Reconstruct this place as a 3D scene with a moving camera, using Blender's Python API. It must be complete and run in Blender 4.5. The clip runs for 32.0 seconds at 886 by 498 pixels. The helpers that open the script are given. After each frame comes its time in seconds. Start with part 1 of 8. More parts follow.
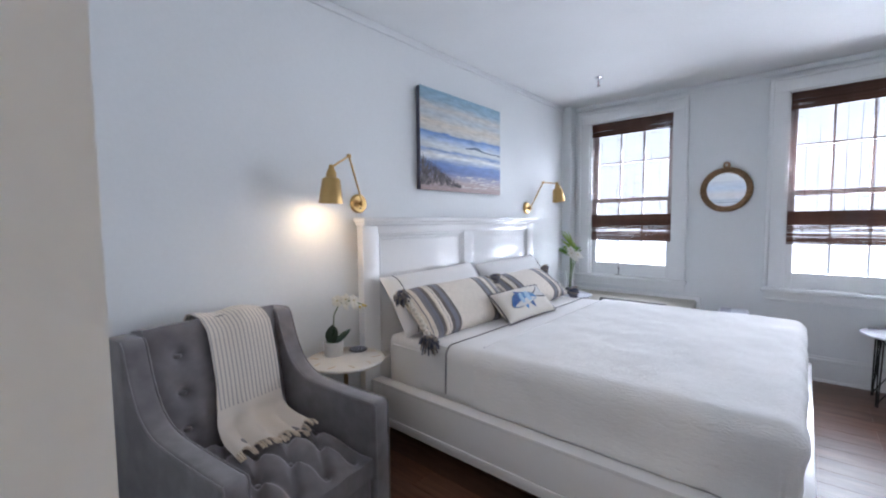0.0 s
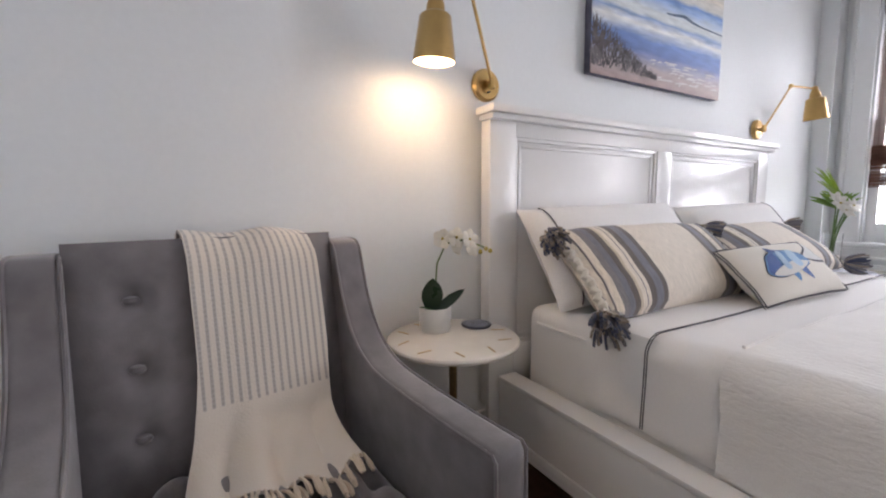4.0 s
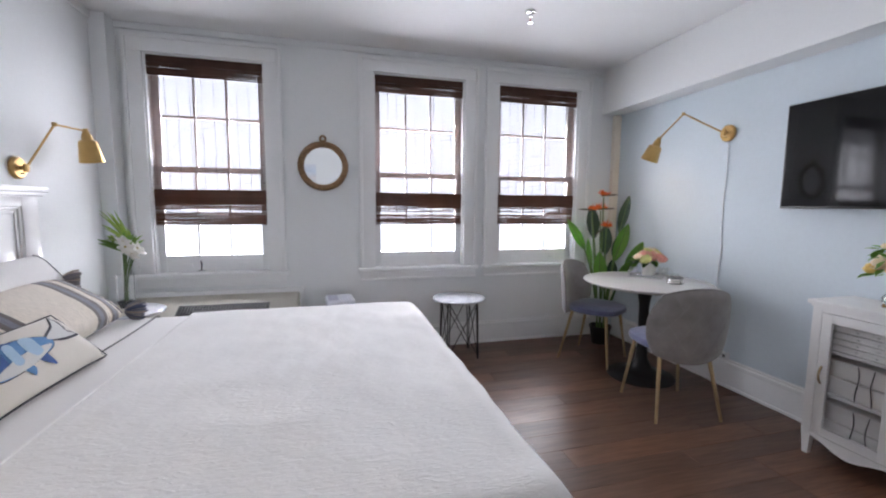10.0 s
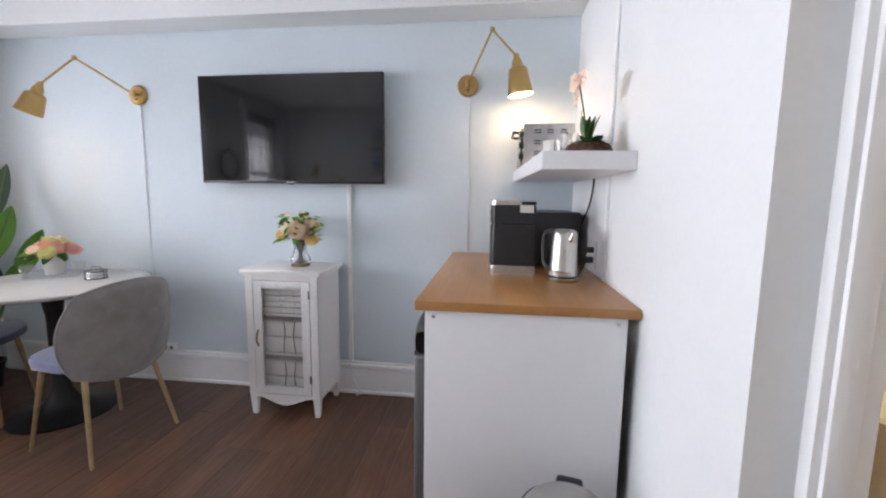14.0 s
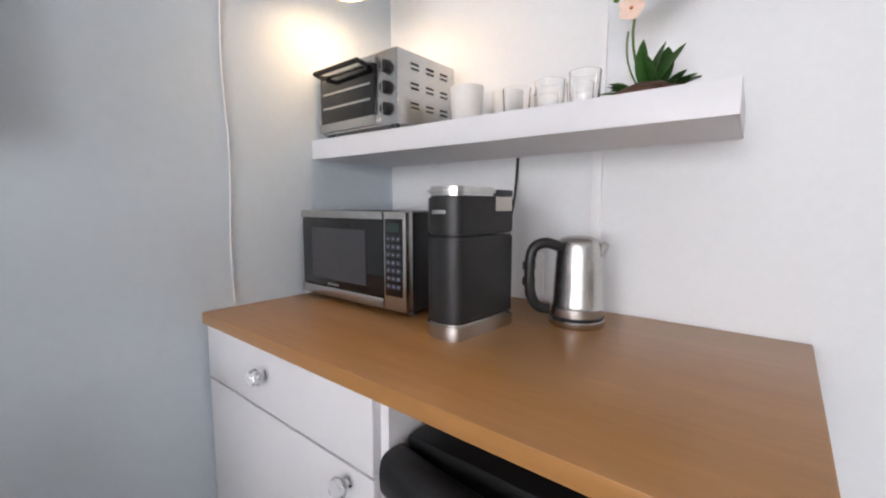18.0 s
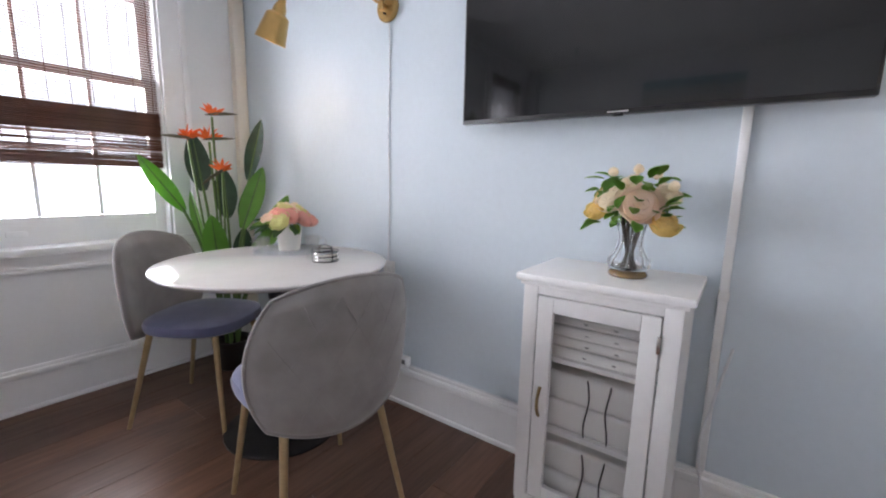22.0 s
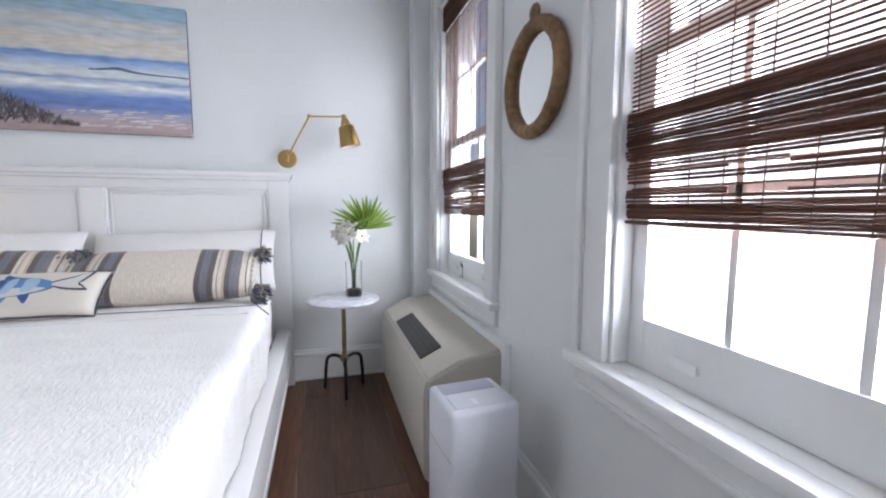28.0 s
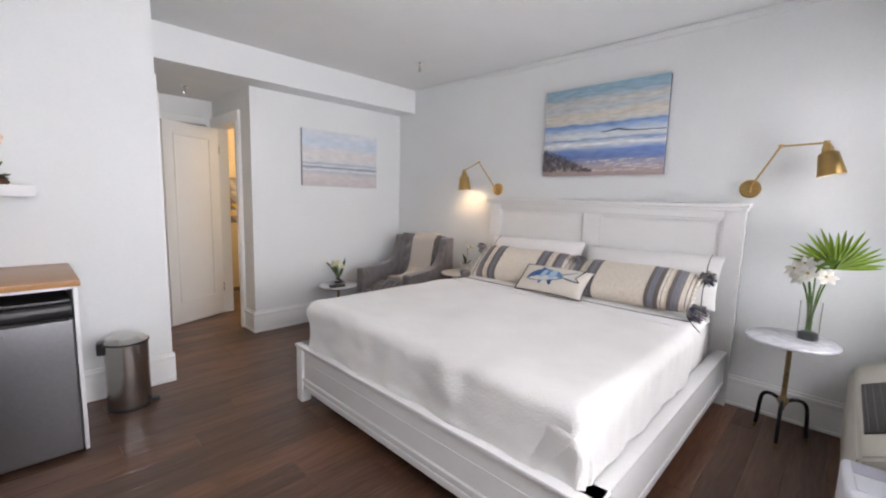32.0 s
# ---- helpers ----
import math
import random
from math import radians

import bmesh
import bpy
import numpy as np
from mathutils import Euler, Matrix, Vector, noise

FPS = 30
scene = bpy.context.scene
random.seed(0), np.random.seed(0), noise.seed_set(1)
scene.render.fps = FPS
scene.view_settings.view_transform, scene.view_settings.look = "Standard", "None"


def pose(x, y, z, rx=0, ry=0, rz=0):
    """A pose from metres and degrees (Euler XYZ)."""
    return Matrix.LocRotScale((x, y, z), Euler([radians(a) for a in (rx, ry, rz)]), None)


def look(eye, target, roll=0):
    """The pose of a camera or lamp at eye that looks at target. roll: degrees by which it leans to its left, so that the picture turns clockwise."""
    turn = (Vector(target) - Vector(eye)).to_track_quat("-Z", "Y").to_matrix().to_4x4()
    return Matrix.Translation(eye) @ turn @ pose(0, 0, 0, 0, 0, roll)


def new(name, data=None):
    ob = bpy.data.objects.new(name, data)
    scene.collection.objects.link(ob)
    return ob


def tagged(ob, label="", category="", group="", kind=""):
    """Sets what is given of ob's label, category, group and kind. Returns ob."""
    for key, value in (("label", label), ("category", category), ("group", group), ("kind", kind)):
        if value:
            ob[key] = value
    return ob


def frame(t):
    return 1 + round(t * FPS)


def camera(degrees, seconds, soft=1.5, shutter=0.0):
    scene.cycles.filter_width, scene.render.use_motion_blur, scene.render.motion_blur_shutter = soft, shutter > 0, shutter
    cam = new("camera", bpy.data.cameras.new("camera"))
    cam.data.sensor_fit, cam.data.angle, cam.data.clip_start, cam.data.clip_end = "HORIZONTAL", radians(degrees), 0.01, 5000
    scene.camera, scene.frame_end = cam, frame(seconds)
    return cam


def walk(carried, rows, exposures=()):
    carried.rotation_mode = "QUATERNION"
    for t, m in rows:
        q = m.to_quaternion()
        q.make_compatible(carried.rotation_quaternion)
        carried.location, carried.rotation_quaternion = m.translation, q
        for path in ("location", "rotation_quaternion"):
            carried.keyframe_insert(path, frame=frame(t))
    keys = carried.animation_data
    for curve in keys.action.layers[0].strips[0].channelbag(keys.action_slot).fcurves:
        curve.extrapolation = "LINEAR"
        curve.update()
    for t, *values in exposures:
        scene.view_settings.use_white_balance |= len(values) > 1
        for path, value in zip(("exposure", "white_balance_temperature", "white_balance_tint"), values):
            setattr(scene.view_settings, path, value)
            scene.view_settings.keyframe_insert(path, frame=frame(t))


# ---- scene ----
cam = camera(93.9, 32.0, soft=2.1)
PATH = [
    (0, (-0.029, -0.068, 1.331), (-1.344, 1.434, 1.202), -0.6),
    (0.5, (-0.054, 0.053, 1.274), (-1.567, 1.356, 1.161), -1.4),
    (1, (-0.062, 0.139, 1.224), (-1.743, 1.216, 1.108), -1.4),
    (1.5, (-0.13, 0.16, 1.162), (-1.867, 1.142, 1.04), -1.1),
    (2, (-0.286, 0.209, 1.099), (-2.053, 1.13, 0.924), -1.0),
    (2.5, (-0.448, 0.251, 1.049), (-2.232, 1.133, 0.856), -0.7),
    (4.5, (-0.862, 0.733, 1.013), (-2.508, 1.845, 0.787), -0.0),
    (5, (-0.901, 0.886, 1.042), (-2.413, 2.173, 0.803), 0.4),
    (5.5, (-0.951, 1.025, 1.051), (-2.273, 2.509, 0.828), 0.5),
    (6, (-0.981, 1.124, 1.054), (-2.113, 2.759, 0.841), 0.5),
    (6.5, (-0.985, 1.19, 1.062), (-1.934, 2.937, 0.847), 0.5),
    (7, (-0.964, 1.233, 1.082), (-1.704, 3.077, 0.857), 0.7),
    (7.5, (-0.928, 1.26, 1.105), (-1.423, 3.185, 0.882), 0.8),
    (8, (-0.872, 1.25, 1.139), (-1.078, 3.227, 0.92), 0.9),
    (8.5, (-0.786, 1.174, 1.166), (-0.709, 3.161, 0.95), 0.7),
    (9, (-0.682, 1.058, 1.207), (-0.511, 3.041, 1.008), 0.4),
    (9.5, (-0.612, 0.966, 1.233), (-0.289, 2.932, 1.05), 0.4),
    (10, (-0.507, 0.858, 1.284), (0.003, 2.78, 1.076), 0.5),
    (10.5, (-0.486, 0.809, 1.254), (0.347, 2.618, 1.071), 0.9),
    (11, (-0.529, 0.795, 1.254), (0.599, 2.436, 1.073), 0.7),
    (11.5, (-0.504, 0.789, 1.255), (0.853, 2.247, 1.074), 0.8),
    (12, (-0.469, 0.814, 1.246), (1.095, 2.048, 1.068), 1.0),
    (12.5, (-0.439, 0.868, 1.234), (1.292, 1.854, 1.06), 1.0),
    (13, (-0.417, 0.939, 1.236), (1.435, 1.672, 1.046), 0.8),
    (13.5, (-0.342, 0.988, 1.233), (1.59, 1.461, 1.025), 0.5),
    (14, (-0.162, 1.068, 1.212), (1.809, 1.31, 0.968), 0.7),
    (14.5, (0.075, 1.111, 1.175), (2.056, 1.193, 0.908), 0.7),
    (15, (0.23, 1.281, 1.165), (2.198, 1.066, 0.88), 0.8),
    (15.5, (0.383, 1.435, 1.172), (2.282, 0.886, 0.867), 1.0),
    (17.5, (1.032, 1.672, 1.143), (2.321, 0.162, 0.902), 1.0),
    (18, (1.104, 1.699, 1.168), (2.372, 0.166, 0.96), 0.1),
    (18.5, (1.145, 1.747, 1.174), (2.489, 0.276, 1.0), -0.5),
    (19, (1.162, 1.774, 1.159), (2.809, 0.65, 0.997), 0.1),
    (19.5, (1.136, 1.774, 1.137), (3.028, 1.15, 0.968), 1.0),
    (20, (1.081, 1.759, 1.11), (3.064, 1.611, 0.896), 1.4),
    (20.5, (1.013, 1.775, 1.087), (2.985, 1.936, 0.794), 1.8),
    (21, (0.944, 1.761, 1.064), (2.833, 2.337, 0.746), 1.0),
    (21.5, (0.863, 1.83, 1.078), (2.618, 2.728, 0.738), 1.2),
    (22, (0.789, 1.906, 1.075), (2.395, 3.054, 0.754), 1.3),
    (22.5, (0.739, 2.011, 1.129), (2.237, 3.286, 0.765), 0.7),
    (23, (0.692, 2.204, 1.16), (2.149, 3.532, 0.823), 1.9),
    (23.5, (0.657, 2.419, 1.206), (2.0, 3.867, 0.889), 2.0),
    (24, (0.765, 2.636, 1.213), (2.034, 4.155, 0.928), 2.2),
    (24.5, (0.948, 2.807, 1.132), (1.909, 4.549, 0.925), 1.1),
    (25, (0.897, 3.031, 1.15), (1.53, 4.916, 0.926), 1.0),
    (25.5, (0.845, 3.169, 1.169), (0.986, 5.151, 0.944), 0.7),
    (26, (0.798, 3.337, 1.157), (0.418, 5.289, 0.95), 0.2),
    (26.4, (0.731, 3.416, 1.125), (-0.063, 5.243, 0.954), 1.0),
    (28.6, (0.78, 3.782, 1.197), (-1.208, 3.835, 0.979), -0.1),
    (29, (0.867, 3.797, 1.228), (-1.109, 3.589, 1.001), 0.4),
    (29.5, (0.942, 3.852, 1.245), (-0.982, 3.352, 1.021), 0.8),
    (30, (0.957, 3.922, 1.261), (-0.868, 3.133, 1.039), 1.1),
    (30.5, (1.024, 3.954, 1.291), (-0.721, 3.004, 1.065), 1.5),
    (31, (1.11, 3.976, 1.316), (-0.537, 2.864, 1.088), 1.6),
    (31.5, (1.186, 3.99, 1.331), (-0.348, 2.73, 1.095), 1.6),
    (32, (1.243, 3.99, 1.352), (-0.182, 2.609, 1.106), 1.5),
]
walk(cam, [(t, look(eye, target, roll)) for t, eye, target, roll in PATH], [(0, 0.0, 5750, 14), (2, 0.10, 6150, 16), (5, 0.10, 6600, 18), (6, 0.12, 6750, 18), (7, 0.06, 6450, 17), (9, -0.10, 6250, 17), (11, -0.08, 6300, 17), (12, 0.28, 6400, 18), (15, 0.28, 6350, 16), (18, 0.06, 6600, 17), (20, 0.26, 6250, 17), (21, 0.24, 6200, 17), (22, 0.30, 6350, 18), (23.5, 0.50, 6350, 18), (24.5, 0.36, 6400, 18), (26, 0.31, 6050, 18), (29, 0.0, 6250, 14), (32, -0.06, 6650, 16)])

# ---- world and light ----
world = bpy.data.worlds.new("sky")
scene.world = world
world.use_nodes = True
wnt = world.node_tree
sky = wnt.nodes.new("ShaderNodeTexSky")
sky.sky_type = "NISHITA"
sky.sun_disc = False
sky.sun_elevation, sky.sun_rotation = radians(42), radians(200)
sky.altitude = 50
wnt.links.new(sky.outputs["Color"], wnt.nodes["Background"].inputs["Color"])
wnt.nodes["Background"].inputs["Strength"].default_value = 0.15


def lamp(name, kind, m, power, colour=(1, 1, 1), **settings):
    la = bpy.data.lights.new(name, kind)
    la.energy, la.color = power, colour
    for key, value in settings.items():
        if key == "size":
            la.size = value
        elif key == "size_y":
            la.shape, la.size_y = "RECTANGLE", value
        elif key == "angle":
            la.angle = value
        elif key == "radius":
            la.shadow_soft_size = value
        elif key == "spread":
            la.spread = value
    ob = new(name, la)
    ob.matrix_basis = m
    return ob


for x, power in ((-1.45, 46), (0.23, 80), (1.38, 50)):
    lamp("window_daylight", "AREA", look((x, 4.66, 1.42), (x, 0, 1.3)), power, (0.95, 0.97, 1.0), size=0.8, size_y=1.3, spread=radians(135))
# the lit wall lamps, and the ceiling lamps of the closet and the bathroom
for x, y, z, power in ((-1.923, 1.20, 1.452, 2.1), (1.885, 3.613, 1.665, 1.7), (2.043, 0.957, 1.752, 3.2)):
    lamp("bulb_light", "POINT", pose(x, y, z), power, (1.0, 0.71, 0.43), radius=0.045)
lamp("closet_light", "POINT", pose(-1.05, -1.25, 2.15), 26, (1.0, 0.76, 0.48), radius=0.06)
lamp("bathroom_light", "POINT", pose(1.35, -0.7, 2.15), 30, (1.0, 0.80, 0.55), radius=0.06)


# ---- helpers of this scene ----
def bm_new():
    return bmesh.new()


def add_box(bm, x0, x1, y0, y1, z0, z1, bevel=0.0, seg=2):
    m = Matrix.Translation(((x0 + x1) / 2, (y0 + y1) / 2, (z0 + z1) / 2)) @ Matrix.Diagonal((x1 - x0, y1 - y0, z1 - z0, 1))
    vs = bmesh.ops.create_cube(bm, size=1, matrix=m)["verts"]
    if bevel > 0:
        es = {e for v in vs for e in v.link_edges}
        bmesh.ops.bevel(bm, geom=list(es), offset=bevel, segments=seg, affect="EDGES", profile=0.6)
    return vs


def box(x0, x1, y0, y1, z0, z1, bevel=0.0, seg=2):
    bm = bm_new()
    add_box(bm, x0, x1, y0, y1, z0, z1, bevel, seg)
    return bm


def add_cyl(bm, a, b, r0, r1=None, n=16, caps=True):
    a, b = Vector(a), Vector(b)
    d = b - a
    m = Matrix.Translation((a + b) / 2) @ d.to_track_quat("Z", "Y").to_matrix().to_4x4()
    return bmesh.ops.create_cone(bm, cap_ends=caps, segments=n, radius1=r0, radius2=r0 if r1 is None else r1, depth=d.length, matrix=m)["verts"]


def cyl(a, b, r0, r1=None, n=16, caps=True):
    bm = bm_new()
    add_cyl(bm, a, b, r0, r1, n, caps)
    return bm


def lathe(profile, n=32, centre=(0, 0, 0)):
    """A turned body from rows of (radius, height)."""
    bm = bm_new()
    rings = []
    for r, z in profile:
        if r < 1e-5:
            rings.append([bm.verts.new((centre[0], centre[1], centre[2] + z))])
        else:
            rings.append([bm.verts.new((centre[0] + r * math.cos(2 * math.pi * i / n), centre[1] + r * math.sin(2 * math.pi * i / n), centre[2] + z)) for i in range(n)])
    for p, q in zip(rings, rings[1:]):
        for i in range(n):
            j = (i + 1) % n
            if len(p) == 1 and len(q) == 1:
                continue
            if len(p) == 1:
                bm.faces.new((p[0], q[i], q[j]))
            elif len(q) == 1:
                bm.faces.new((p[i], p[j], q[0]))
            else:
                bm.faces.new((p[i], p[j], q[j], q[i]))
    bmesh.ops.recalc_face_normals(bm, faces=bm.faces)
    return bm


def add_tube(bm, pts, r, n=8):
    """A round bar along points; r is one radius or one for each point."""
    pts = [Vector(p) for p in pts]
    rs = r if isinstance(r, (list, tuple)) else [r] * len(pts)
    rings, side = [], None
    for i, p in enumerate(pts):
        d = (pts[min(i + 1, len(pts) - 1)] - pts[max(i - 1, 0)]).normalized()
        if side is None:
            side = d.orthogonal().normalized()
        side = (side - d * side.dot(d)).normalized()
        up = d.cross(side)
        rings.append([bm.verts.new(p + rs[i] * (math.cos(2 * math.pi * k / n) * side + math.sin(2 * math.pi * k / n) * up)) for k in range(n)])
    for a, b in zip(rings, rings[1:]):
        for k in range(n):
            bm.faces.new((a[k], a[(k + 1) % n], b[(k + 1) % n], b[k]))
    bm.faces.new(rings[0][::-1])
    bm.faces.new(rings[-1])


def tube(pts, r, n=8):
    bm = bm_new()
    add_tube(bm, pts, r, n)
    return bm


def arc(p0, p1, p2, n=10):
    """Points of a smooth bend from p0 past p1 to p2."""
    p0, p1, p2 = Vector(p0), Vector(p1), Vector(p2)
    return [(1 - t) ** 2 * p0 + 2 * t * (1 - t) * p1 + t * t * p2 for t in (i / n for i in range(n + 1))]


def smooth_line(pts, n=6):
    """A smooth open line through a few points."""
    pts = [Vector(p) for p in pts]
    out = []
    for i in range(len(pts) - 1):
        p0, p1, p2, p3 = pts[max(i - 1, 0)], pts[i], pts[i + 1], pts[min(i + 2, len(pts) - 1)]
        for j in range(n):
            t = j / n
            out.append(0.5 * (2 * p1 + (p2 - p0) * t + (2 * p0 - 5 * p1 + 4 * p2 - p3) * t * t + (3 * p1 - p0 - 3 * p2 + p3) * t ** 3))
    return out + [pts[-1]]


def grid(f, nu, nv, close=False):
    """A sheet of points f(u, v), u and v from 0 to 1."""
    bm = bm_new()
    vs = [[bm.verts.new(f(i / nu, j / nv)) for j in range(nv + 1)] for i in range(nu + 1)]
    for i in range(nu):
        for j in range(nv):
            bm.faces.new((vs[i][j], vs[i + 1][j], vs[i + 1][j + 1], vs[i][j + 1]))
    return bm


def thicken(bm, d):
    bmesh.ops.recalc_face_normals(bm, faces=bm.faces)
    bmesh.ops.solidify(bm, geom=list(bm.faces), thickness=d)
    return bm


def mesh_of(name, bm, mat, smooth=True):
    me = bpy.data.meshes.new(name)
    bm.normal_update()
    bm.to_mesh(me)
    bm.free()
    if mat is not None:
        me.materials.append(mat)
    if smooth:
        me.polygons.foreach_set("use_smooth", [True] * len(me.polygons))
        me.set_sharp_from_angle(angle=radians(38))
    return me


def part(name, bm, material, parent=None, label="", smooth=True):
    """One mesh object under a thing or a part, or at the top."""
    ob = new(name, mesh_of(name, bm, material, smooth))
    if parent is not None:
        ob.parent = parent
        ob.matrix_parent_inverse = Matrix.Identity(4)
    if label:
        ob["label"] = label
    return ob


def thing(name, at, label, category, group="", turn=0.0, kind=""):
    ob = new(name)
    ob.empty_display_size = 0.1
    ob.matrix_basis = pose(*at, 0, 0, turn)
    return tagged(ob, label, category, group, kind)


def structure(name, bm, mat, label="", category="", smooth=False):
    ob = part(name, bm, mat, None, "", smooth)
    return tagged(ob, label, category, "", "structure")


# ---- materials ----
def material(name, colour, rough=0.5, metal=0.0, grain=0.0, scale=40.0, stain=0.0, stain_scale=2.0, bump=0.0, bump_scale=80.0, coat=0.0, transmission=0.0, emission=None, strength=0.0, ior=1.45, stretch=(1, 1, 1), sheen=0.0, random_tint=0.0):
    m = bpy.data.materials.new(name)
    m.use_nodes = True
    nt = m.node_tree
    b = nt.nodes["Principled BSDF"]
    b.inputs["Roughness"].default_value = rough
    b.inputs["Metallic"].default_value = metal
    b.inputs["IOR"].default_value = ior
    b.inputs["Coat Weight"].default_value = coat
    b.inputs["Transmission Weight"].default_value = transmission
    b.inputs["Sheen Weight"].default_value = sheen
    if emission:
        b.inputs["Emission Color"].default_value = (*emission, 1)
        b.inputs["Emission Strength"].default_value = strength
    tc = nt.nodes.new("ShaderNodeTexCoord")
    mp = nt.nodes.new("ShaderNodeMapping")
    mp.inputs["Scale"].default_value = stretch
    nt.links.new(tc.outputs["Object"], mp.inputs["Vector"])
    value = None

    def noise_node(sc, detail=4.0):
        n = nt.nodes.new("ShaderNodeTexNoise")
        n.inputs["Scale"].default_value = sc
        n.inputs["Detail"].default_value = detail
        nt.links.new(mp.outputs["Vector"], n.inputs["Vector"])
        return n.outputs["Fac"]

    def ramp(fac, lo, hi):
        r = nt.nodes.new("ShaderNodeMapRange")
        r.inputs["From Min"].default_value, r.inputs["From Max"].default_value = 0.3, 0.7
        r.inputs["To Min"].default_value, r.inputs["To Max"].default_value = lo, hi
        nt.links.new(fac, r.inputs["Value"])
        return r.outputs["Result"]

    factors = []
    if grain:
        factors.append(ramp(noise_node(scale), 1 - grain, 1 + grain))
    if stain:
        factors.append(ramp(noise_node(stain_scale, 3.0), 1 - stain, 1 + stain))
    if random_tint:
        oi = nt.nodes.new("ShaderNodeObjectInfo")
        r = nt.nodes.new("ShaderNodeMapRange")
        r.inputs["To Min"].default_value, r.inputs["To Max"].default_value = 1 - random_tint, 1 + random_tint
        nt.links.new(oi.outputs["Random"], r.inputs["Value"])
        factors.append(r.outputs["Result"])
    for f in factors:
        if value is None:
            value = f
        else:
            mu = nt.nodes.new("ShaderNodeMath")
            mu.operation = "MULTIPLY"
            nt.links.new(value, mu.inputs[0])
            nt.links.new(f, mu.inputs[1])
            value = mu.outputs[0]
    if value is None:
        b.inputs["Base Color"].default_value = (*colour, 1)
    else:
        mix = nt.nodes.new("ShaderNodeVectorMath")
        mix.operation = "SCALE"
        mix.inputs[0].default_value = colour
        nt.links.new(value, mix.inputs["Scale"])
        nt.links.new(mix.outputs["Vector"], b.inputs["Base Color"])
        rr = nt.nodes.new("ShaderNodeMapRange")
        rr.inputs["From Min"].default_value, rr.inputs["From Max"].default_value = 0.8, 1.2
        rr.inputs["To Min"].default_value, rr.inputs["To Max"].default_value = min(1, rough * 1.12), rough * 0.88
        nt.links.new(value, rr.inputs["Value"])
        nt.links.new(rr.outputs["Result"], b.inputs["Roughness"])
    if bump:
        bp = nt.nodes.new("ShaderNodeBump")
        bp.inputs["Strength"].default_value = bump
        bp.inputs["Distance"].default_value = 0.004
        nt.links.new(noise_node(bump_scale, 5.0), bp.inputs["Height"])
        nt.links.new(bp.outputs["Normal"], b.inputs["Normal"])
    return m



M_WALL = material("pale_wall_paint", (0.77, 0.79, 0.795), rough=0.55, grain=0.012, scale=60, stain=0.02, stain_scale=1.3, bump=0.06, bump_scale=90)
M_WALL_BLUE = material("pale_blue_wall_paint", (0.60, 0.675, 0.725), rough=0.55, grain=0.015, scale=40, stain=0.03, stain_scale=1.5, bump=0.1, bump_scale=60)
M_CEIL = material("ceiling_paint", (0.80, 0.81, 0.81), rough=0.7, grain=0.01, scale=50, stain=0.02, bump=0.05)
M_TRIM = material("white_gloss_trim", (0.82, 0.83, 0.83), rough=0.28, grain=0.012, scale=30, stain=0.02, bump=0.06, bump_scale=40)
M_BEDWHITE = material("white_bed_lacquer", (0.80, 0.80, 0.80), rough=0.2, grain=0.008, scale=25, stain=0.015, bump=0.02)
M_FLOOR_BASE = material("floor_joint", (0.035, 0.022, 0.016), rough=0.6)
M_PLANK = material("brown_wood_plank", (0.116, 0.061, 0.039), rough=0.33, grain=0.24, scale=14, stain=0.16, stain_scale=3, bump=0.06, bump_scale=60, stretch=(0.45, 5, 5), random_tint=0.13)
nt = M_PLANK.node_tree
oi_, sc_, ad_ = nt.nodes.new("ShaderNodeObjectInfo"), nt.nodes.new("ShaderNodeVectorMath"), nt.nodes.new("ShaderNodeVectorMath")
sc_.operation, ad_.operation = "SCALE", "ADD"
sc_.inputs[0].default_value = (37.0, 53.0, 11.0)
mp_ = next(n for n in nt.nodes if n.bl_idname == "ShaderNodeMapping")
src_ = mp_.inputs["Vector"].links[0].from_socket
nt.links.new(oi_.outputs["Random"], sc_.inputs["Scale"])
nt.links.new(src_, ad_.inputs[0])
nt.links.new(sc_.outputs[0], ad_.inputs[1])
nt.links.new(ad_.outputs[0], mp_.inputs["Vector"])
# boards differ in hue: grey-brown to reddish brown
ramp_ = nt.nodes.new("ShaderNodeValToRGB")
ramp_.name = "plank_hue"
ramp_.color_ramp.elements[0].color, ramp_.color_ramp.elements[1].color = (0.88, 0.90, 0.93, 1), (1.02, 0.98, 0.96, 1)
ramp_.color_ramp.elements.new(0.45).color = (0.96, 0.94, 0.94, 1)
ramp_.color_ramp.elements.new(0.75).color = (1.12, 1.02, 0.95, 1)
mul_ = nt.nodes.new("ShaderNodeVectorMath")
mul_.operation = "MULTIPLY"
base_ = nt.nodes["Principled BSDF"].inputs["Base Color"]
from_ = base_.links[0].from_socket
nt.links.new(oi_.outputs["Random"], ramp_.inputs["Fac"])
nt.links.new(from_, mul_.inputs[0])
nt.links.new(ramp_.outputs["Color"], mul_.inputs[1])
nt.links.new(mul_.outputs[0], base_)
M_BRASS = material("brushed_brass", (0.50, 0.33, 0.13), rough=0.3, metal=1.0, grain=0.03, scale=40, stain=0.05, stain_scale=12)
M_LAMP_WHITE = material("lamp_lining", (0.9, 0.85, 0.75), rough=0.5)
M_CHROME = material("chrome", (0.75, 0.75, 0.76), rough=0.12, metal=1.0, grain=0.03)
M_STEEL = material("brushed_steel", (0.56, 0.55, 0.53), rough=0.26, metal=1.0, grain=0.08, scale=90, stain=0.04, stretch=(1, 1, 8), bump=0.03)
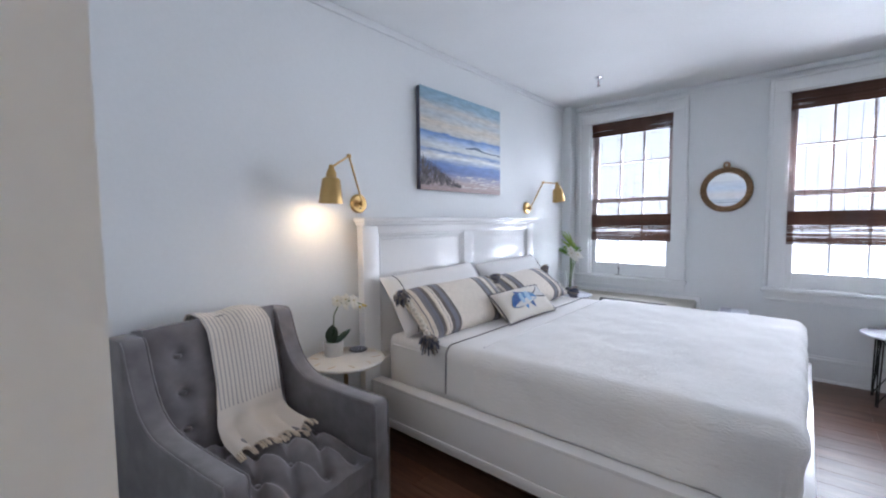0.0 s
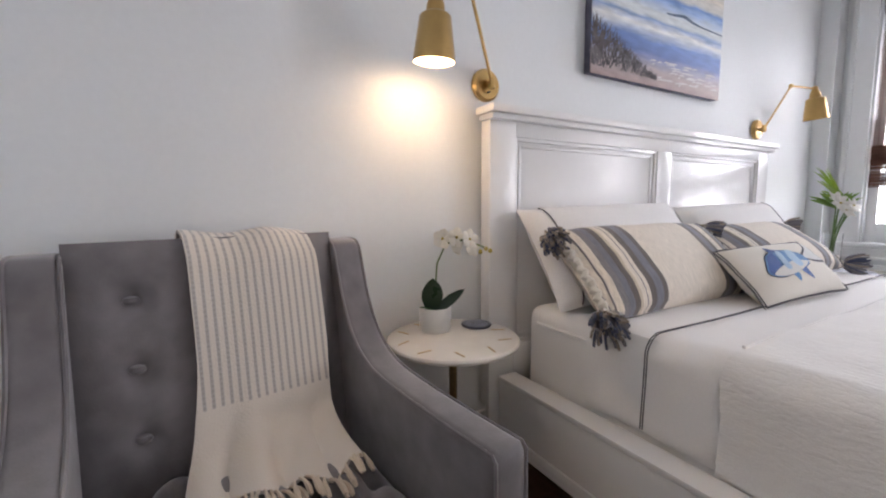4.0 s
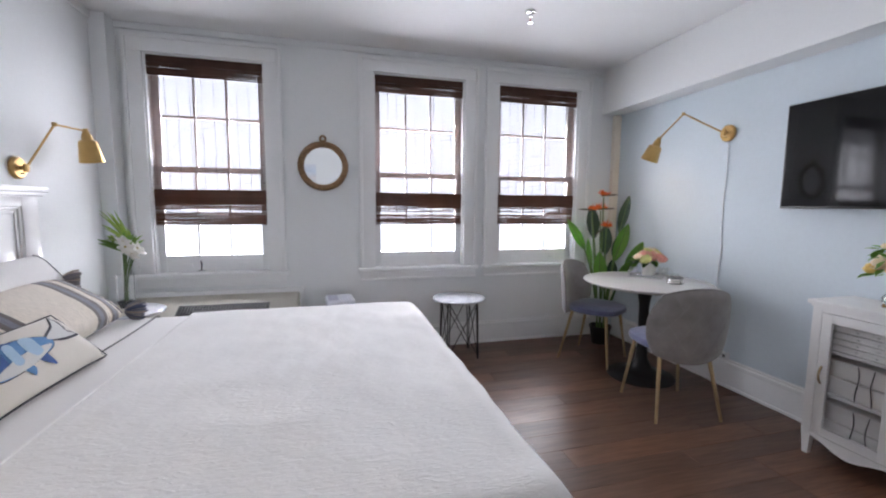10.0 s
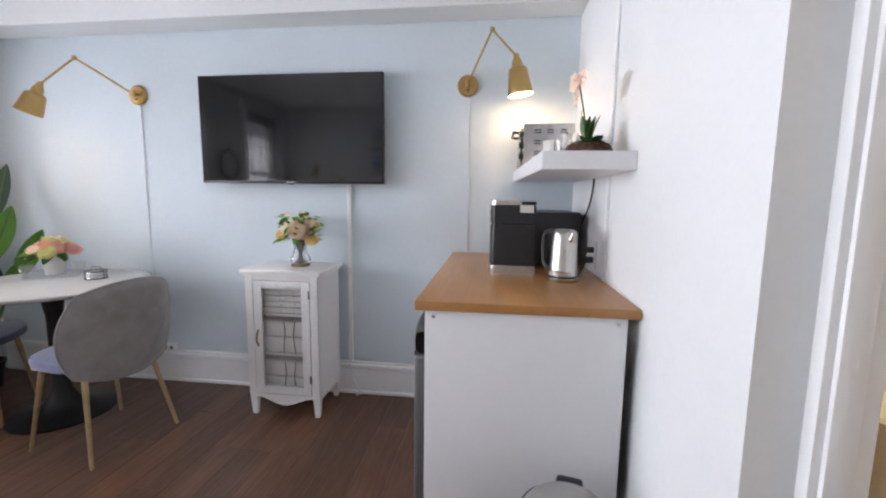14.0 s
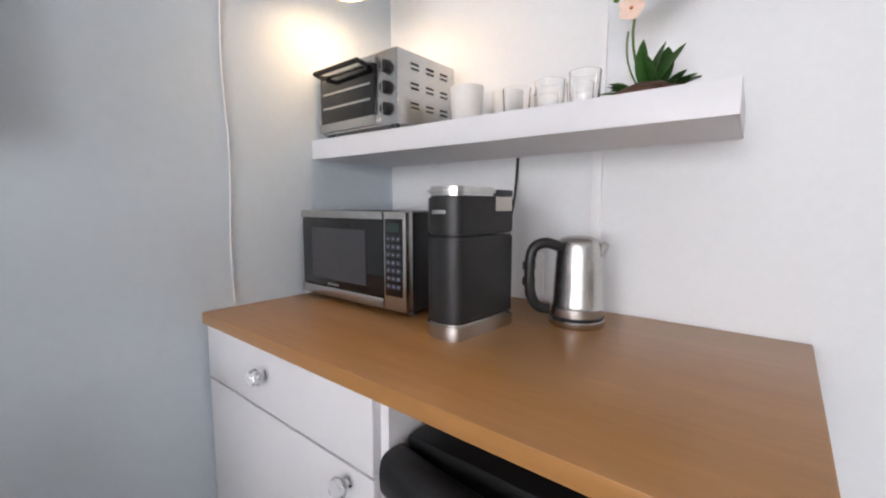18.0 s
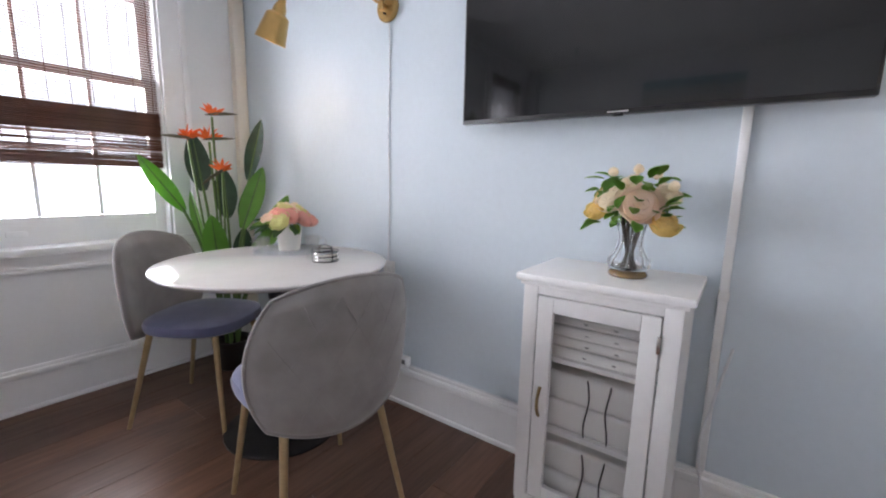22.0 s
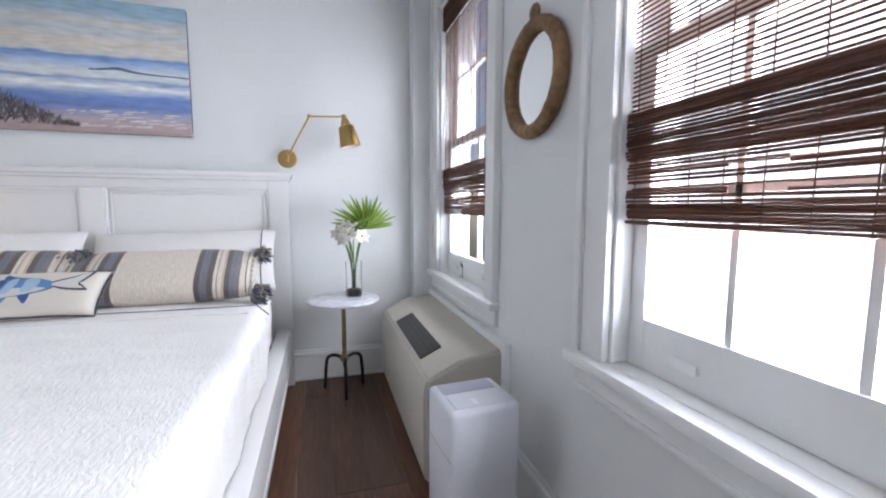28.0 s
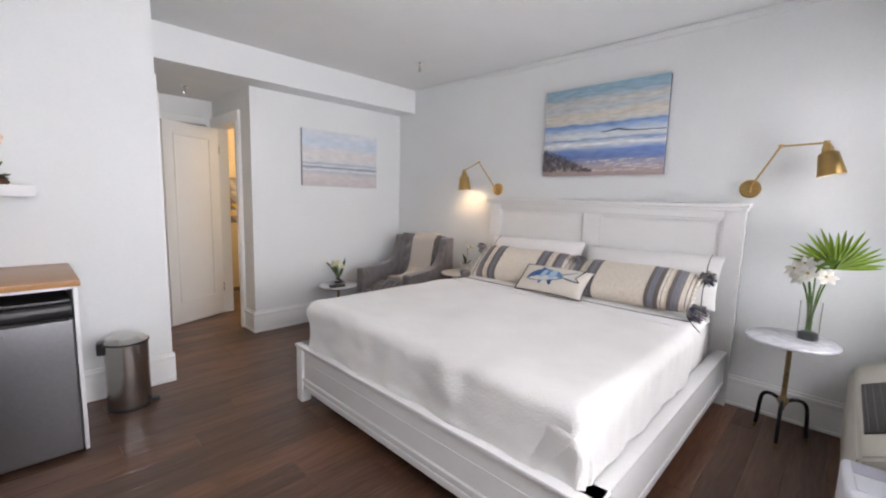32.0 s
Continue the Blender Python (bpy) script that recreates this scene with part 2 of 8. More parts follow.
M_BLACK = material("black_plastic", (0.014, 0.014, 0.015), rough=0.32, grain=0.1, scale=60)
M_BLACK_GLASS = material("black_glass", (0.006, 0.006, 0.007), rough=0.08, coat=0.4, grain=0.05)
M_IRON = material("black_iron", (0.018, 0.018, 0.019), rough=0.42, metal=0.4, grain=0.12, scale=50)
M_MARBLE = bpy.data.materials.new("white_marble")
M_MARBLE.use_nodes = True
n_, l_ = M_MARBLE.node_tree.nodes, M_MARBLE.node_tree.links
tc_ = n_.new("ShaderNodeTexCoord")
wv_ = n_.new("ShaderNodeTexNoise")
wv_.inputs["Scale"].default_value, wv_.inputs["Detail"].default_value, wv_.inputs["Distortion"].default_value = 5.0, 8.0, 1.8
rp_ = n_.new("ShaderNodeValToRGB")
rp_.color_ramp.elements[0].position, rp_.color_ramp.elements[0].color = 0.42, (0.70, 0.71, 0.74, 1)
rp_.color_ramp.elements[1].position, rp_.color_ramp.elements[1].color = 0.58, (0.69, 0.70, 0.73, 1)
e_ = rp_.color_ramp.elements.new(0.50)
e_.color = (0.54, 0.55, 0.61, 1)
l_.new(tc_.outputs["Object"], wv_.inputs["Vector"])
l_.new(wv_.outputs["Fac"], rp_.inputs["Fac"])
l_.new(rp_.outputs["Color"], n_["Principled BSDF"].inputs["Base Color"])
n_["Principled BSDF"].inputs["Roughness"].default_value = 0.14
M_TABLE = material("white_table_top", (0.66, 0.645, 0.62), rough=0.12, grain=0.02, scale=12, stain=0.03, stain_scale=4)
M_GLASS = material("clear_glass", (1, 1, 1), rough=0.02, transmission=1.0, ior=1.45)
M_PANE = bpy.data.materials.new("window_pane")
M_PANE.use_nodes = True
n_, l_ = M_PANE.node_tree.nodes, M_PANE.node_tree.links
tr_, gl_, mx_ = n_.new("ShaderNodeBsdfTransparent"), n_.new("ShaderNodeBsdfGlossy"), n_.new("ShaderNodeMixShader")
gl_.inputs["Roughness"].default_value = 0.03
mx_.inputs["Fac"].default_value = 0.07
l_.new(tr_.outputs[0], mx_.inputs[1])
l_.new(gl_.outputs[0], mx_.inputs[2])
l_.new(mx_.outputs[0], n_["Material Output"].inputs["Surface"])
M_THIN = bpy.data.materials.new("thin_clear_glass")
M_THIN.use_nodes = True
n_, l_ = M_THIN.node_tree.nodes, M_THIN.node_tree.links
tr_, gl_, mx_ = n_.new("ShaderNodeBsdfTransparent"), n_.new("ShaderNodeBsdfGlossy"), n_.new("ShaderNodeMixShader")
gl_.inputs["Roughness"].default_value = 0.04
mx_.inputs["Fac"].default_value = 0.14
l_.new(tr_.outputs[0], mx_.inputs[1])
l_.new(gl_.outputs[0], mx_.inputs[2])
l_.new(mx_.outputs[0], n_["Material Output"].inputs["Surface"])
M_MIRROR = material("mirror_glass", (0.88, 0.9, 0.9), rough=0.02, metal=1.0)
M_ROPE = material("twisted_rope", (0.24, 0.145, 0.075), rough=0.8, grain=0.22, scale=45, stain=0.2, stain_scale=9, bump=0.35, bump_scale=120)
M_REED = material("dark_bamboo_reed", (0.095, 0.042, 0.027), rough=0.5, grain=0.3, scale=30, stretch=(0.3, 3, 3), random_tint=0.35)


def translucent(mat, colour, share):
    """Let a thin thing glow with the light that falls on its far side."""
    nt = mat.node_tree
    tl_ = nt.nodes.new("ShaderNodeBsdfTranslucent")
    tl_.inputs["Color"].default_value = (*colour, 1)
    mx = nt.nodes.new("ShaderNodeMixShader")
    mx.inputs[0].default_value = share
    nt.links.new(nt.nodes["Principled BSDF"].outputs[0], mx.inputs[1])
    nt.links.new(tl_.outputs[0], mx.inputs[2])
    nt.links.new(mx.outputs[0], nt.nodes["Material Output"].inputs["Surface"])
    return mat


translucent(M_REED, (0.42, 0.20, 0.10), 0.14)
M_DOOR = material("white_door_paint", (0.80, 0.80, 0.78), rough=0.3, grain=0.01, stain=0.02, bump=0.05)
# the warm light of closet and bathroom is put into this wall colour
M_WARMWALL = material("warm_light_tinted_wall", (0.62, 0.5, 0.3), rough=0.5, grain=0.02, stain=0.03)

# ---- plan ----
XH, XT = -2.09, 2.22          # headboard wall, television wall
YW, YK, YP = 4.455, 0.64, -0.022  # window wall, kitchen wall, wall with the small picture
XK, XP = 0.55, -0.308          # ends of the kitchen wall and of the picture wall
H = 2.575                     # ceiling
HH = 2.315                    # ceiling of the hall and underside of its beam
YB = 0.25                     # face of the beam over the picture wall
ZB, XB = 2.17, 2.03           # underside and face of the beam over the television
YH = -2.2                     # back of the hall
WIN = [(-1.83, -1.01), (-0.165, 0.635), (0.955, 1.775)]
ZS, ZT = 0.745, 2.38          # sill and head of the windows


def wall(name, label, x0, x1, y0, y1, z0=0.0, z1=H, mat=None):
    return structure(name, box(x0, x1, y0, y1, z0, z1), mat or M_WALL, label, "wall")


wall("wall_west", "pale painted wall behind the headboard", XH - 0.15, XH, YP - 0.15, YW + 0.2)
wall("wall_east", "pale blue painted wall behind the television", XT, XT + 0.15, YK, YW + 0.2, mat=M_WALL_BLUE)
wn = bm_new()
xs = [XH] + [v for w in WIN for v in w] + [XT]
for a, b in zip(xs[::2], xs[1::2]):
    add_box(wn, a, b, YW, YW + 0.2, 0, H)
for a, b in WIN:
    add_box(wn, a, b, YW, YW + 0.2, 0, ZS - 0.035)
    add_box(wn, a, b, YW, YW + 0.2, ZT, H)
structure("wall_north", wn, M_WALL, "pale painted wall with three windows", "wall")
structure("ceiling", box(XH - 0.15, XT + 0.15, YP - 0.2, YW + 0.2, H, H + 0.1), M_CEIL, "white painted plaster ceiling", "ceiling")
structure("beam_east", box(XB, XT - 0.002, YK, YW - 0.001, ZB, H - 0.001, 0.006), M_WALL, "boxed white beam above the television", "beam")
bs = bm_new()
add_box(bs, XH + 0.001, XK, YP - 0.13, YB, HH, H - 0.001)
structure("beam_south", bs, M_WALL, "boxed white beam above the picture wall and hall", "beam")
# pier and pipe chases in the corners
wall("pier_northwest", "narrow painted pier beside the window", XH + 0.001, XH + 0.10, YW - 0.14, YW - 0.001, 0.001, H - 0.001)
structure("corner_trim", box(XT - 0.075, XT - 0.002, YW - 0.06, YW - 0.001, 0.2, ZB, 0.02), material("cream_corner_paint", (0.78, 0.72, 0.62), rough=0.4, grain=0.02, stain=0.03), "cream painted corner moulding", "trim", True)
# kitchen wall and its end, picture wall
wall("wall_kitchen", "pale painted wall behind the worktop", XK, XT + 0.15, YK - 0.055, YK)
wall("wall_picture", "pale painted wall with a small canvas", XH, XP, YP - 0.13, YP, 0, HH)

# hall and the two rooms off it
D1 = (-0.96, -0.34)           # doorway in the west side of the hall
D2 = (-0.22, 0.465)           # doorway in the east side of the hall
hw = bm_new()
add_box(hw, XP - 0.12, XP, D1[1], YP - 0.13, 0, HH)
add_box(hw, XP - 0.12, XP, YH, D1[0], 0, HH)
add_box(hw, XP - 0.12, XP, D1[0], D1[1], 2.03, HH)
structure("wall_hall_west", hw, M_WALL, "hall wall with a lit doorway", "wall")
he = bm_new()
add_box(he, XK, XK + 0.12, D2[1], YK - 0.055, 0, HH)
add_box(he, XK, XK + 0.12, YH, D2[0], 0, HH)
add_box(he, XK, XK + 0.12, D2[0], D2[1], 2.03, HH)
structure("wall_hall_east", he, M_WALL, "hall wall with a bathroom doorway", "wall")
YE = -1.045                    # end of the hall, with the entrance door
ew = bm_new()
add_box(ew, XP + 0.001, 0.47, YE - 0.1, YE, 2.06, HH - 0.001)
add_box(ew, XP + 0.001, -0.285, YE - 0.1, YE, 0, 2.06)
add_box(ew, 0.47, XK - 0.001, YE - 0.1, YE, 0, HH - 0.001)
structure("wall_hall_end", ew, M_WALL, "painted wall at the end of the hall", "wall")
structure("wall_behind_hall", box(XP + 0.001, XK - 0.001, YH - 0.1, YH, 0, HH), M_WALL, "plain wall behind the entrance", "wall")
structure("ceiling_hall", box(XP - 1.6, XK + 1.8, YH - 0.1, YP - 0.13, HH, HH + 0.1), M_CEIL, "white painted hall ceiling", "ceiling")
wall("wall_closet", "small room wall, its warm light put into the colour", XP - 1.62, XP - 1.5, YH, YP - 0.13, 0, HH, M_WARMWALL)
wall("wall_closet_end", "small room end wall, its warm light put into the colour", XP - 1.5, XP - 0.12, YH - 0.1, YH, 0, HH, M_WARMWALL)
wall("wall_bath_east", "bathroom wall, its warm light put into the colour", XK + 1.68, XK + 1.8, YH, YK - 0.055, 0, HH, M_WARMWALL)
wall("wall_bath_end", "bathroom end wall, its warm light put into the colour", XK + 0.12, XK + 1.8, YH - 0.1, YH, 0, HH, M_WARMWALL)
structure("ceiling_bath", box(XK, XK + 1.8, YP - 0.13, YK - 0.055, HH, HH + 0.1), M_CEIL, "white bathroom ceiling", "ceiling")

# door casings in the hall
def casing_y(name, x, side, d):
    """Boards round a doorway in a wall that runs along y; side is the way the boards face."""
    for (a, b, z0, z1, w) in ((d[0] - 0.09, d[0], 0, 2.03, 0), (d[1], d[1] + 0.09, 0, 2.03, 0), (d[0] - 0.09, d[1] + 0.09, 2.03, 2.13, 0)):
        bm = bm_new()
        add_box(bm, min(x, x + side * 0.028), max(x, x + side * 0.028), a, b, z0, z1, 0.004)
        if z0 == 0:
            c = (a + b) / 2
            add_box(bm, min(x, x + side * 0.037), max(x, x + side * 0.037), c - 0.014, c + 0.03, z0, z1, 0.006)
        structure(name, bm, M_TRIM, "white painted door casing", "trim", True)


casing_y("door_casing", XP, 1, D1)
casing_y("door_casing", XK, -1, (D2[0], D2[1]))

# baseboards: a board with a rounded cap
def baseboard(x0, y0, x1, y1, nx, ny):
    """Along a wall from one point to the other; (nx, ny) points into the room."""
    bm = bm_new()
    def slab(d, z0, z1, bev):
        add_box(bm, min(x0, x1, x0 + nx * d, x1 + nx * d), max(x0, x1, x0 + nx * d, x1 + nx * d), min(y0, y1, y0 + ny * d, y1 + ny * d), max(y0, y1, y0 + ny * d, y1 + ny * d), z0, z1, bev)
    slab(0.016, 0.0, 0.165, 0.003)
    slab(0.026, 0.161, 0.19, 0.008)
    slab(0.013, 0.187, 0.206, 0.004)
    slab(0.026, 0.0, 0.022, 0.008)
    structure("baseboard", bm, M_TRIM, "white painted moulded baseboard", "baseboard", True)


baseboard(XH, YP + 0.027, XH, YW - 0.14, 1, 0)
baseboard(XH + 0.1, YW, XT - 0.075, YW, 0, -1)
baseboard(XT, YK, XT, YW - 0.06, -1, 0)
baseboard(XH, YP, XP + 0.027, YP, 0, 1)
baseboard(XP, YP, XP, D1[1] + 0.09, 1, 0)
baseboard(XK - 0.027, YK, XT, YK, 0, 1)
# low picture moulding under the ceiling
for a in ((XH, YP + 0.4, XH, YW, 1, 0), (XH, YW, XB, YW, 0, -1)):
    bm = bm_new()
    x0, y0, x1, y1, nx, ny = a
    add_box(bm, min(x0, x1 + nx * 0.02), max(x0, x1 + nx * 0.02), min(y0, y1 + ny * 0.02, y1), max(y0, y1), H - 0.05, H - 0.002, 0.009)
    structure("ceiling_moulding", bm, M_WALL, "slim painted moulding under the ceiling", "trim", True)


# ---- windows ----
def window(n, a, b):
    w = thing("window_%d" % n, ((a + b) / 2, YW, ZS), "white painted double-hung window with small panes", "window", kind="structure")
    h = (b - a) / 2
    t = ZT - ZS
    for s in (-1, 1):
        bm = bm_new()
        x0, x1 = (h, h + 0.12) if s > 0 else (-h - 0.12, -h)
        add_box(bm, x0, x1, -0.022, 0.0, -0.0, t + 0.0, 0.003)
        e0, e1 = (h + 0.095, h + 0.125) if s > 0 else (-h - 0.125, -h - 0.095)
        add_box(bm, e0, e1, -0.036, 0.0, 0.0, t + 0.121, 0.008)
        part("casing_board", bm, M_TRIM, w)
        part("jamb", box(h - 0.012 if s > 0 else -h, h if s > 0 else -h + 0.012, 0.0, 0.19, 0.0, t, 0.002), M_TRIM, w)
    bm = bm_new()
    add_box(bm, -h - 0.095, h + 0.095, -0.022, 0.0, t, t + 0.10, 0.003)
    add_box(bm, -h - 0.125, h + 0.125, -0.036, 0.0, t + 0.095, t + 0.122, 0.008)
    part("head_casing", bm, M_TRIM, w)
    part("head_jamb", box(-h, h, 0.0, 0.19, t - 0.012, t, 0.002), M_TRIM, w)
    part("window_sill", box(-h - 0.14, h + 0.14, -0.055, 0.0, -0.035, 0.0, 0.010), M_TRIM, w)
    part("inner_sill", box(-h, h, 0.0, 0.19, -0.035, -0.002, 0.004), M_TRIM, w)
    bm = bm_new()
    add_box(bm, -h - 0.12, h + 0.12, -0.02, 0.0, -0.105, -0.035, 0.004)
    add_box(bm, -h - 0.12, h + 0.12, -0.027, 0.0, -0.112, -0.092, 0.006)
    part("apron", bm, M_TRIM, w)
    # two sashes of three by two panes
    zm = 1.545 - ZS
    for name, y, z0, z1, foot in (("upper_sash", 0.09, zm - 0.02, t - 0.012, 0.04), ("lower_sash", 0.052, 0.0, zm + 0.02, 0.130)):
        sh = part(name, box(-h + 0.012, -h + 0.062, y, y + 0.035, z0, z1, 0.003), M_TRIM, w)
        part("stile", box(h - 0.062, h - 0.012, y, y + 0.035, z0, z1, 0.003), M_TRIM, sh)
        part("bottom_rail", box(-h + 0.062, h - 0.062, y, y + 0.035, z0, z0 + foot, 0.003), M_TRIM, sh)
        part("top_rail", box(-h + 0.062, h - 0.062, y, y + 0.035, z1 - 0.042, z1, 0.003), M_TRIM, sh)
        gx0, gx1, gz0, gz1 = -h + 0.062, h - 0.062, z0 + foot, z1 - 0.042
        for k in (1, 2):
            x = gx0 + (gx1 - gx0) * k / 3
            part("glazing_bar", box(x - 0.008, x + 0.008, y + 0.006, y + 0.03, gz0, gz1), M_TRIM, sh)
        zc = (gz0 + gz1) / 2
        part("glazing_bar", box(gx0, gx1, y + 0.006, y + 0.03, zc - 0.009, zc + 0.009), M_TRIM, sh)
        for i in range(3):
            for j in range(2):
                x0, x1 = gx0 + (gx1 - gx0) * i / 3 + 0.008, gx0 + (gx1 - gx0) * (i + 1) / 3 - 0.008
                p0, p1 = (gz0, zc - 0.009) if j == 0 else (zc + 0.009, gz1)
                pane = part("pane", box(x0, x1, y + 0.016, y + 0.019, p0, p1), M_PANE, sh, smooth=False)
                pane.visible_shadow = False
        if name == "lower_sash":
            for s in (-0.2, 0.2):
                bm = bm_new()
                add_box(bm, s - 0.035, s + 0.035, y - 0.012, y, z0 + 0.045, z0 + 0.055, 0.003)
                add_box(bm, s - 0.035, s + 0.035, y - 0.014, y - 0.009, z0 + 0.045, z0 + 0.07, 0.002)
                part("sash_lift", bm, M_TRIM, sh)
    return w


for k, (a, b) in enumerate(WIN):
    window(k + 1, a, b)
pb = thing("window_latch", (WIN[0][0] + 0.30, YW + 0.055, ZS + 0.0), "small chrome casement stay on the window sill", "latch")
part("base", box(-0.03, 0.03, -0.012, 0.012, 0.0, 0.012, 0.003), M_CHROME, pb)
part("arm", tube([(0, 0, 0.01), (0.005, 0, 0.06), (0.0, -0.01, 0.085)], 0.006), M_IRON, pb)
part("knob", lathe([(0, -0.01), (0.009, -0.006), (0.011, 0.002), (0.006, 0.01), (0, 0.012)], 10, (0, -0.01, 0.09)), M_CHROME, pb)

structure("subfloor", box(XH - 0.15, XT + 0.15, YH - 0.1, YW + 0.2, -0.12, -0.0112), M_FLOOR_BASE, "dark subfloor under the planks", "floor")


# ---- bamboo blinds ----
def blind(a, b, seed):
    rng = random.Random(seed)
    w = thing("bamboo_blind", ((a + b) / 2, YW + 0.028, ZS), "dark brown woven bamboo blind, half raised", "blind", "blinds of the window wall")
    h = (b - a) / 2 - 0.016
    reed = mesh_of("slat", tube([(-h, 0, 0), (-h * 0.3, 0, 0.0006), (h * 0.35, 0, -0.0006), (h, 0, 0)], 0.0028, 5), M_REED)
    flat = mesh_of("slat", tube([(-h, 0, 0), (-h * 0.4, 0, -0.0007), (h * 0.3, 0, 0.0006), (h, 0, 0)], 0.0035, 6), M_REED)

    def slat(z, y=0.0, mesh=reed, tilt=0.0):
        o = new("slat", mesh)
        o.parent = w
        o.matrix_parent_inverse = Matrix.Identity(4)
        o.matrix_basis = pose(rng.uniform(-0.002, 0.002), y, z, rng.uniform(-8, 8), tilt, 0)
    top, foot = 2.365 - ZS, 1.115 - ZS
    z = top - 0.15
    while z > 1.385 - ZS:
        slat(z, rng.uniform(-0.0008, 0.0008), reed, rng.uniform(-0.06, 0.06))
        z -= 0.0118
    # rolled lower part: a dense fold, then a slack length with torn-looking slits, then a tight hem
    z = 1.39 - ZS
    while z > 1.275 - ZS:
        slat(z, -0.012 + rng.uniform(-0.003, 0.003), flat, rng.uniform(-0.08, 0.08))
        slat(z - 0.004, 0.004, flat, rng.uniform(-0.1, 0.1))
        z -= rng.choice((0.0074, 0.0078, 0.0082))
    z = 1.275 - ZS
    short = [mesh_of("slat", tube([(-h * q, 0, 0), (0, 0, 0.0005), (h * q, 0, 0)], 0.0035, 6), M_REED) for q in (0.22, 0.36, 0.5)]
    while z > foot:
        slack = foot + 0.075 < z < foot + 0.135
        if not slack or rng.random() < 0.5:
            slat(z, -0.004 + rng.uniform(-0.003, 0.003), flat, rng.uniform(-0.3, 0.3))
        else:
            for q, side in ((rng.choice((0, 1, 2)), -1), (rng.choice((0, 1, 2)), 1)):
                if rng.random() < 0.75:
                    o = new("slat", short[q])
                    o.parent = w
                    o.matrix_parent_inverse = Matrix.Identity(4)
                    o.matrix_basis = pose(side * h * (1 - (0.22, 0.36, 0.5)[q]), -0.004 + rng.uniform(-0.003, 0.003), z, rng.uniform(-8, 8), rng.uniform(-0.5, 0.5), 0)
        z -= 0.0068 if z < foot + 0.06 else rng.choice((0.0072, 0.0076, 0.0080, 0.0098))
    # the slack back layer, slightly askew
    z = 1.262 - ZS
    while z > foot + 0.012:
        slat(z, 0.010 + rng.uniform(-0.002, 0.002), reed, rng.uniform(-0.8, 0.8))
        z -= 0.0105 if z < foot + 0.06 else rng.uniform(0.013, 0.024)
    z = top
    while z > top - 0.135:
        slat(z, -0.016 + rng.uniform(-0.002, 0.002), flat, rng.uniform(-0.12, 0.12))
        slat(z - 0.004, -0.006, flat, rng.uniform(-0.5, 0.5))
        z -= rng.choice((0.0078, 0.0082, 0.0088, 0.0125))
    part("head_rail", box(-h, h, 0.0, 0.03, top - 0.03, top + 0.002, 0.003), M_REED, w)
    for k in range(10):
        x = -h + 0.025 + (2 * h - 0.05) * k / 9
        part("cord", tube([(x + 0.002 * math.sin(k + 3 * q), -0.0045, foot + (top - foot) * q / 6) for q in range(7)], 0.0017, 5), M_REED, w, "thin woven cord")
    return w


for k, (a, b) in enumerate(WIN):
    blind(a, b, 20 + k)

# ---- round rope mirror ----
mr = thing("round_mirror", (-0.578, YW - 0.026, 1.597), "round wall mirror framed in brown twisted rope", "mirror")
bm = bm_new()
rows = [[bm.verts.new(((0.175 + r_ * math.cos(p)) * math.cos(q), -r_ * math.sin(p), (0.175 + r_ * math.cos(p)) * math.sin(q))) for p, r_ in ((2 * math.pi * j / 14, 0.025 + 0.0012 * math.sin(9 * i + 2 * j)) for j in range(14))] for i, q in ((i, 2 * math.pi * i / 72) for i in range(72))]
for i in range(72):
    for j in range(14):
        bm.faces.new((rows[i][j], rows[(i + 1) % 72][j], rows[(i + 1) % 72][(j + 1) % 14], rows[i][(j + 1) % 14]))
bmesh.ops.recalc_face_normals(bm, faces=bm.faces)
part("frame", bm, M_ROPE, mr, "thick brown rope-wound frame")
for k in range(4):
    q = math.pi * (0.25 + 0.5 * k)
    part("binding", cyl((0.175 * math.cos(q - 0.09), 0, 0.175 * math.sin(q - 0.09)), (0.175 * math.cos(q + 0.09), 0, 0.175 * math.sin(q + 0.09)), 0.0265, n=20), M_ROPE, mr, "wound rope binding")
part("glass", cyl((0, 0.012, 0), (0, 0.004, 0), 0.155, n=48), M_MIRROR, mr, "clear mirror glass")
part("hanging_loop", tube([(0.021 * math.cos(i * math.pi / 10), 0, 0.219 + 0.021 * math.sin(i * math.pi / 10)) for i in range(21)], 0.009, 8), M_ROPE, mr, "rope loop at the top")


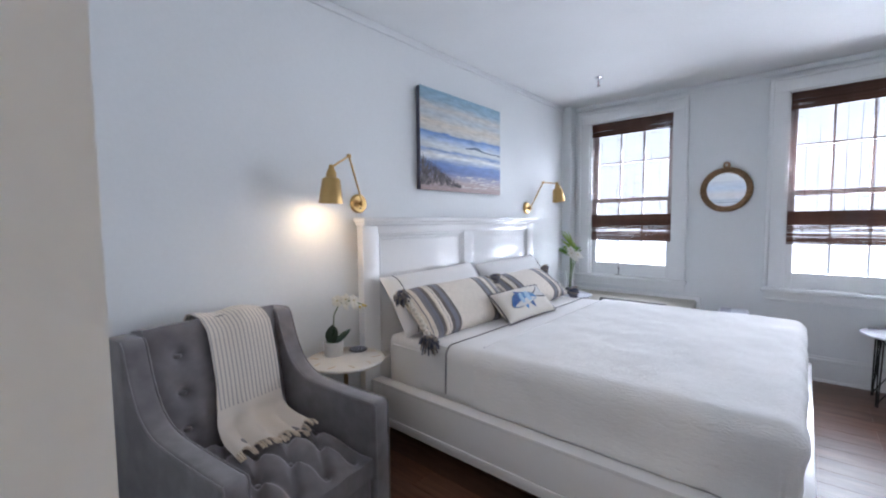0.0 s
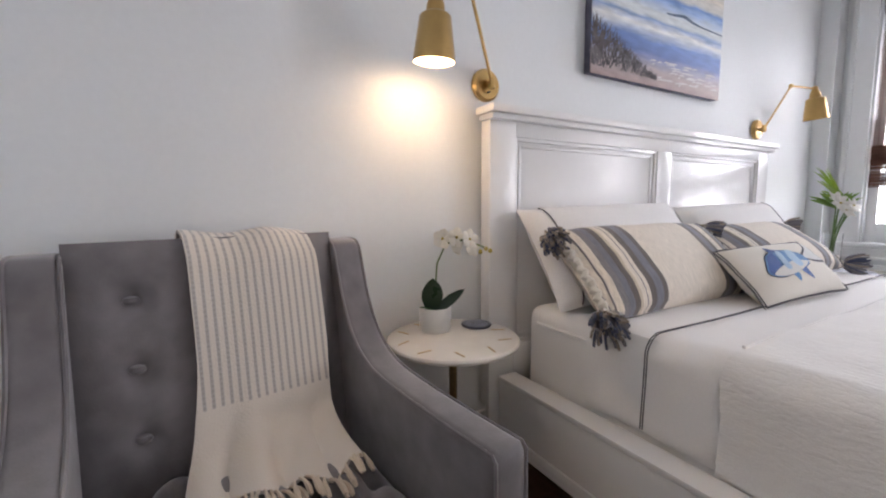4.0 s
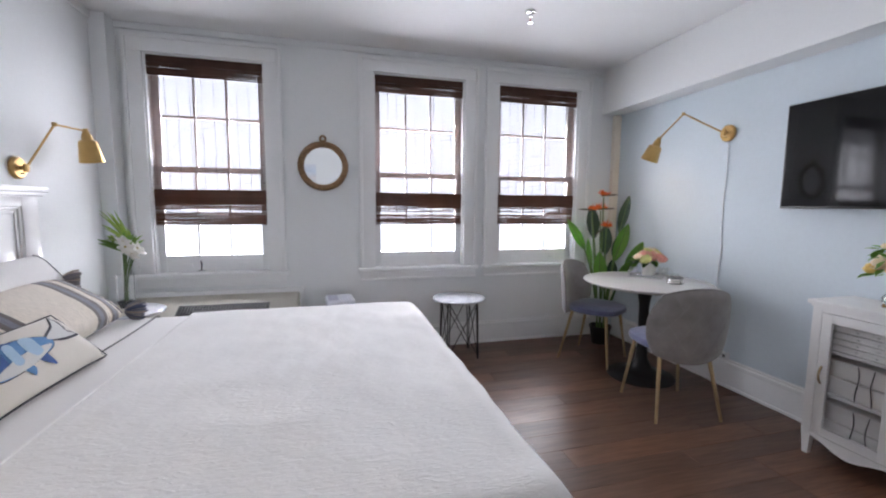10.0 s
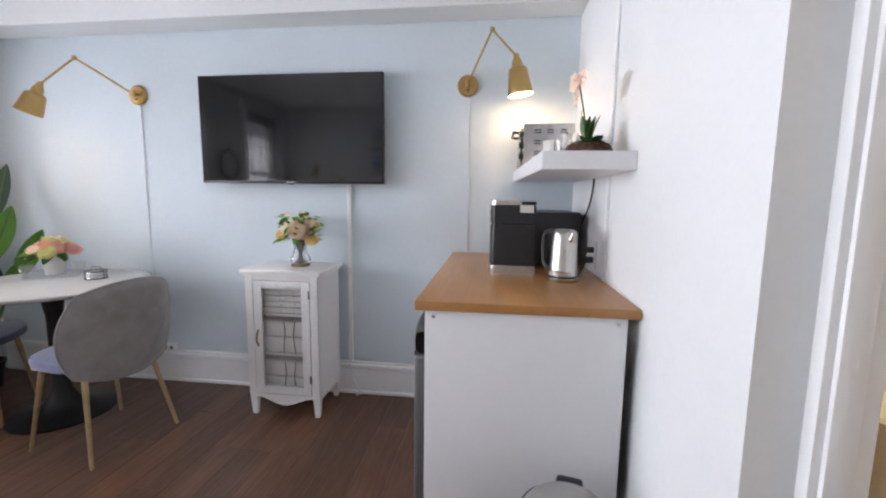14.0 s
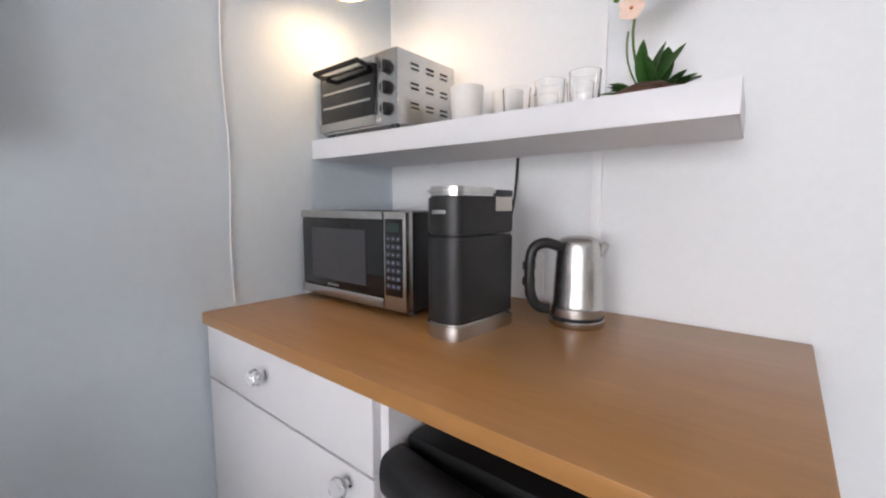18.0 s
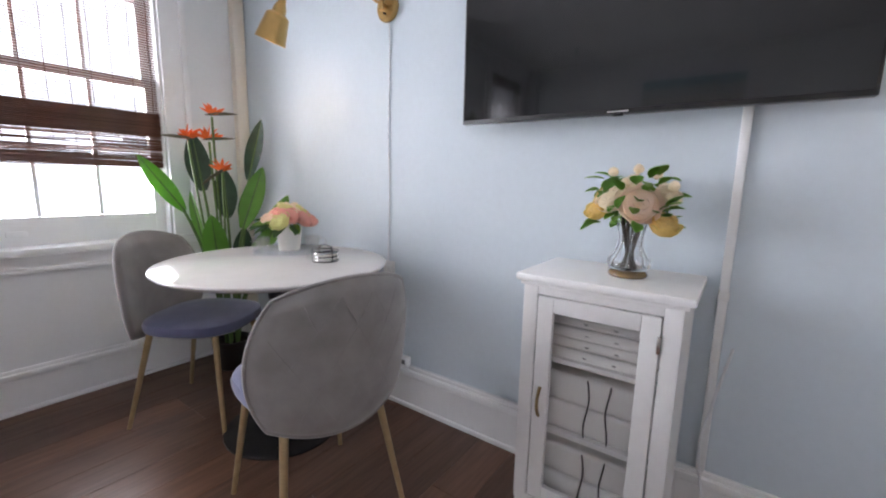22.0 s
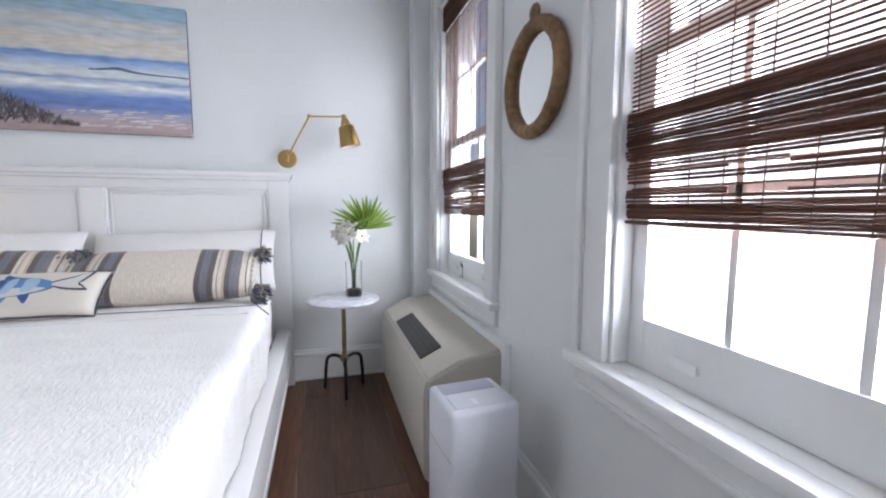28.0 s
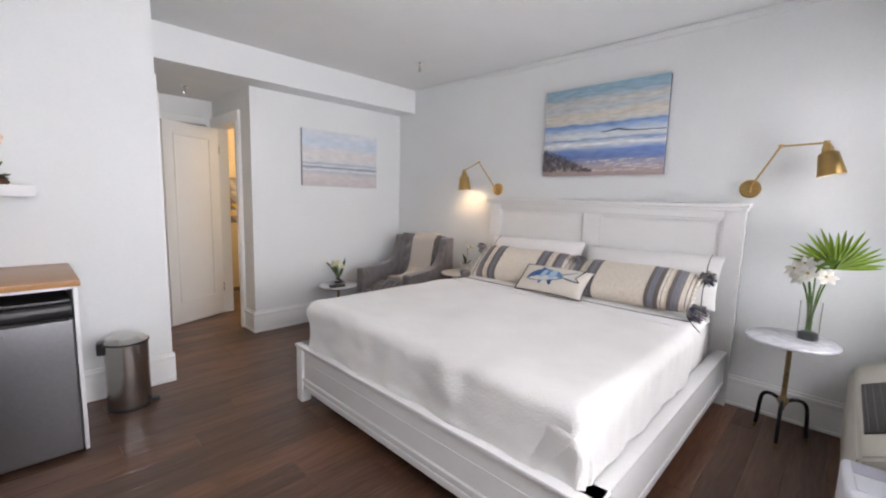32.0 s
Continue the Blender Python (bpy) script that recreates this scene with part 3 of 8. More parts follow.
# ---- brass wall lamps ----
def wall_lamp(plate, axis, elbow, top, bottom, lit, label):
    """plate: the middle of the plate on the wall; axis: the way it faces."""
    p, e, t, b, ax = Vector(plate), Vector(elbow), Vector(top), Vector(bottom), Vector(axis)
    w = thing("wall_lamp", tuple(p), label, "wall lamp", "brass wall lamps")
    o = lambda v: Vector(v) - p
    bm = bm_new()
    add_cyl(bm, (0, 0, 0), ax * 0.012, 0.058, 0.058, 32)
    add_cyl(bm, ax * 0.012, ax * 0.02, 0.058, 0.05, 32)
    plate_ob = part("wall_plate", bm, M_BRASS, w)
    for s in (-0.03, 0.03):
        side = ax.cross(Vector((0, 0, 1)))
        part("screw", cyl(ax * 0.018 + side * s, ax * 0.026 + side * s, 0.006, 0.004, 10), M_BRASS, plate_ob)
    part("switch", cyl(ax * 0.02 + Vector((0, 0, -0.028)), ax * 0.035 + Vector((0, 0, -0.028)), 0.004, 0.003, 8), M_IRON, plate_ob)
    hub = ax * 0.045
    part("hub", cyl(ax * 0.018, ax * 0.055, 0.011, n=14), M_BRASS, w)
    part("swivel", cyl(hub - Vector((0, 0, 0.02)), hub + Vector((0, 0, 0.02)), 0.012, n=14), M_BRASS, w)
    part("lower_arm", tube([hub, o(e)], 0.0055, 10), M_BRASS, w)
    part("elbow_joint", lathe([(0, -0.012), (0.011, -0.010), (0.013, 0), (0.011, 0.010), (0, 0.012)], 14, tuple(o(e))), M_BRASS, w)
    part("upper_arm", tube([o(e), o(t)], 0.0055, 10), M_BRASS, w)
    d = (b - t).normalized()
    l = (b - t).length
    part("shade_joint", lathe([(0, -0.014), (0.013, -0.012), (0.015, 0), (0.013, 0.012), (0, 0.014)], 14, tuple(o(t))), M_BRASS, w)
    q = d.to_track_quat("Z", "Y").to_matrix().to_4x4()
    prof = [(0.013, 0.0), (0.018, 0.012), (0.026, 0.03), (0.028, 0.05), (0.042, 0.058), (0.047, 0.064), (0.064, l)]
    inner = [(0.0615, l - 0.001), (0.044, 0.068), (0.0, 0.066)]
    bm = lathe(prof, 36)
    bm.transform(Matrix.Translation(o(t)) @ q)
    shade = part("shade", bm, M_BRASS, w, "tapered brass shade")
    bm = lathe(inner, 36)
    bm.transform(Matrix.Translation(o(t)) @ q)
    part("lining", bm, M_LAMP_WHITE, shade, "white inside of the shade")
    bc = t + d * (l * 0.66)
    bm = lathe([(0, -0.03), (0.012, -0.026), (0.015, -0.01), (0.028, 0.012), (0.027, 0.026), (0.016, 0.038), (0, 0.042)], 18)
    bm.transform(Matrix.Translation(o(bc)) @ q)
    part("bulb", bm, M_BULB if lit else M_LAMP_WHITE, w, "glowing bulb" if lit else "unlit white bulb")
    return w


M_BULB = material("glowing_bulb", (1, 0.9, 0.75), emission=(1.0, 0.74, 0.42), strength=22.0)
LAMPS = [
    ((XH + 0.001, 1.501, 1.449), (1, 0, 0), (-1.96, 1.349, 1.705), (-1.91, 1.20, 1.625), (-1.925, 1.20, 1.437), True),
    ((XH + 0.001, 3.522, 1.46), (1, 0, 0), (-1.98, 3.663, 1.71), (-1.935, 3.866, 1.711), (-1.93, 3.905, 1.531), False),
    ((XT - 0.001, 3.247, 1.813), (-1, 0, 0), (2.03, 3.466, 1.98), (1.905, 3.555, 1.805), (1.882, 3.62, 1.65), True),
    ((XT - 0.001, 1.231, 1.828), (-1, 0, 0), (2.15, 1.104, 2.095), (2.04, 0.98, 1.922), (2.043, 0.953, 1.735), True),
]
for pl, ax, e, t, b, lit in LAMPS:
    wall_lamp(pl, ax, e, t, b, lit, "brushed brass swing-arm wall lamp, lit" if lit else "brushed brass swing-arm wall lamp, unlit")
# lamp cords that run down the east wall
M_CORD = material("white_cord", (0.7, 0.72, 0.74), rough=0.5, grain=0.03)
for y, z0, z1, s in ((3.24, 0.70, 1.76, 3), (1.22, 0.91, 1.77, 5)):
    rng = random.Random(s)
    c = part("lamp_cord", tube([(XT - 0.005, y + 0.004 * math.sin(i * 0.9 + s), z1 + (z0 - z1) * i / 12) for i in range(13)], 0.003, 6), M_CORD)
    tagged(c, "thin white cord running down the wall from a lamp", "cord")


# ---- paintings ----
def painting_material(name, bands, seed, streak=12.0, mottle=0.16):
    """Loose horizontal strokes: rows of (height 0..1, colour)."""
    m = bpy.data.materials.new(name)
    m.use_nodes = True
    nt = m.node_tree
    b = nt.nodes["Principled BSDF"]
    b.inputs["Roughness"].default_value = 0.6
    tc = nt.nodes.new("ShaderNodeTexCoord")
    sep = nt.nodes.new("ShaderNodeSeparateXYZ")
    nt.links.new(tc.outputs["Generated"], sep.inputs[0])
    mp = nt.nodes.new("ShaderNodeMapping")
    mp.inputs["Scale"].default_value = (3.5, 3.5, streak)
    mp.inputs["Location"].default_value = (seed, seed, 0)
    nt.links.new(tc.outputs["Generated"], mp.inputs["Vector"])
    n1 = nt.nodes.new("ShaderNodeTexNoise")
    n1.inputs["Scale"].default_value, n1.inputs["Detail"].default_value = 1.6, 7
    nt.links.new(mp.outputs[0], n1.inputs["Vector"])
    a = nt.nodes.new("ShaderNodeMath")
    a.operation = "MULTIPLY_ADD"
    a.inputs[1].default_value, a.inputs[2].default_value = 0.075, -0.037
    nt.links.new(n1.outputs["Fac"], a.inputs[0])
    s = nt.nodes.new("ShaderNodeMath")
    s.operation = "ADD"
    nt.links.new(sep.outputs["Z"], s.inputs[0])
    nt.links.new(a.outputs[0], s.inputs[1])
    r = nt.nodes.new("ShaderNodeValToRGB")
    el = r.color_ramp.elements
    el[0].position, el[0].color = bands[0][0], (*bands[0][1], 1)
    el[1].position, el[1].color = bands[-1][0], (*bands[-1][1], 1)
    for p, c in bands[1:-1]:
        e = el.new(p)
        e.color = (*c, 1)
    nt.links.new(s.outputs[0], r.inputs["Fac"])
    n2 = nt.nodes.new("ShaderNodeTexNoise")
    n2.inputs["Scale"].default_value, n2.inputs["Detail"].default_value = 3.0, 8
    nt.links.new(mp.outputs[0], n2.inputs["Vector"])
    mr_ = nt.nodes.new("ShaderNodeMapRange")
    mr_.inputs["From Min"].default_value, mr_.inputs["From Max"].default_value = 0.3, 0.7
    mr_.inputs["To Min"].default_value, mr_.inputs["To Max"].default_value = 1 - mottle, 1 + mottle
    nt.links.new(n2.outputs["Fac"], mr_.inputs["Value"])
    sc = nt.nodes.new("ShaderNodeVectorMath")
    sc.operation = "SCALE"
    nt.links.new(r.outputs["Color"], sc.inputs[0])
    nt.links.new(mr_.outputs[0], sc.inputs["Scale"])
    nt.links.new(sc.outputs[0], b.inputs["Base Color"])
    bp = nt.nodes.new("ShaderNodeBump")
    bp.inputs["Strength"].default_value = 0.15
    nt.links.new(n2.outputs["Fac"], bp.inputs["Height"])
    nt.links.new(bp.outputs[0], b.inputs["Normal"])
    return m


M_SEA = painting_material("beach_painting", [(0.0, (0.40, 0.30, 0.28)), (0.09, (0.46, 0.38, 0.38)), (0.15, (0.34, 0.34, 0.46)), (0.20, (0.15, 0.22, 0.47)), (0.28, (0.16, 0.26, 0.55)), (0.33, (0.56, 0.62, 0.70)), (0.36, (0.82, 0.83, 0.82)), (0.40, (0.22, 0.33, 0.55)), (0.425, (0.62, 0.66, 0.68)), (0.46, (0.66, 0.70, 0.72)), (0.53, (0.36, 0.48, 0.68)), (0.575, (0.13, 0.25, 0.56)), (0.60, (0.60, 0.60, 0.58)), (0.68, (0.66, 0.60, 0.52)), (0.76, (0.50, 0.55, 0.58)), (0.83, (0.60, 0.58, 0.54)), (0.90, (0.32, 0.45, 0.55)), (1.0, (0.26, 0.42, 0.54))], 3.1)
M_SEA2 = painting_material("pale_sea_painting", [(0.0, (0.60, 0.55, 0.56)), (0.2, (0.64, 0.60, 0.60)), (0.26, (0.50, 0.52, 0.58)), (0.30, (0.70, 0.71, 0.73)), (0.345, (0.22, 0.27, 0.35)), (0.37, (0.68, 0.70, 0.72)), (0.41, (0.40, 0.46, 0.54)), (0.44, (0.66, 0.67, 0.69)), (0.58, (0.70, 0.67, 0.67)), (0.78, (0.58, 0.66, 0.76)), (1.0, (0.68, 0.70, 0.75))], 7.7, 6.0, 0.08)
M_CANVAS_SIDE = material("dark_canvas_edge", (0.10, 0.10, 0.14), rough=0.7, grain=0.3, scale=20)
M_CANVAS_SIDE2 = material("grey_canvas_edge", (0.36, 0.36, 0.40), rough=0.7, grain=0.15, scale=20)
pt = thing("beach_painting", (XH + 0.003, 2.507, 1.563), "stretched canvas painting of a beach with blue surf", "painting")
part("canvas", box(0.036, 0.040, -0.495, 0.495, 0.0, 0.712, 0.001), M_SEA, pt)
part("stretcher", box(0.0, 0.036, -0.493, 0.493, 0.002, 0.71, 0.003), M_CANVAS_SIDE, pt, "dark painted canvas edge")
M_GRASS = material("dark_dune_grass_paint", (0.12, 0.108, 0.115), rough=0.7, grain=0.4, scale=30)
bm = bm_new()
rng = random.Random(5)
for i in range(640):
    y = -0.49 + 0.44 * rng.random() ** 1.5
    f = 1 - (y + 0.48) / 0.42
    z = 0.03 + 0.17 * rng.random() * f
    l, a = (0.02 + 0.06 * rng.random()) * (0.4 + 0.6 * f), rng.gauss(0.25, 0.55)
    wd = rng.uniform(0.0015, 0.005)
    v = [bm.verts.new((0.0403 + 0.00005 * (i % 20), y + dy, z + dz)) for dy, dz in ((-wd, 0), (wd, 0), (l * math.sin(a) * 0.6 + wd, l * math.cos(a) * 0.6), (l * math.sin(a), l * math.cos(a)))]
    bm.faces.new(v)
part("painted_grass", bm, M_GRASS, pt, "dark brushed dune grass", False)
M_FOAM = material("pale_paint_stroke", (0.62, 0.6, 0.6), rough=0.7, grain=0.1)
for i in range(46):
    bm = bm_new()
    y, z = rng.uniform(-0.1, 0.45), rng.uniform(0.02, 0.12)
    l = rng.uniform(0.01, 0.05)
    v = [bm.verts.new((0.0408 + 0.00004 * i, y + dy, z + dz)) for dy, dz in ((-l, 0), (l, 0.004), (l * 0.6, 0.010), (-l * 0.5, 0.007))]
    bm.faces.new(v)
    part("paint_stroke", bm, M_FOAM, pt, "pale stroke of sand", False)
bm = bm_new()
M_WAVE = material("dark_wave_stroke", (0.09, 0.13, 0.20), rough=0.7, grain=0.3, scale=40)
for i in range(24):
    y0, y1 = 0.01 + 0.02 * i, 0.034 + 0.02 * i
    zc = 0.715 * 0.475 - 0.012 * (i / 24) + 0.012 * math.exp(-((i - 6) / 3) ** 2)
    h0 = 0.004 + 0.009 * math.exp(-((i - 7) / 5) ** 2)
    v = [bm.verts.new((0.0406 + 0.0001 * (i % 2), yy, zz)) for yy, zz in ((y0, zc - 0.003), (y1, zc - 0.004), (y1, zc + h0), (y0, zc + h0 * 0.8))]
    bm.faces.new(v)
part("painted_wave", bm, M_WAVE, pt, "dark wave on the painted sea", False)
p2 = thing("sea_painting", (-1.252, YP + 0.003, 1.438), "pale canvas painting of a calm grey sea", "painting")
part("canvas", box(-0.457, 0.457, 0.034, 0.038, 0.0, 0.575, 0.001), M_SEA2, p2)
part("stretcher", box(-0.455, 0.455, 0.0, 0.034, 0.002, 0.573, 0.003), M_CANVAS_SIDE2, p2, "grey painted canvas edge")

# ---- hall doors, latch plate, sprinklers ----
dr = thing("door_1", (XP - 0.01, D1[0] + 0.03, 0.008), "white painted door with one sunk panel, standing open", "door", kind="structure", turn=-67.0)
bm = bm_new()
add_box(bm, 0.0, 0.035, -0.001, 0.605, 0.0, 2.01, 0.002)
leaf = part("door_leaf", bm, M_DOOR, dr)
for x0, x1 in ((0.034, 0.043), (-0.008, 0.001)):
    for y0, y1, z0, z1 in ((0.1, 0.505, 0.22, 0.24), (0.1, 0.505, 1.88, 1.90), (0.1, 0.12, 0.24, 1.88), (0.485, 0.505, 0.24, 1.88)):
        part("panel_moulding", box(x0, x1, y0, y1, z0, z1, 0.004), M_DOOR, leaf)
for z in (0.25, 1.75):
    part("hinge", cyl((0.0, -0.006, z), (0.0, -0.006, z + 0.09), 0.006, n=10), M_STEEL, dr)
part("door_handle", lathe([(0, 0), (0.012, 0.0), (0.012, 0.025), (0.026, 0.035), (0.028, 0.05), (0.018, 0.062), (0, 0.064)], 18), M_BRASS, dr).matrix_basis = pose(0.035, 0.55, 0.98, 0, 90, 0)
de = thing("door_2", (0.1, YE - 0.05, 0.008), "white painted entrance door at the end of the hall", "door", kind="structure")
el = part("door_leaf", box(-0.382, 0.367, -0.02, 0.02, 0.0, 2.045, 0.002), M_DOOR, de)
for z0, z1 in ((0.2, 0.9), (1.05, 1.9)):
    part("panel_moulding", box(-0.27, 0.26, 0.019, 0.027, z0, z1, 0.004), M_DOOR, el)
for q in ((-0.4, -0.335, 0.0, 2.05), (0.37, 0.435, 0.0, 2.05), (-0.335, 0.37, 2.05, 2.12)):
    part("casing", box(q[0] + 0.012, q[1], 0.051, 0.066, q[2], q[3], 0.004), M_TRIM, de)


def sprinkler(x, y, z):
    s = thing("ceiling_sprinkler", (x, y, z), "small chrome fire sprinkler under the ceiling", "sprinkler", "ceiling sprinklers")
    part("escutcheon", lathe([(0, 0), (0.034, 0.0), (0.03, -0.008), (0.014, -0.012), (0, -0.012)], 20), M_CHROME, s)
    part("stem", cyl((0, 0, -0.01), (0, 0, -0.035), 0.009, n=12), M_CHROME, s)
    bm = bm_new()
    add_tube(bm, arc((0.008, 0, -0.03), (0.02, 0, -0.05), (0.0, 0, -0.07), 6), 0.0025, 6)
    add_tube(bm, arc((-0.008, 0, -0.03), (-0.02, 0, -0.05), (0.0, 0, -0.07), 6), 0.0025, 6)
    part("yoke", bm, M_CHROME, s)
    part("bulb", cyl((0, 0, -0.04), (0, 0, -0.066), 0.003, n=8), material("red_sprinkler_bulb", (0.4, 0.03, 0.02), rough=0.2), s)
    part("deflector", cyl((0, 0, -0.07), (0, 0, -0.073), 0.017, n=16), M_CHROME, s)


sprinkler(-1.44, 1.03, H)
sprinkler(-1.43, 3.61, H)
sprinkler(0.79, 3.52, H)
sprinkler(0.08, -0.52, HH)


# ---- bed ----
BX0, BX1, BY0, BY1 = -1.985, 0.02, 1.50, 3.51
bed = thing("bed", (0, 0, 0), "white lacquered king bed with a panelled headboard", "bed")
hbd = part("headboard", box(XH + 0.02, -2.03, 1.475, 3.525, 0.25, 1.335, 0.002), M_BEDWHITE, bed, "tall panelled headboard")
F0, F1 = -2.03, -2.012
for name, y0, y1, z0, z1 in (("post", 1.472, 1.59, 0.0, 1.335), ("post", 3.41, 3.528, 0.0, 1.335), ("top_rail", 1.59, 3.41, 1.262, 1.335), ("centre_stile", 2.445, 2.555, 0.42, 1.262), ("bottom_rail", 1.59, 3.41, 0.36, 0.48)):
    part(name, box(F0, F1, y0, y1, z0, z1, 0.003), M_BEDWHITE, hbd)
for y0, y1 in ((1.59, 2.445), (2.555, 3.41)):
    for k, (ins, pr) in enumerate(((0.0, 0.012), (0.022, 0.006))):
        w = 0.014
        a, b, c, d = y0 + ins, y1 - ins, 0.48 + ins, 1.262 - ins
        for q in ((a, a + w, c, d), (b - w, b, c, d), (a + w, b - w, d - w, d), (a + w, b - w, c, c + w)):
            part("panel_moulding", box(F0, F0 + pr, *q, 0.004), M_BEDWHITE, hbd)
bm = bm_new()
add_box(bm, XH + 0.015, -1.968, 1.452, 3.548, 1.335, 1.362, 0.005)
add_box(bm, XH + 0.02, -1.985, 1.462, 3.538, 1.315, 1.336, 0.006)
part("cap", bm, M_BEDWHITE, hbd, "moulded cap of the headboard")
for y0, y1, f in ((BY0, BY0 + 0.035, 1), (BY1 - 0.035, BY1, -1)):
    part("side_rail", box(BX0, BX1 - 0.03, y0, y1, 0.13, 0.365, 0.004), M_BEDWHITE, bed)
    part("rail_ledge", box(BX0, BX1 - 0.03, y0 - 0.004 if f > 0 else y1 - 0.075, y0 + 0.075 if f > 0 else y1 + 0.004, 0.365, 0.382, 0.004), M_BEDWHITE, bed)
    yy = y0 - 0.006 if f > 0 else y1 - 0.002
    part("rail_moulding", box(BX0 + 0.02, BX1 - 0.06, yy, yy + 0.008, 0.155, 0.185, 0.003), M_BEDWHITE, bed)
fb = part("footboard", box(BX1 - 0.045, BX1 - 0.012, BY0, BY1, 0.09, 0.362, 0.003), M_BEDWHITE, bed)
for z0, z1, pr in ((0.09, 0.125, 0.012), (0.125, 0.147, 0.006), (0.147, 0.165, 0.014), (0.265, 0.277, 0.004), (0.345, 0.362, 0.010)):
    part("foot_moulding", box(BX1 - 0.012, BX1 - 0.012 + pr, BY0 + 0.07, BY1 - 0.07, z0, z1, 0.003), M_BEDWHITE, fb)
part("foot_ledge", box(BX1 - 0.11, BX1 + 0.012, BY0 - 0.012, BY1 + 0.012, 0.362, 0.382, 0.005), M_BEDWHITE, fb)
for y in (BY0 - 0.005, BY1 - 0.065):
    part("leg", box(BX1 - 0.06, BX1 + 0.006, y, y + 0.07, 0.0, 0.362, 0.005), M_BEDWHITE, bed)
part("slat_base", box(BX0 + 0.02, BX1 - 0.05, BY0 + 0.036, BY1 - 0.036, 0.19, 0.30), material("slat_base", (0.05, 0.05, 0.055), rough=0.8, grain=0.1), bed, "dark platform under the mattress")

M_SHEET = material("white_cotton_sheet", (0.80, 0.79, 0.78), rough=0.85, grain=0.02, scale=200, stain=0.02, bump=0.12, bump_scale=30, sheen=0.2)


def fabric(name, colour, rough=0.9, quilt=0.0, weave=400.0, depth=0.3):
    """Cloth with a weave, and for a quilt with crinkled rows of stitching."""
    m = material(name, colour, rough=rough, grain=0.05, scale=weave, stain=0.04, stain_scale=3, sheen=0.25)
    nt = m.node_tree
    b = nt.nodes["Principled BSDF"]
    tc = nt.nodes.new("ShaderNodeTexCoord")
    mp = nt.nodes.new("ShaderNodeMapping")
    mp.inputs["Scale"].default_value = (0.42, 1, 1) if quilt else (1, 1, 1)
    nt.links.new(tc.outputs["Object"], mp.inputs["Vector"])
    n = nt.nodes.new("ShaderNodeTexNoise")
    n.inputs["Scale"].default_value, n.inputs["Detail"].default_value = (75.0, 3.0) if quilt else (weave, 2.0)
    if quilt:
        n.inputs["Distortion"].default_value = 0.8
    nt.links.new(mp.outputs[0], n.inputs["Vector"])
    bp = nt.nodes.new("ShaderNodeBump")
    bp.inputs["Strength"].default_value = depth
    bp.inputs["Distance"].default_value = 0.012 if quilt else 0.003
    nt.links.new(n.outputs["Fac"], bp.inputs["Height"])
    nt.links.new(bp.outputs[0], b.inputs["Normal"])
    return m


M_QUILT = fabric("crinkled_white_quilt", (0.80, 0.79, 0.775), quilt=1.0, depth=0.30)
M_NAVY = fabric("navy_piping", (0.035, 0.035, 0.05))


def drape(x0, x1, y0, y1, zt, fall_l, fall_r, fall_f, R=0.05, nx=60, ny=70, amp=0.004, seed=0.0):
    """A cloth that lies on a block and hangs over its two sides and its foot."""
    lx, ly0, ly1 = x1 - R, y0 + R, y1 - R
    def f(u, v):
        X = x0 + u * (lx + fall_f - x0)
        Y = ly0 - fall_l + v * (ly1 + fall_r - ly0 + fall_l)
        ox = max(0.0, X - lx)
        oy = min(0.0, Y - ly0) if Y < ly0 else max(0.0, Y - ly1)
        d = (ox ** 4 + oy ** 4) ** 0.25
        px, py = min(X, lx), min(max(Y, ly0), ly1)
        if d < 1e-9:
            z = zt
            out = 0.0
        elif d < R * math.pi / 2:
            out, z = R * math.sin(d / R), zt - R * (1 - math.cos(d / R))
        else:
            out, z = R - 0.02 * (d - R * math.pi / 2), zt - R - (d - R * math.pi / 2)
        n = math.hypot(ox, oy)
        if n > 1e-9:
            px, py = px + out * ox / n, py + out * oy / n
        w = noise.noise(Vector((X * 4 + seed, Y * 4, seed))) * amp + noise.noise(Vector((X * 13, Y * 9 + seed, 2))) * amp * 0.5
        k = min(1.0, d / 0.1)
        px += w * k * 2.4 + k * 0.0022 * math.sin(Y * 31 + seed) * (1 if ox > 0 else 0)
        py += w * k * 2.4 * (1 if oy >= 0 else -1) + k * 0.003 * math.sin(X * 27 + seed) * (1 if oy != 0 else 0)
        return Vector((px, py, z + w * (1 - k)))
    cx, cy = (x0 + x1) / 2, (y0 + y1) / 2
    bm = bm_new()
    outer = [[bm.verts.new(f(i / nx, j / ny)) for j in range(ny + 1)] for i in range(nx + 1)]
    inner = [[bm.verts.new(Vector((v.co.x + 0.002 * (cx - v.co.x), v.co.y + 0.002 * (cy - v.co.y), v.co.z - 0.004))) for v in r] for r in outer]
    for i in range(nx):
        for j in range(ny):
            bm.faces.new((outer[i][j], outer[i + 1][j], outer[i + 1][j + 1], outer[i][j + 1]))
            bm.faces.new((inner[i][j], inner[i][j + 1], inner[i + 1][j + 1], inner[i + 1][j]))
    rim = lambda g: g[0] + [r[ny] for r in g[1:]] + g[nx][ny - 1::-1] + [r[0] for r in g[nx - 1:0:-1]]
    a, b = rim(outer), rim(inner)
    for k in range(len(a)):
        bm.faces.new((a[k], a[(k + 1) % len(a)], b[(k + 1) % len(a)], b[k]))
    bmesh.ops.recalc_face_normals(bm, faces=bm.faces)
    return bm


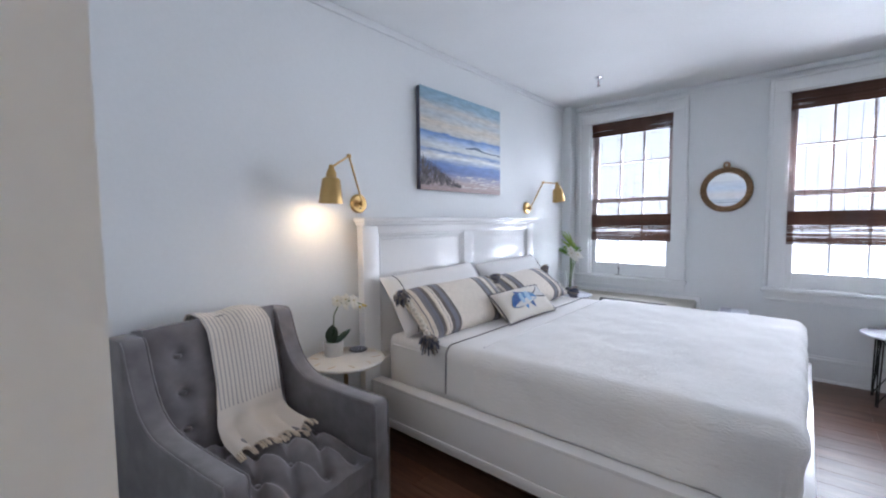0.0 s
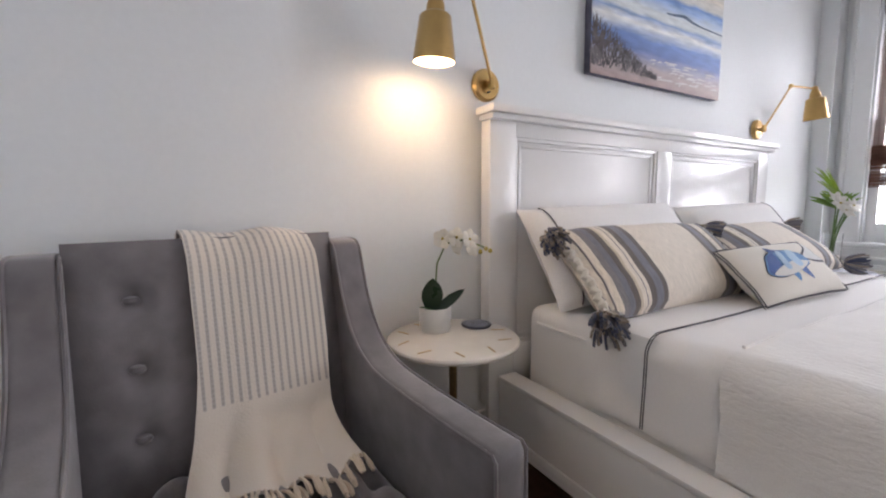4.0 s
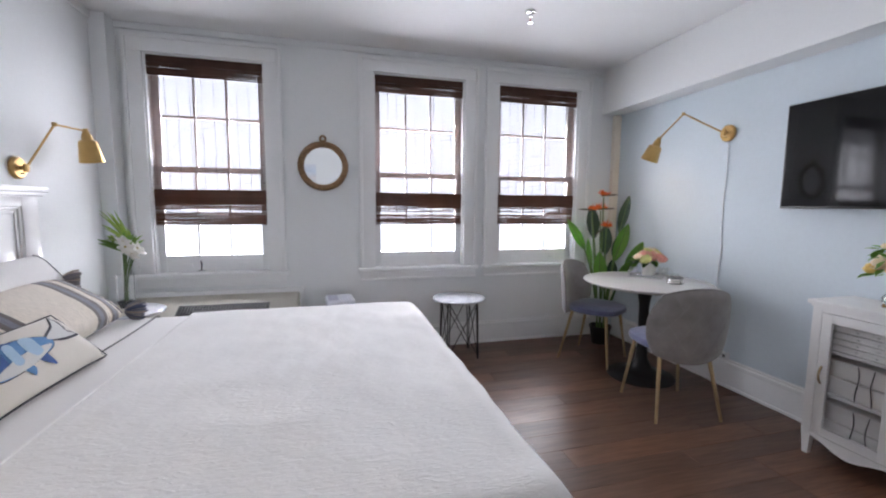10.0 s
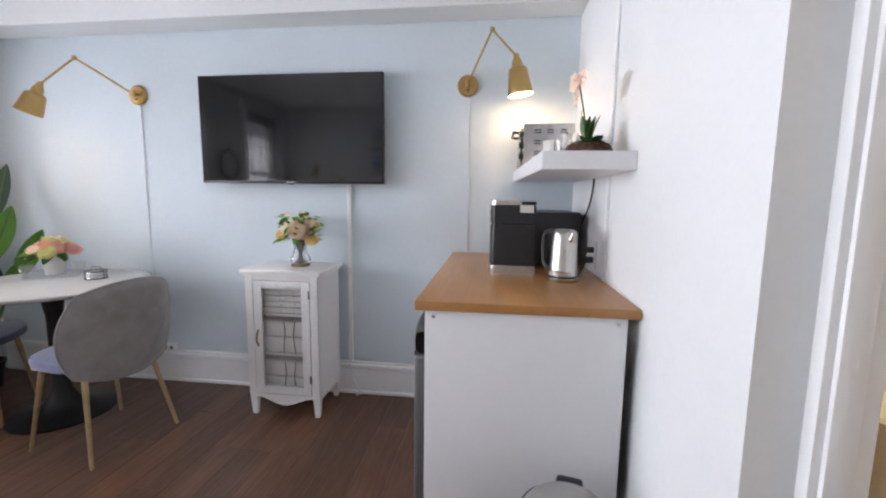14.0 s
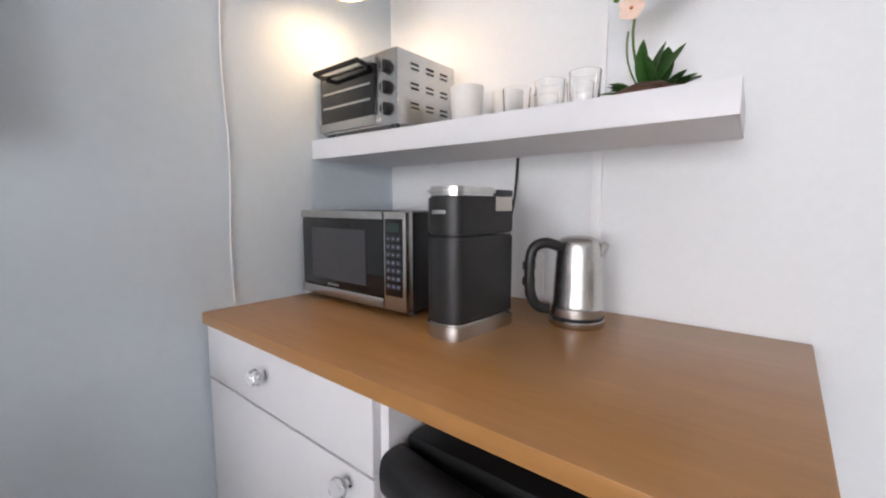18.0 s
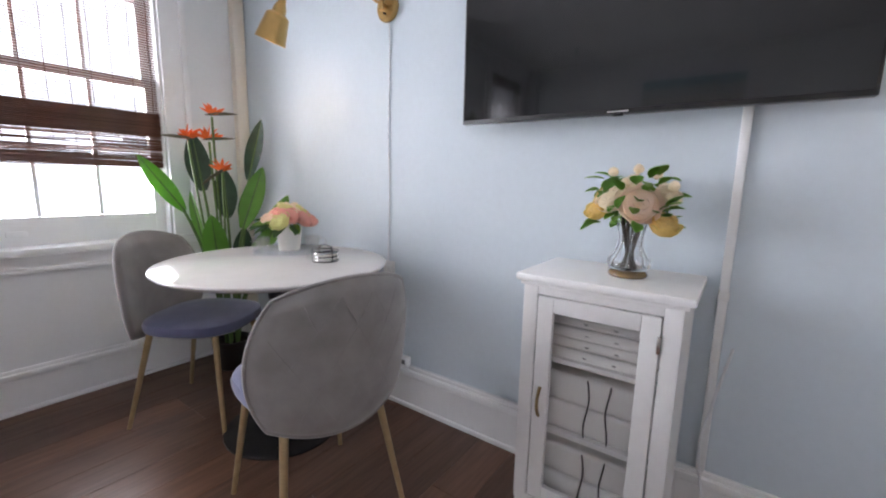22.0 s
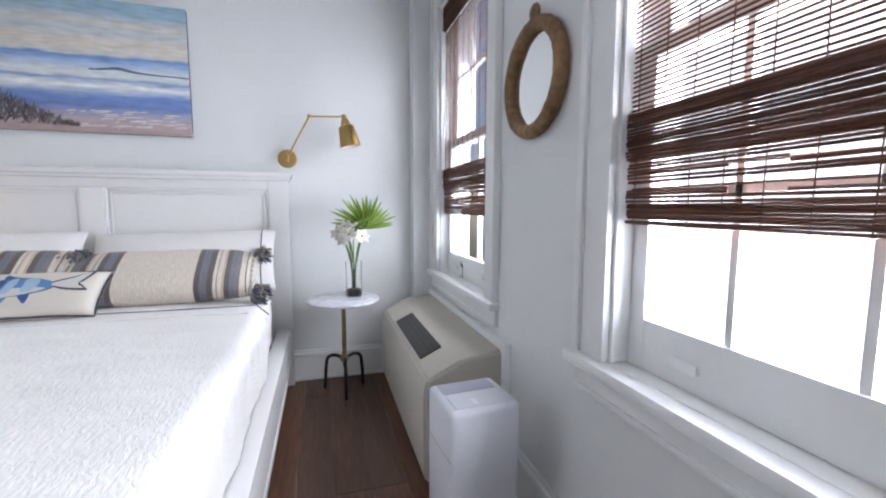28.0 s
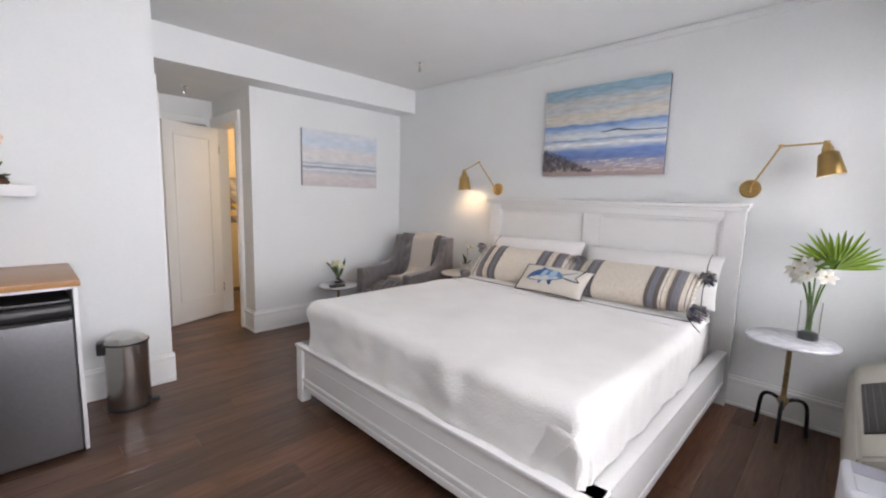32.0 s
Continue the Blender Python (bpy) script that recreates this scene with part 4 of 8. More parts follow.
mt = thing("mattress", (-1.0, 2.505, 0.30), "deep mattress in a white fitted sheet", "mattress")
bm = box(-0.955, 0.905, -0.905, 0.905, 0.0, 0.348, 0.06, 5)
part("fitted_sheet", bm, M_SHEET, mt)
for z in (0.06, 0.29):
    edge = [(-0.957, 0.84, z), (-0.957, -0.84, z), (-0.89, -0.907, z), (0.84, -0.907, z), (0.907, -0.84, z), (0.907, 0.84, z), (0.84, 0.907, z), (-0.89, 0.907, z), (-0.957, 0.84, z)]
    part("piping", tube(edge, 0.006, 6), M_SHEET, mt, "raised mattress edge under the sheet")
sh = thing("top_sheet", (0, 0, 0.66), "white sheet turned down with navy piping", "sheet")
bm = drape(-1.66, -1.06, 1.585, 3.442, 0.662, 0.30, 0.29, -0.001, R=0.05, nx=26, amp=0.003, seed=4.0)
bm.transform(Matrix.Translation((0, 0, -0.66)))
part("cloth", bm, M_SHEET, sh)
px = -1.44
pts = [(px - 0.01, 1.567, 0.41), (px - 0.008, 1.571, 0.56)] + [Vector((px - 0.006, 1.630 - 0.062 * math.cos(a), 0.613 + 0.058 * math.sin(a))) for a in (0.2, 0.5, 0.8, 1.1, 1.4)] + [(px + 0.006 * math.sin(i), 1.7 + i * 0.17, 0.672) for i in range(11)] + [(px, 3.455, 0.62)]
pts = [Vector(p) - Vector((0, 0, 0.66)) for p in pts]
for dx in (0.0, -0.0065):
    part("piping", tube([p + Vector((dx, 0, 0)) for p in pts], 0.0017, 6), M_NAVY, sh, "thin navy piping")
cv = thing("bedspread", (0, 0, 0.66), "white crinkled matelasse bedspread tucked in at the foot", "bedspread")
bm = drape(-1.265, 0.0, 1.568, 3.465, 0.678, 0.325, 0.32, 0.328, R=0.065, nx=90, ny=110, amp=0.006, seed=9.0)
bm.transform(Matrix.Translation((0, 0, -0.66)))
part("cloth", bm, M_QUILT, cv)
def fold_point(u, v):
    """The quilt folded over itself at the foot corner: the free edge slants down and stands a little proud."""
    z = -0.045 - 0.235 * v
    edge = 3.438 - 0.16 * v ** 1.3
    y = edge - 0.24 * (1 - u)
    rise = u * u * (3 - 2 * u) * min(1.0, 5 * v)
    lift = -0.024 + 0.038 * rise + 0.004 * math.sin(6 * v + 3 * u) * u
    return Vector((0.002 - 0.02 * v + lift, y, z))


part("corner_fold", thicken(grid(fold_point, 22, 18), 0.008), M_QUILT, cv, "folded corner at the foot")
part("hem", tube([(-1.265, 1.66 + 1.73 * i / 14, 0.018 + 0.001 * math.sin(i * 1.7)) for i in range(15)], 0.005, 6), M_QUILT, cv, "stitched hem")


# ---- pillows ----
def pillow_point(w, h, d, u, v, side):
    """A point on a stuffed pillow: u, v from -1 to 1; side 1 is the front."""
    e = (1 - abs(u) ** 3.2) * (1 - abs(v) ** 3.2)
    x = u * w / 2 * (1 - 0.06 * (1 - abs(u)) * 0 - 0.05 * (v * v) * 0) * (1 - 0.035 * (1 - v * v) * abs(u) ** 6)
    z = v * h / 2 * (1 - 0.05 * (1 - u * u) * abs(v) ** 6)
    wr = 0.004 * noise.noise(Vector((u * 3.1, v * 3.1, w * 9 + side)))
    return Vector((x, -side * (d / 2 * max(e, 0.0) ** 0.55 + wr), z))


def pillow_mesh(w, h, d, n=26):
    bm = bm_new()
    for side in (1, -1):
        vs = [[bm.verts.new(pillow_point(w, h, d, -1 + 2 * i / n, -1 + 2 * j / n, side)) for j in range(n + 1)] for i in range(n + 1)]
        for i in range(n):
            for j in range(n):
                q = (vs[i][j], vs[i + 1][j], vs[i + 1][j + 1], vs[i][j + 1])
                bm.faces.new(q if side == 1 else q[::-1])
    bmesh.ops.remove_doubles(bm, verts=bm.verts, dist=0.0016)
    bmesh.ops.recalc_face_normals(bm, faces=bm.faces)
    return bm


def stripes_material():
    m = fabric("striped_woven_cotton", (0.7, 0.62, 0.5))
    nt = m.node_tree
    b = nt.nodes["Principled BSDF"]
    for l in list(b.inputs["Base Color"].links):
        nt.links.remove(l)
    tc = nt.nodes.new("ShaderNodeTexCoord")
    sep = nt.nodes.new("ShaderNodeSeparateXYZ")
    nt.links.new(tc.outputs["Object"], sep.inputs[0])
    ab = nt.nodes.new("ShaderNodeMath")
    ab.operation = "ABSOLUTE"
    nt.links.new(sep.outputs["X"], ab.inputs[0])
    wob = nt.nodes.new("ShaderNodeTexNoise")
    wob.inputs["Scale"].default_value = 300
    nt.links.new(tc.outputs["Object"], wob.inputs["Vector"])
    ad = nt.nodes.new("ShaderNodeMath")
    ad.operation = "MULTIPLY_ADD"
    ad.inputs[1].default_value = 0.006
    nt.links.new(wob.outputs["Fac"], ad.inputs[0])
    nt.links.new(ab.outputs[0], ad.inputs[2])
    r = nt.nodes.new("ShaderNodeValToRGB")
    r.color_ramp.interpolation = "CONSTANT"
    cream, grey, dark, blue = (0.69, 0.625, 0.54), (0.20, 0.19, 0.20), (0.125, 0.105, 0.10), (0.17, 0.175, 0.205)
    rows = [(0.0, cream), (0.178, dark), (0.20, blue), (0.236, dark), (0.262, cream), (0.28, grey), (0.285, cream), (0.302, (0.55, 0.47, 0.36)), (0.316, dark), (0.336, blue), (0.362, grey), (0.385, cream), (0.43, grey), (0.434, cream)]
    el = r.color_ramp.elements
    el[0].position, el[0].color = rows[0][0], (*rows[0][1], 1)
    el[1].position, el[1].color = rows[1][0], (*rows[1][1], 1)
    for p, c in rows[2:]:
        e = el.new(p)
        e.color = (*c, 1)
    nt.links.new(ad.outputs[0], r.inputs["Fac"])
    mp = nt.nodes.new("ShaderNodeMapping")
    mp.inputs["Scale"].default_value = (420, 35, 35)
    nt.links.new(tc.outputs["Object"], mp.inputs["Vector"])
    n = nt.nodes.new("ShaderNodeTexNoise")
    n.inputs["Scale"].default_value = 1.0
    nt.links.new(mp.outputs[0], n.inputs["Vector"])
    mr_ = nt.nodes.new("ShaderNodeMapRange")
    mr_.inputs["To Min"].default_value, mr_.inputs["To Max"].default_value = 0.55, 1.5
    nt.links.new(n.outputs["Fac"], mr_.inputs["Value"])
    sc = nt.nodes.new("ShaderNodeVectorMath")
    sc.operation = "SCALE"
    nt.links.new(r.outputs["Color"], sc.inputs[0])
    nt.links.new(mr_.outputs[0], sc.inputs["Scale"])
    nt.links.new(sc.outputs[0], b.inputs["Base Color"])
    return m


M_STRIPE = stripes_material()
M_PILLOW = fabric("white_pillow_cotton", (0.80, 0.79, 0.78), weave=250, depth=0.15)
M_LINEN = fabric("cream_linen", (0.70, 0.66, 0.59), weave=500)
M_YARN = [fabric("grey_yarn", (0.20, 0.19, 0.21)), fabric("navy_yarn", (0.06, 0.075, 0.14)), fabric("tan_yarn", (0.34, 0.29, 0.24))]


def tassel(parent, at, down, seed, size=1.0):
    """A fat yarn tassel on a pillow's corner."""
    rng = random.Random(seed)
    at, down = Vector(at), Vector(down).normalized()
    side = down.orthogonal().normalized()
    other = down.cross(side)
    t = part("tassel", lathe([(0, -0.014), (0.012, -0.010), (0.015, 0.0), (0.012, 0.010), (0, 0.014)], 12, tuple(at)), M_YARN[0], parent, "chunky grey and navy yarn tassel")
    for k, mat in enumerate(M_YARN):
        bm = bm_new()
        for i in range(38):
            a, s = rng.uniform(0, 2 * math.pi), rng.uniform(0.15, 1.0)
            d = math.cos(a) * side + math.sin(a) * other
            l = rng.uniform(0.045, 0.07) * size
            add_tube(bm, arc(at + d * 0.006, at + d * 0.045 * s * size + down * 0.012, at + d * 0.05 * s * size + down * l, 4), 0.0042, 5)
        part("yarn", bm, mat, t)
    return t


def place(ob, at, normal, long_axis):
    """Stand a pillow: its front faces the normal, its length runs along long_axis."""
    n, x = Vector(normal).normalized(), Vector(long_axis).normalized()
    x = (x - n * x.dot(n)).normalized()
    z = x.cross(-n)
    m = Matrix((x, -n, z)).transposed().to_4x4()
    m.translation = at
    ob.matrix_basis = m
    return ob


def white_pillow(y, lean, label):
    p = tagged(new("bed_pillow"), label, "pillow", "white bed pillows")
    part("cushion", pillow_mesh(0.93, 0.40, 0.17), M_PILLOW, p)
    u = -0.80 if y < 2.4 else 0.84
    part("flange", tube([pillow_point(0.93, 0.40, 0.17, u, -0.97 + 1.94 * i / 16, 1) + Vector((0, -0.001, 0)) for i in range(17)], 0.003, 5), M_NAVY, p, "thin navy piping")
    place(p, (-1.872, y, 0.84), (0.84, 0, 0.54), (0.0, 1, lean))


white_pillow(2.03, 0.035, "plump white cotton pillow with navy piping")
white_pillow(2.99, 0.03, "plump white cotton pillow against the headboard")


def striped_pillow(at, seed, yaw, face, lean):
    p = tagged(new("striped_pillow"), "long striped grey and cream pillow with yarn tassels", "pillow", "striped pillows")
    part("cushion", pillow_mesh(0.93, 0.37, 0.17), M_STRIPE, p)
    for k, (sx, sz) in enumerate(((-1, -1), (-1, 1), (1, -1), (1, 1))):
        tassel(p, (sx * 0.462, -0.012, -0.172 if sz < 0 else 0.15), (sx * (0.6 if sz < 0 else 0.35), -0.3, -0.6), seed + k, 1.25 if sz < 0 else 1.1)
    for sx in (-1, 1):
        pts = [pillow_point(0.93, 0.37, 0.17, sx * (0.965 + 0.012 * (i % 2)), -0.93 + 1.86 * i / 26, 1) + Vector((0, 0.004 - 0.008 * (i % 3 == 0), 0)) for i in range(27)]
        part("ruffle", tube(pts, [0.011 + 0.004 * (i % 2) for i in range(27)], 8), M_LINEN, p, "ruffled cream edging")
        part("stitching", tube([pillow_point(0.93, 0.37, 0.17, sx * 0.90, -0.95 + 1.9 * i / 18, 1) + Vector((0, -0.001, 0)) for i in range(19)], 0.0032, 5), M_YARN[0], p, "dark stitched line")
    place(p, at, face, (yaw, 1, lean))


striped_pillow((-1.725, 2.05, 0.792), 100, 0.03, (0.70, 0.0, 0.71), 0.03)
striped_pillow((-1.73, 2.91, 0.79), 200, -0.02, (0.55, 0.0, 0.83), 0.0)

# small cushion with a stitched blue fish
fp = tagged(new("fish_cushion"), "small cream cushion with a stitched blue fish", "cushion")
W_, H_, D_ = 0.57, 0.25, 0.11
part("cushion", pillow_mesh(W_, H_, D_), M_LINEN, fp)
for dz, r in ((0.0, 0.0028), (0.007, 0.0022)):
    ring = []
    for i in range(65):
        a = i / 64 * 4
        s, k = a % 1, int(a) % 4
        u, v = ((-1 + 2 * s, -1), (1, -1 + 2 * s), (1 - 2 * s, 1), (-1, 1 - 2 * s))[k]
        q = pillow_point(W_, H_, D_, u * 0.992, v * 0.985, 1)
        ring.append(q + Vector((0, 0.004 - dz * 1.2, 0)))
    part("piping", tube(ring, r, 5), M_NAVY, fp, "navy twisted piping")


def applique(name, outline, mat, label, lift):
    """A flat patch sewn on the cushion's bulging front; outline in the cushion's own metres."""
    bm = bm_new()
    vs = [bm.verts.new((x * 1.06 - 0.004, 0, z * 1.05 + 0.002)) for x, z in outline]
    bm.faces.new(vs)
    bmesh.ops.triangulate(bm, faces=bm.faces)
    for _ in range(2):
        bmesh.ops.subdivide_edges(bm, edges=bm.edges, cuts=1, use_grid_fill=True)
    for v in bm.verts:
        q = pillow_point(W_, H_, D_, v.co.x / (W_ / 2), v.co.z / (H_ / 2), 1)
        v.co.y = q.y - lift
    part(name, bm, mat, fp, label)


def smooth_outline(pts, n=6):
    """A rounded closed line through a few points."""
    out = []
    m = len(pts)
    for i in range(m):
        p0, p1, p2, p3 = (Vector((*pts[(i + k) % m], 0)) for k in (-1, 0, 1, 2))
        for j in range(n):
            t = j / n
            q = 0.5 * (2 * p1 + (p2 - p0) * t + (2 * p0 - 5 * p1 + 4 * p2 - p3) * t * t + (3 * p1 - p0 - 3 * p2 + p3) * t ** 3)
            out.append((q.x, q.y))
    return out


M_BLUE = [fabric("deep_blue_thread", (0.035, 0.10, 0.30)), fabric("mid_blue_thread", (0.10, 0.25, 0.50)), fabric("pale_blue_thread", (0.36, 0.52, 0.66)), fabric("pale_thread", (0.62, 0.62, 0.60))]
body = [(-0.175, -0.02), (-0.13, 0.035), (-0.05, 0.058), (0.04, 0.048), (0.10, 0.02), (0.08, -0.012), (0.0, -0.032), (-0.09, -0.045), (-0.15, -0.042)]
applique("fish_outline", smooth_outline([(x * 1.03, z * 1.06) for x, z in body]), M_NAVY, "navy outline stitching", 0.0012)
applique("fish_back", smooth_outline(body), M_BLUE[1], "mid blue fish body", 0.0024)
applique("fish_head", smooth_outline([(-0.17, -0.02), (-0.13, 0.03), (-0.075, 0.048), (-0.085, 0.0), (-0.10, -0.03), (-0.15, -0.036)]), M_BLUE[0], "deep blue fish head", 0.0036)
applique("fish_belly", smooth_outline([(-0.16, -0.034), (-0.09, -0.008), (0.0, 0.006), (0.08, -0.004), (0.0, -0.033), (-0.09, -0.046)]), M_BLUE[3], "pale fish belly", 0.0042)
applique("fish_side", smooth_outline([(-0.06, 0.045), (-0.03, 0.05), (-0.045, -0.015), (-0.075, -0.02)]), M_BLUE[2], "pale blue stripe", 0.0046)
applique("fish_side", smooth_outline([(0.0, 0.05), (0.045, 0.044), (0.035, -0.01), (-0.005, -0.016)]), M_BLUE[2], "pale blue stripe", 0.0046)
applique("fish_fin", smooth_outline([(-0.08, 0.05), (-0.085, 0.078), (-0.05, 0.066), (-0.01, 0.055)], 5), M_BLUE[0], "deep blue back fin", 0.003)
applique("fish_fin", smooth_outline([(-0.015, -0.02), (0.02, -0.068), (0.032, -0.062), (0.03, -0.014)], 5), M_BLUE[0], "deep blue belly fin", 0.003)
applique("fish_fin", smooth_outline([(-0.075, -0.035), (-0.06, -0.072), (-0.04, -0.045)], 5), M_BLUE[1], "blue small fin", 0.003)
applique("fish_outline", smooth_outline([(0.082, 0.024), (0.16, 0.063), (0.222, 0.106), (0.200, 0.036), (0.177, 0.020), (0.224, -0.008), (0.14, -0.008)], 5), M_NAVY, "navy outline stitching", 0.0018)
applique("fish_tail", smooth_outline([(0.09, 0.02), (0.16, 0.055), (0.21, 0.095), (0.19, 0.035), (0.165, 0.02), (0.21, 0.0), (0.15, 0.0)], 5), M_BLUE[3], "pale tail", 0.003)
place(fp, (-1.505, 2.472, 0.755), (0.69, -0.06, 0.72), (0.08, 1, 0.025))


# ---- grey tufted armchair ----
M_VELVET = material("grey_velvet", (0.16, 0.146, 0.152), rough=0.75, grain=0.14, scale=18, stain=0.16, stain_scale=5, bump=0.1, bump_scale=200, sheen=0.5)
M_WALNUT = material("dark_leg_wood", (0.06, 0.035, 0.02), rough=0.4, grain=0.2, scale=20)
ac = thing("armchair", (-1.62, 0.65, 0.0), "grey velvet armchair with a button-tufted seat and back", "armchair", turn=9.0)


def tufted(w, l, t, cells, reach, depth, crown, front=7):
    """A cushion face with sunk buttons in a lozenge; returns its height at (a, b) from -0.5 to 0.5."""
    folds = [(p, q) for i, p in enumerate(cells) for q in cells[i + 1:] if 0.02 < abs(p[0] - q[0]) < reach and 0.02 < abs(p[1] - q[1]) < reach]

    def f(a, b):
        z = crown * (1 - (2 * a) ** 4) * (1 - abs(2 * b) ** (front if b > 0 else 7))
        for ca, cb in cells:
            d2 = ((a - ca) * w) ** 2 + ((b - cb) * l) ** 2
            z -= depth * (0.026 * math.exp(-d2 / 0.0007) + 0.012 * math.exp(-d2 / 0.003))
        crease = 0.0
        for p, q in folds:
            vx, vy = (q[0] - p[0]) * w, (q[1] - p[1]) * l
            px_, py_ = (a - p[0]) * w, (b - p[1]) * l
            s = min(1.0, max(0.0, (px_ * vx + py_ * vy) / (vx * vx + vy * vy)))
            d2 = (px_ - s * vx) ** 2 + (py_ - s * vy) ** 2
            crease = max(crease, 0.019 * math.exp(-d2 / 0.0003) + 0.008 * math.exp(-d2 / 0.0018))
        return t + z - depth * crease
    return f


seat_cells = [(-0.375 + 0.25 * i + (0.125 if j % 2 else 0.0), -0.40 + 0.20 * j) for j in range(5) for i in range(3 if j % 2 else 4)]
sf = tufted(0.54, 0.56, 0.085, seat_cells, 0.22, 1.1, 0.135, 2.6)


def pad(f, w, l, n):
    """A block with the tufted top f; x runs along l, y along w."""
    bm = bm_new()
    top = [[bm.verts.new((b * l, a * w, f(a, b))) for b in (j / n - 0.5 for j in range(n + 1))] for a in (i / n - 0.5 for i in range(n + 1))]
    for i in range(n):
        for j in range(n):
            bm.faces.new((top[i][j], top[i][j + 1], top[i + 1][j + 1], top[i + 1][j]))
    rim = [top[0][j] for j in range(n + 1)] + [top[i][n] for i in range(1, n + 1)] + [top[n][j] for j in range(n - 1, -1, -1)] + [top[i][0] for i in range(n - 1, 0, -1)]
    low = [bm.verts.new((v.co.x, v.co.y, 0)) for v in rim]
    m = len(rim)
    for k in range(m):
        bm.faces.new((rim[k], rim[(k + 1) % m], low[(k + 1) % m], low[k]))
    bm.faces.new(low[::-1])
    bmesh.ops.recalc_face_normals(bm, faces=bm.faces)
    return bm


bm = pad(sf, 0.54, 0.55, 84)
bm.transform(Matrix.Translation((0.06, 0, 0.285)))
seat = part("seat", bm, M_VELVET, ac, "deep-tufted seat cushion")
for a, b in seat_cells:
    part("button", lathe([(0, 0.007), (0.009, 0.005), (0.012, 0.0), (0, -0.002)], 12, (0.06 + b * 0.55, a * 0.54, 0.285 + sf(a, b) + 0.006)), M_VELVET, seat)
part("seat_base", box(-0.26, 0.328, -0.271, 0.271, 0.14, 0.29, 0.02, 3), M_VELVET, ac)
back_cells = [(a, b) for a in (-0.31, 0.31) for b in (0.30, 0.07, -0.16)] + [(0.0, 0.185), (0.0, -0.045)]
bf = tufted(0.56, 0.62, 0.10, back_cells, 0.0, 1.0, 0.04)
bm = pad(bf, 0.55, 0.62, 80)
BM_ = Matrix.Translation((-0.335, 0, 0.62)) @ Matrix.Rotation(radians(-90 - 10 + 180), 4, "Y") @ Matrix.Rotation(radians(180), 4, "Z")
bm.transform(BM_)
back = part("backrest", bm, M_VELVET, ac, "button-tufted backrest")
for a, b in back_cells:
    q = BM_ @ Vector((b * 0.62, a * 0.55, bf(a, b) + 0.005))
    part("button", lathe([(0, 0.009), (0.013, 0.006), (0.017, -0.001), (0.013, -0.008), (0, -0.009)], 14, tuple(q)), M_VELVET, back)


def arm(s):
    """A side panel: level in front, swept up into a wing at the back, with softly rounded edges."""
    line = [(0.34, 0.598), (0.20, 0.602), (0.05, 0.610), (-0.05, 0.622), (-0.12, 0.65), (-0.175, 0.70), (-0.215, 0.77), (-0.245, 0.85), (-0.265, 0.905), (-0.30, 0.922), (-0.395, 0.918)]
    top = smooth_line([Vector((x, 0, z)) for x, z in line], 5)
    h, c, r = 0.042, s * 0.314, 0.018
    stations = [(top[0].x + 0.012, top[0].z, 0.014), (top[0].x + 0.008, top[0].z, 0.006), (top[0].x, top[0].z, 0.0)]
    stations += [(p.x, p.z, 0.0) for p in top[1:-1]]
    stations += [(top[-1].x, top[-1].z, 0.0), (top[-1].x - 0.008, top[-1].z, 0.006), (top[-1].x - 0.012, top[-1].z, 0.014)]
    bm = bm_new()
    rings = []
    for x, z, ins in stations:
        hh, zt = h - ins, z - ins
        pts = [(-hh, 0.14 + ins), (-hh, 0.35)] + [(-hh + r * (1 - math.cos(q)), zt - r * (1 - math.sin(q))) for q in (0.0, 0.4, 0.8, 1.2, 1.57)]
        pts += [(-y, zz) for y, zz in reversed(pts)]
        rings.append([bm.verts.new((x, c + y, zz)) for y, zz in pts])
    n = len(rings[0])
    for p, q in zip(rings, rings[1:]):
        for k in range(n):
            bm.faces.new((p[k], p[(k + 1) % n], q[(k + 1) % n], q[k]))
    bm.faces.new(rings[0])
    bm.faces.new(rings[-1])
    bmesh.ops.recalc_face_normals(bm, faces=bm.faces)
    panel = part("arm", bm, M_VELVET, ac, "sloping velvet arm")
    for y in (-h + 0.004, h - 0.004):
        part("seam", tube([(0.351, c + y, 0.15), (0.352, c + y, 0.40), (0.349, c + y, 0.585)] + [(p.x, c + y, p.z - 0.004) for p in top], 0.004, 6), M_VELVET, panel, "rolled seam along the arm")


arm(1)
arm(-1)
part("back_shell", box(-0.405, -0.34, -0.272, 0.272, 0.14, 0.905, 0.02, 3), M_VELVET, ac)
for x, y in ((0.31, 0.29), (0.31, -0.29), (-0.33, 0.29), (-0.33, -0.29)):
    part("leg", cyl((x, y, 0.15), (x * 1.06, y * 1.04, 0.0), 0.022, 0.013, 14), M_WALNUT, ac)

# throw over the back and seat
M_THROW = material("striped_woven_throw", (0.50, 0.42, 0.33), rough=0.95, grain=0.12, scale=90, stain=0.06, bump=0.4, bump_scale=220, sheen=0.3)
nt = M_THROW.node_tree
tc_ = nt.nodes.new("ShaderNodeTexCoord")
sp_ = nt.nodes.new("ShaderNodeSeparateXYZ")
wv_ = nt.nodes.new("ShaderNodeMath")
wv_.operation = "SINE"
ml_ = nt.nodes.new("ShaderNodeMath")
ml_.operation = "MULTIPLY"
ml_.inputs[1].default_value = 2 * math.pi / 0.0105
gt_ = nt.nodes.new("ShaderNodeMath")
gt_.operation = "GREATER_THAN"
gt_.inputs[1].default_value = 0.3
up_ = nt.nodes.new("ShaderNodeMath")
up_.operation = "GREATER_THAN"
up_.inputs[1].default_value = 0.585
an_ = nt.nodes.new("ShaderNodeMath")
an_.operation = "MULTIPLY"
mix_ = nt.nodes.new("ShaderNodeMix")
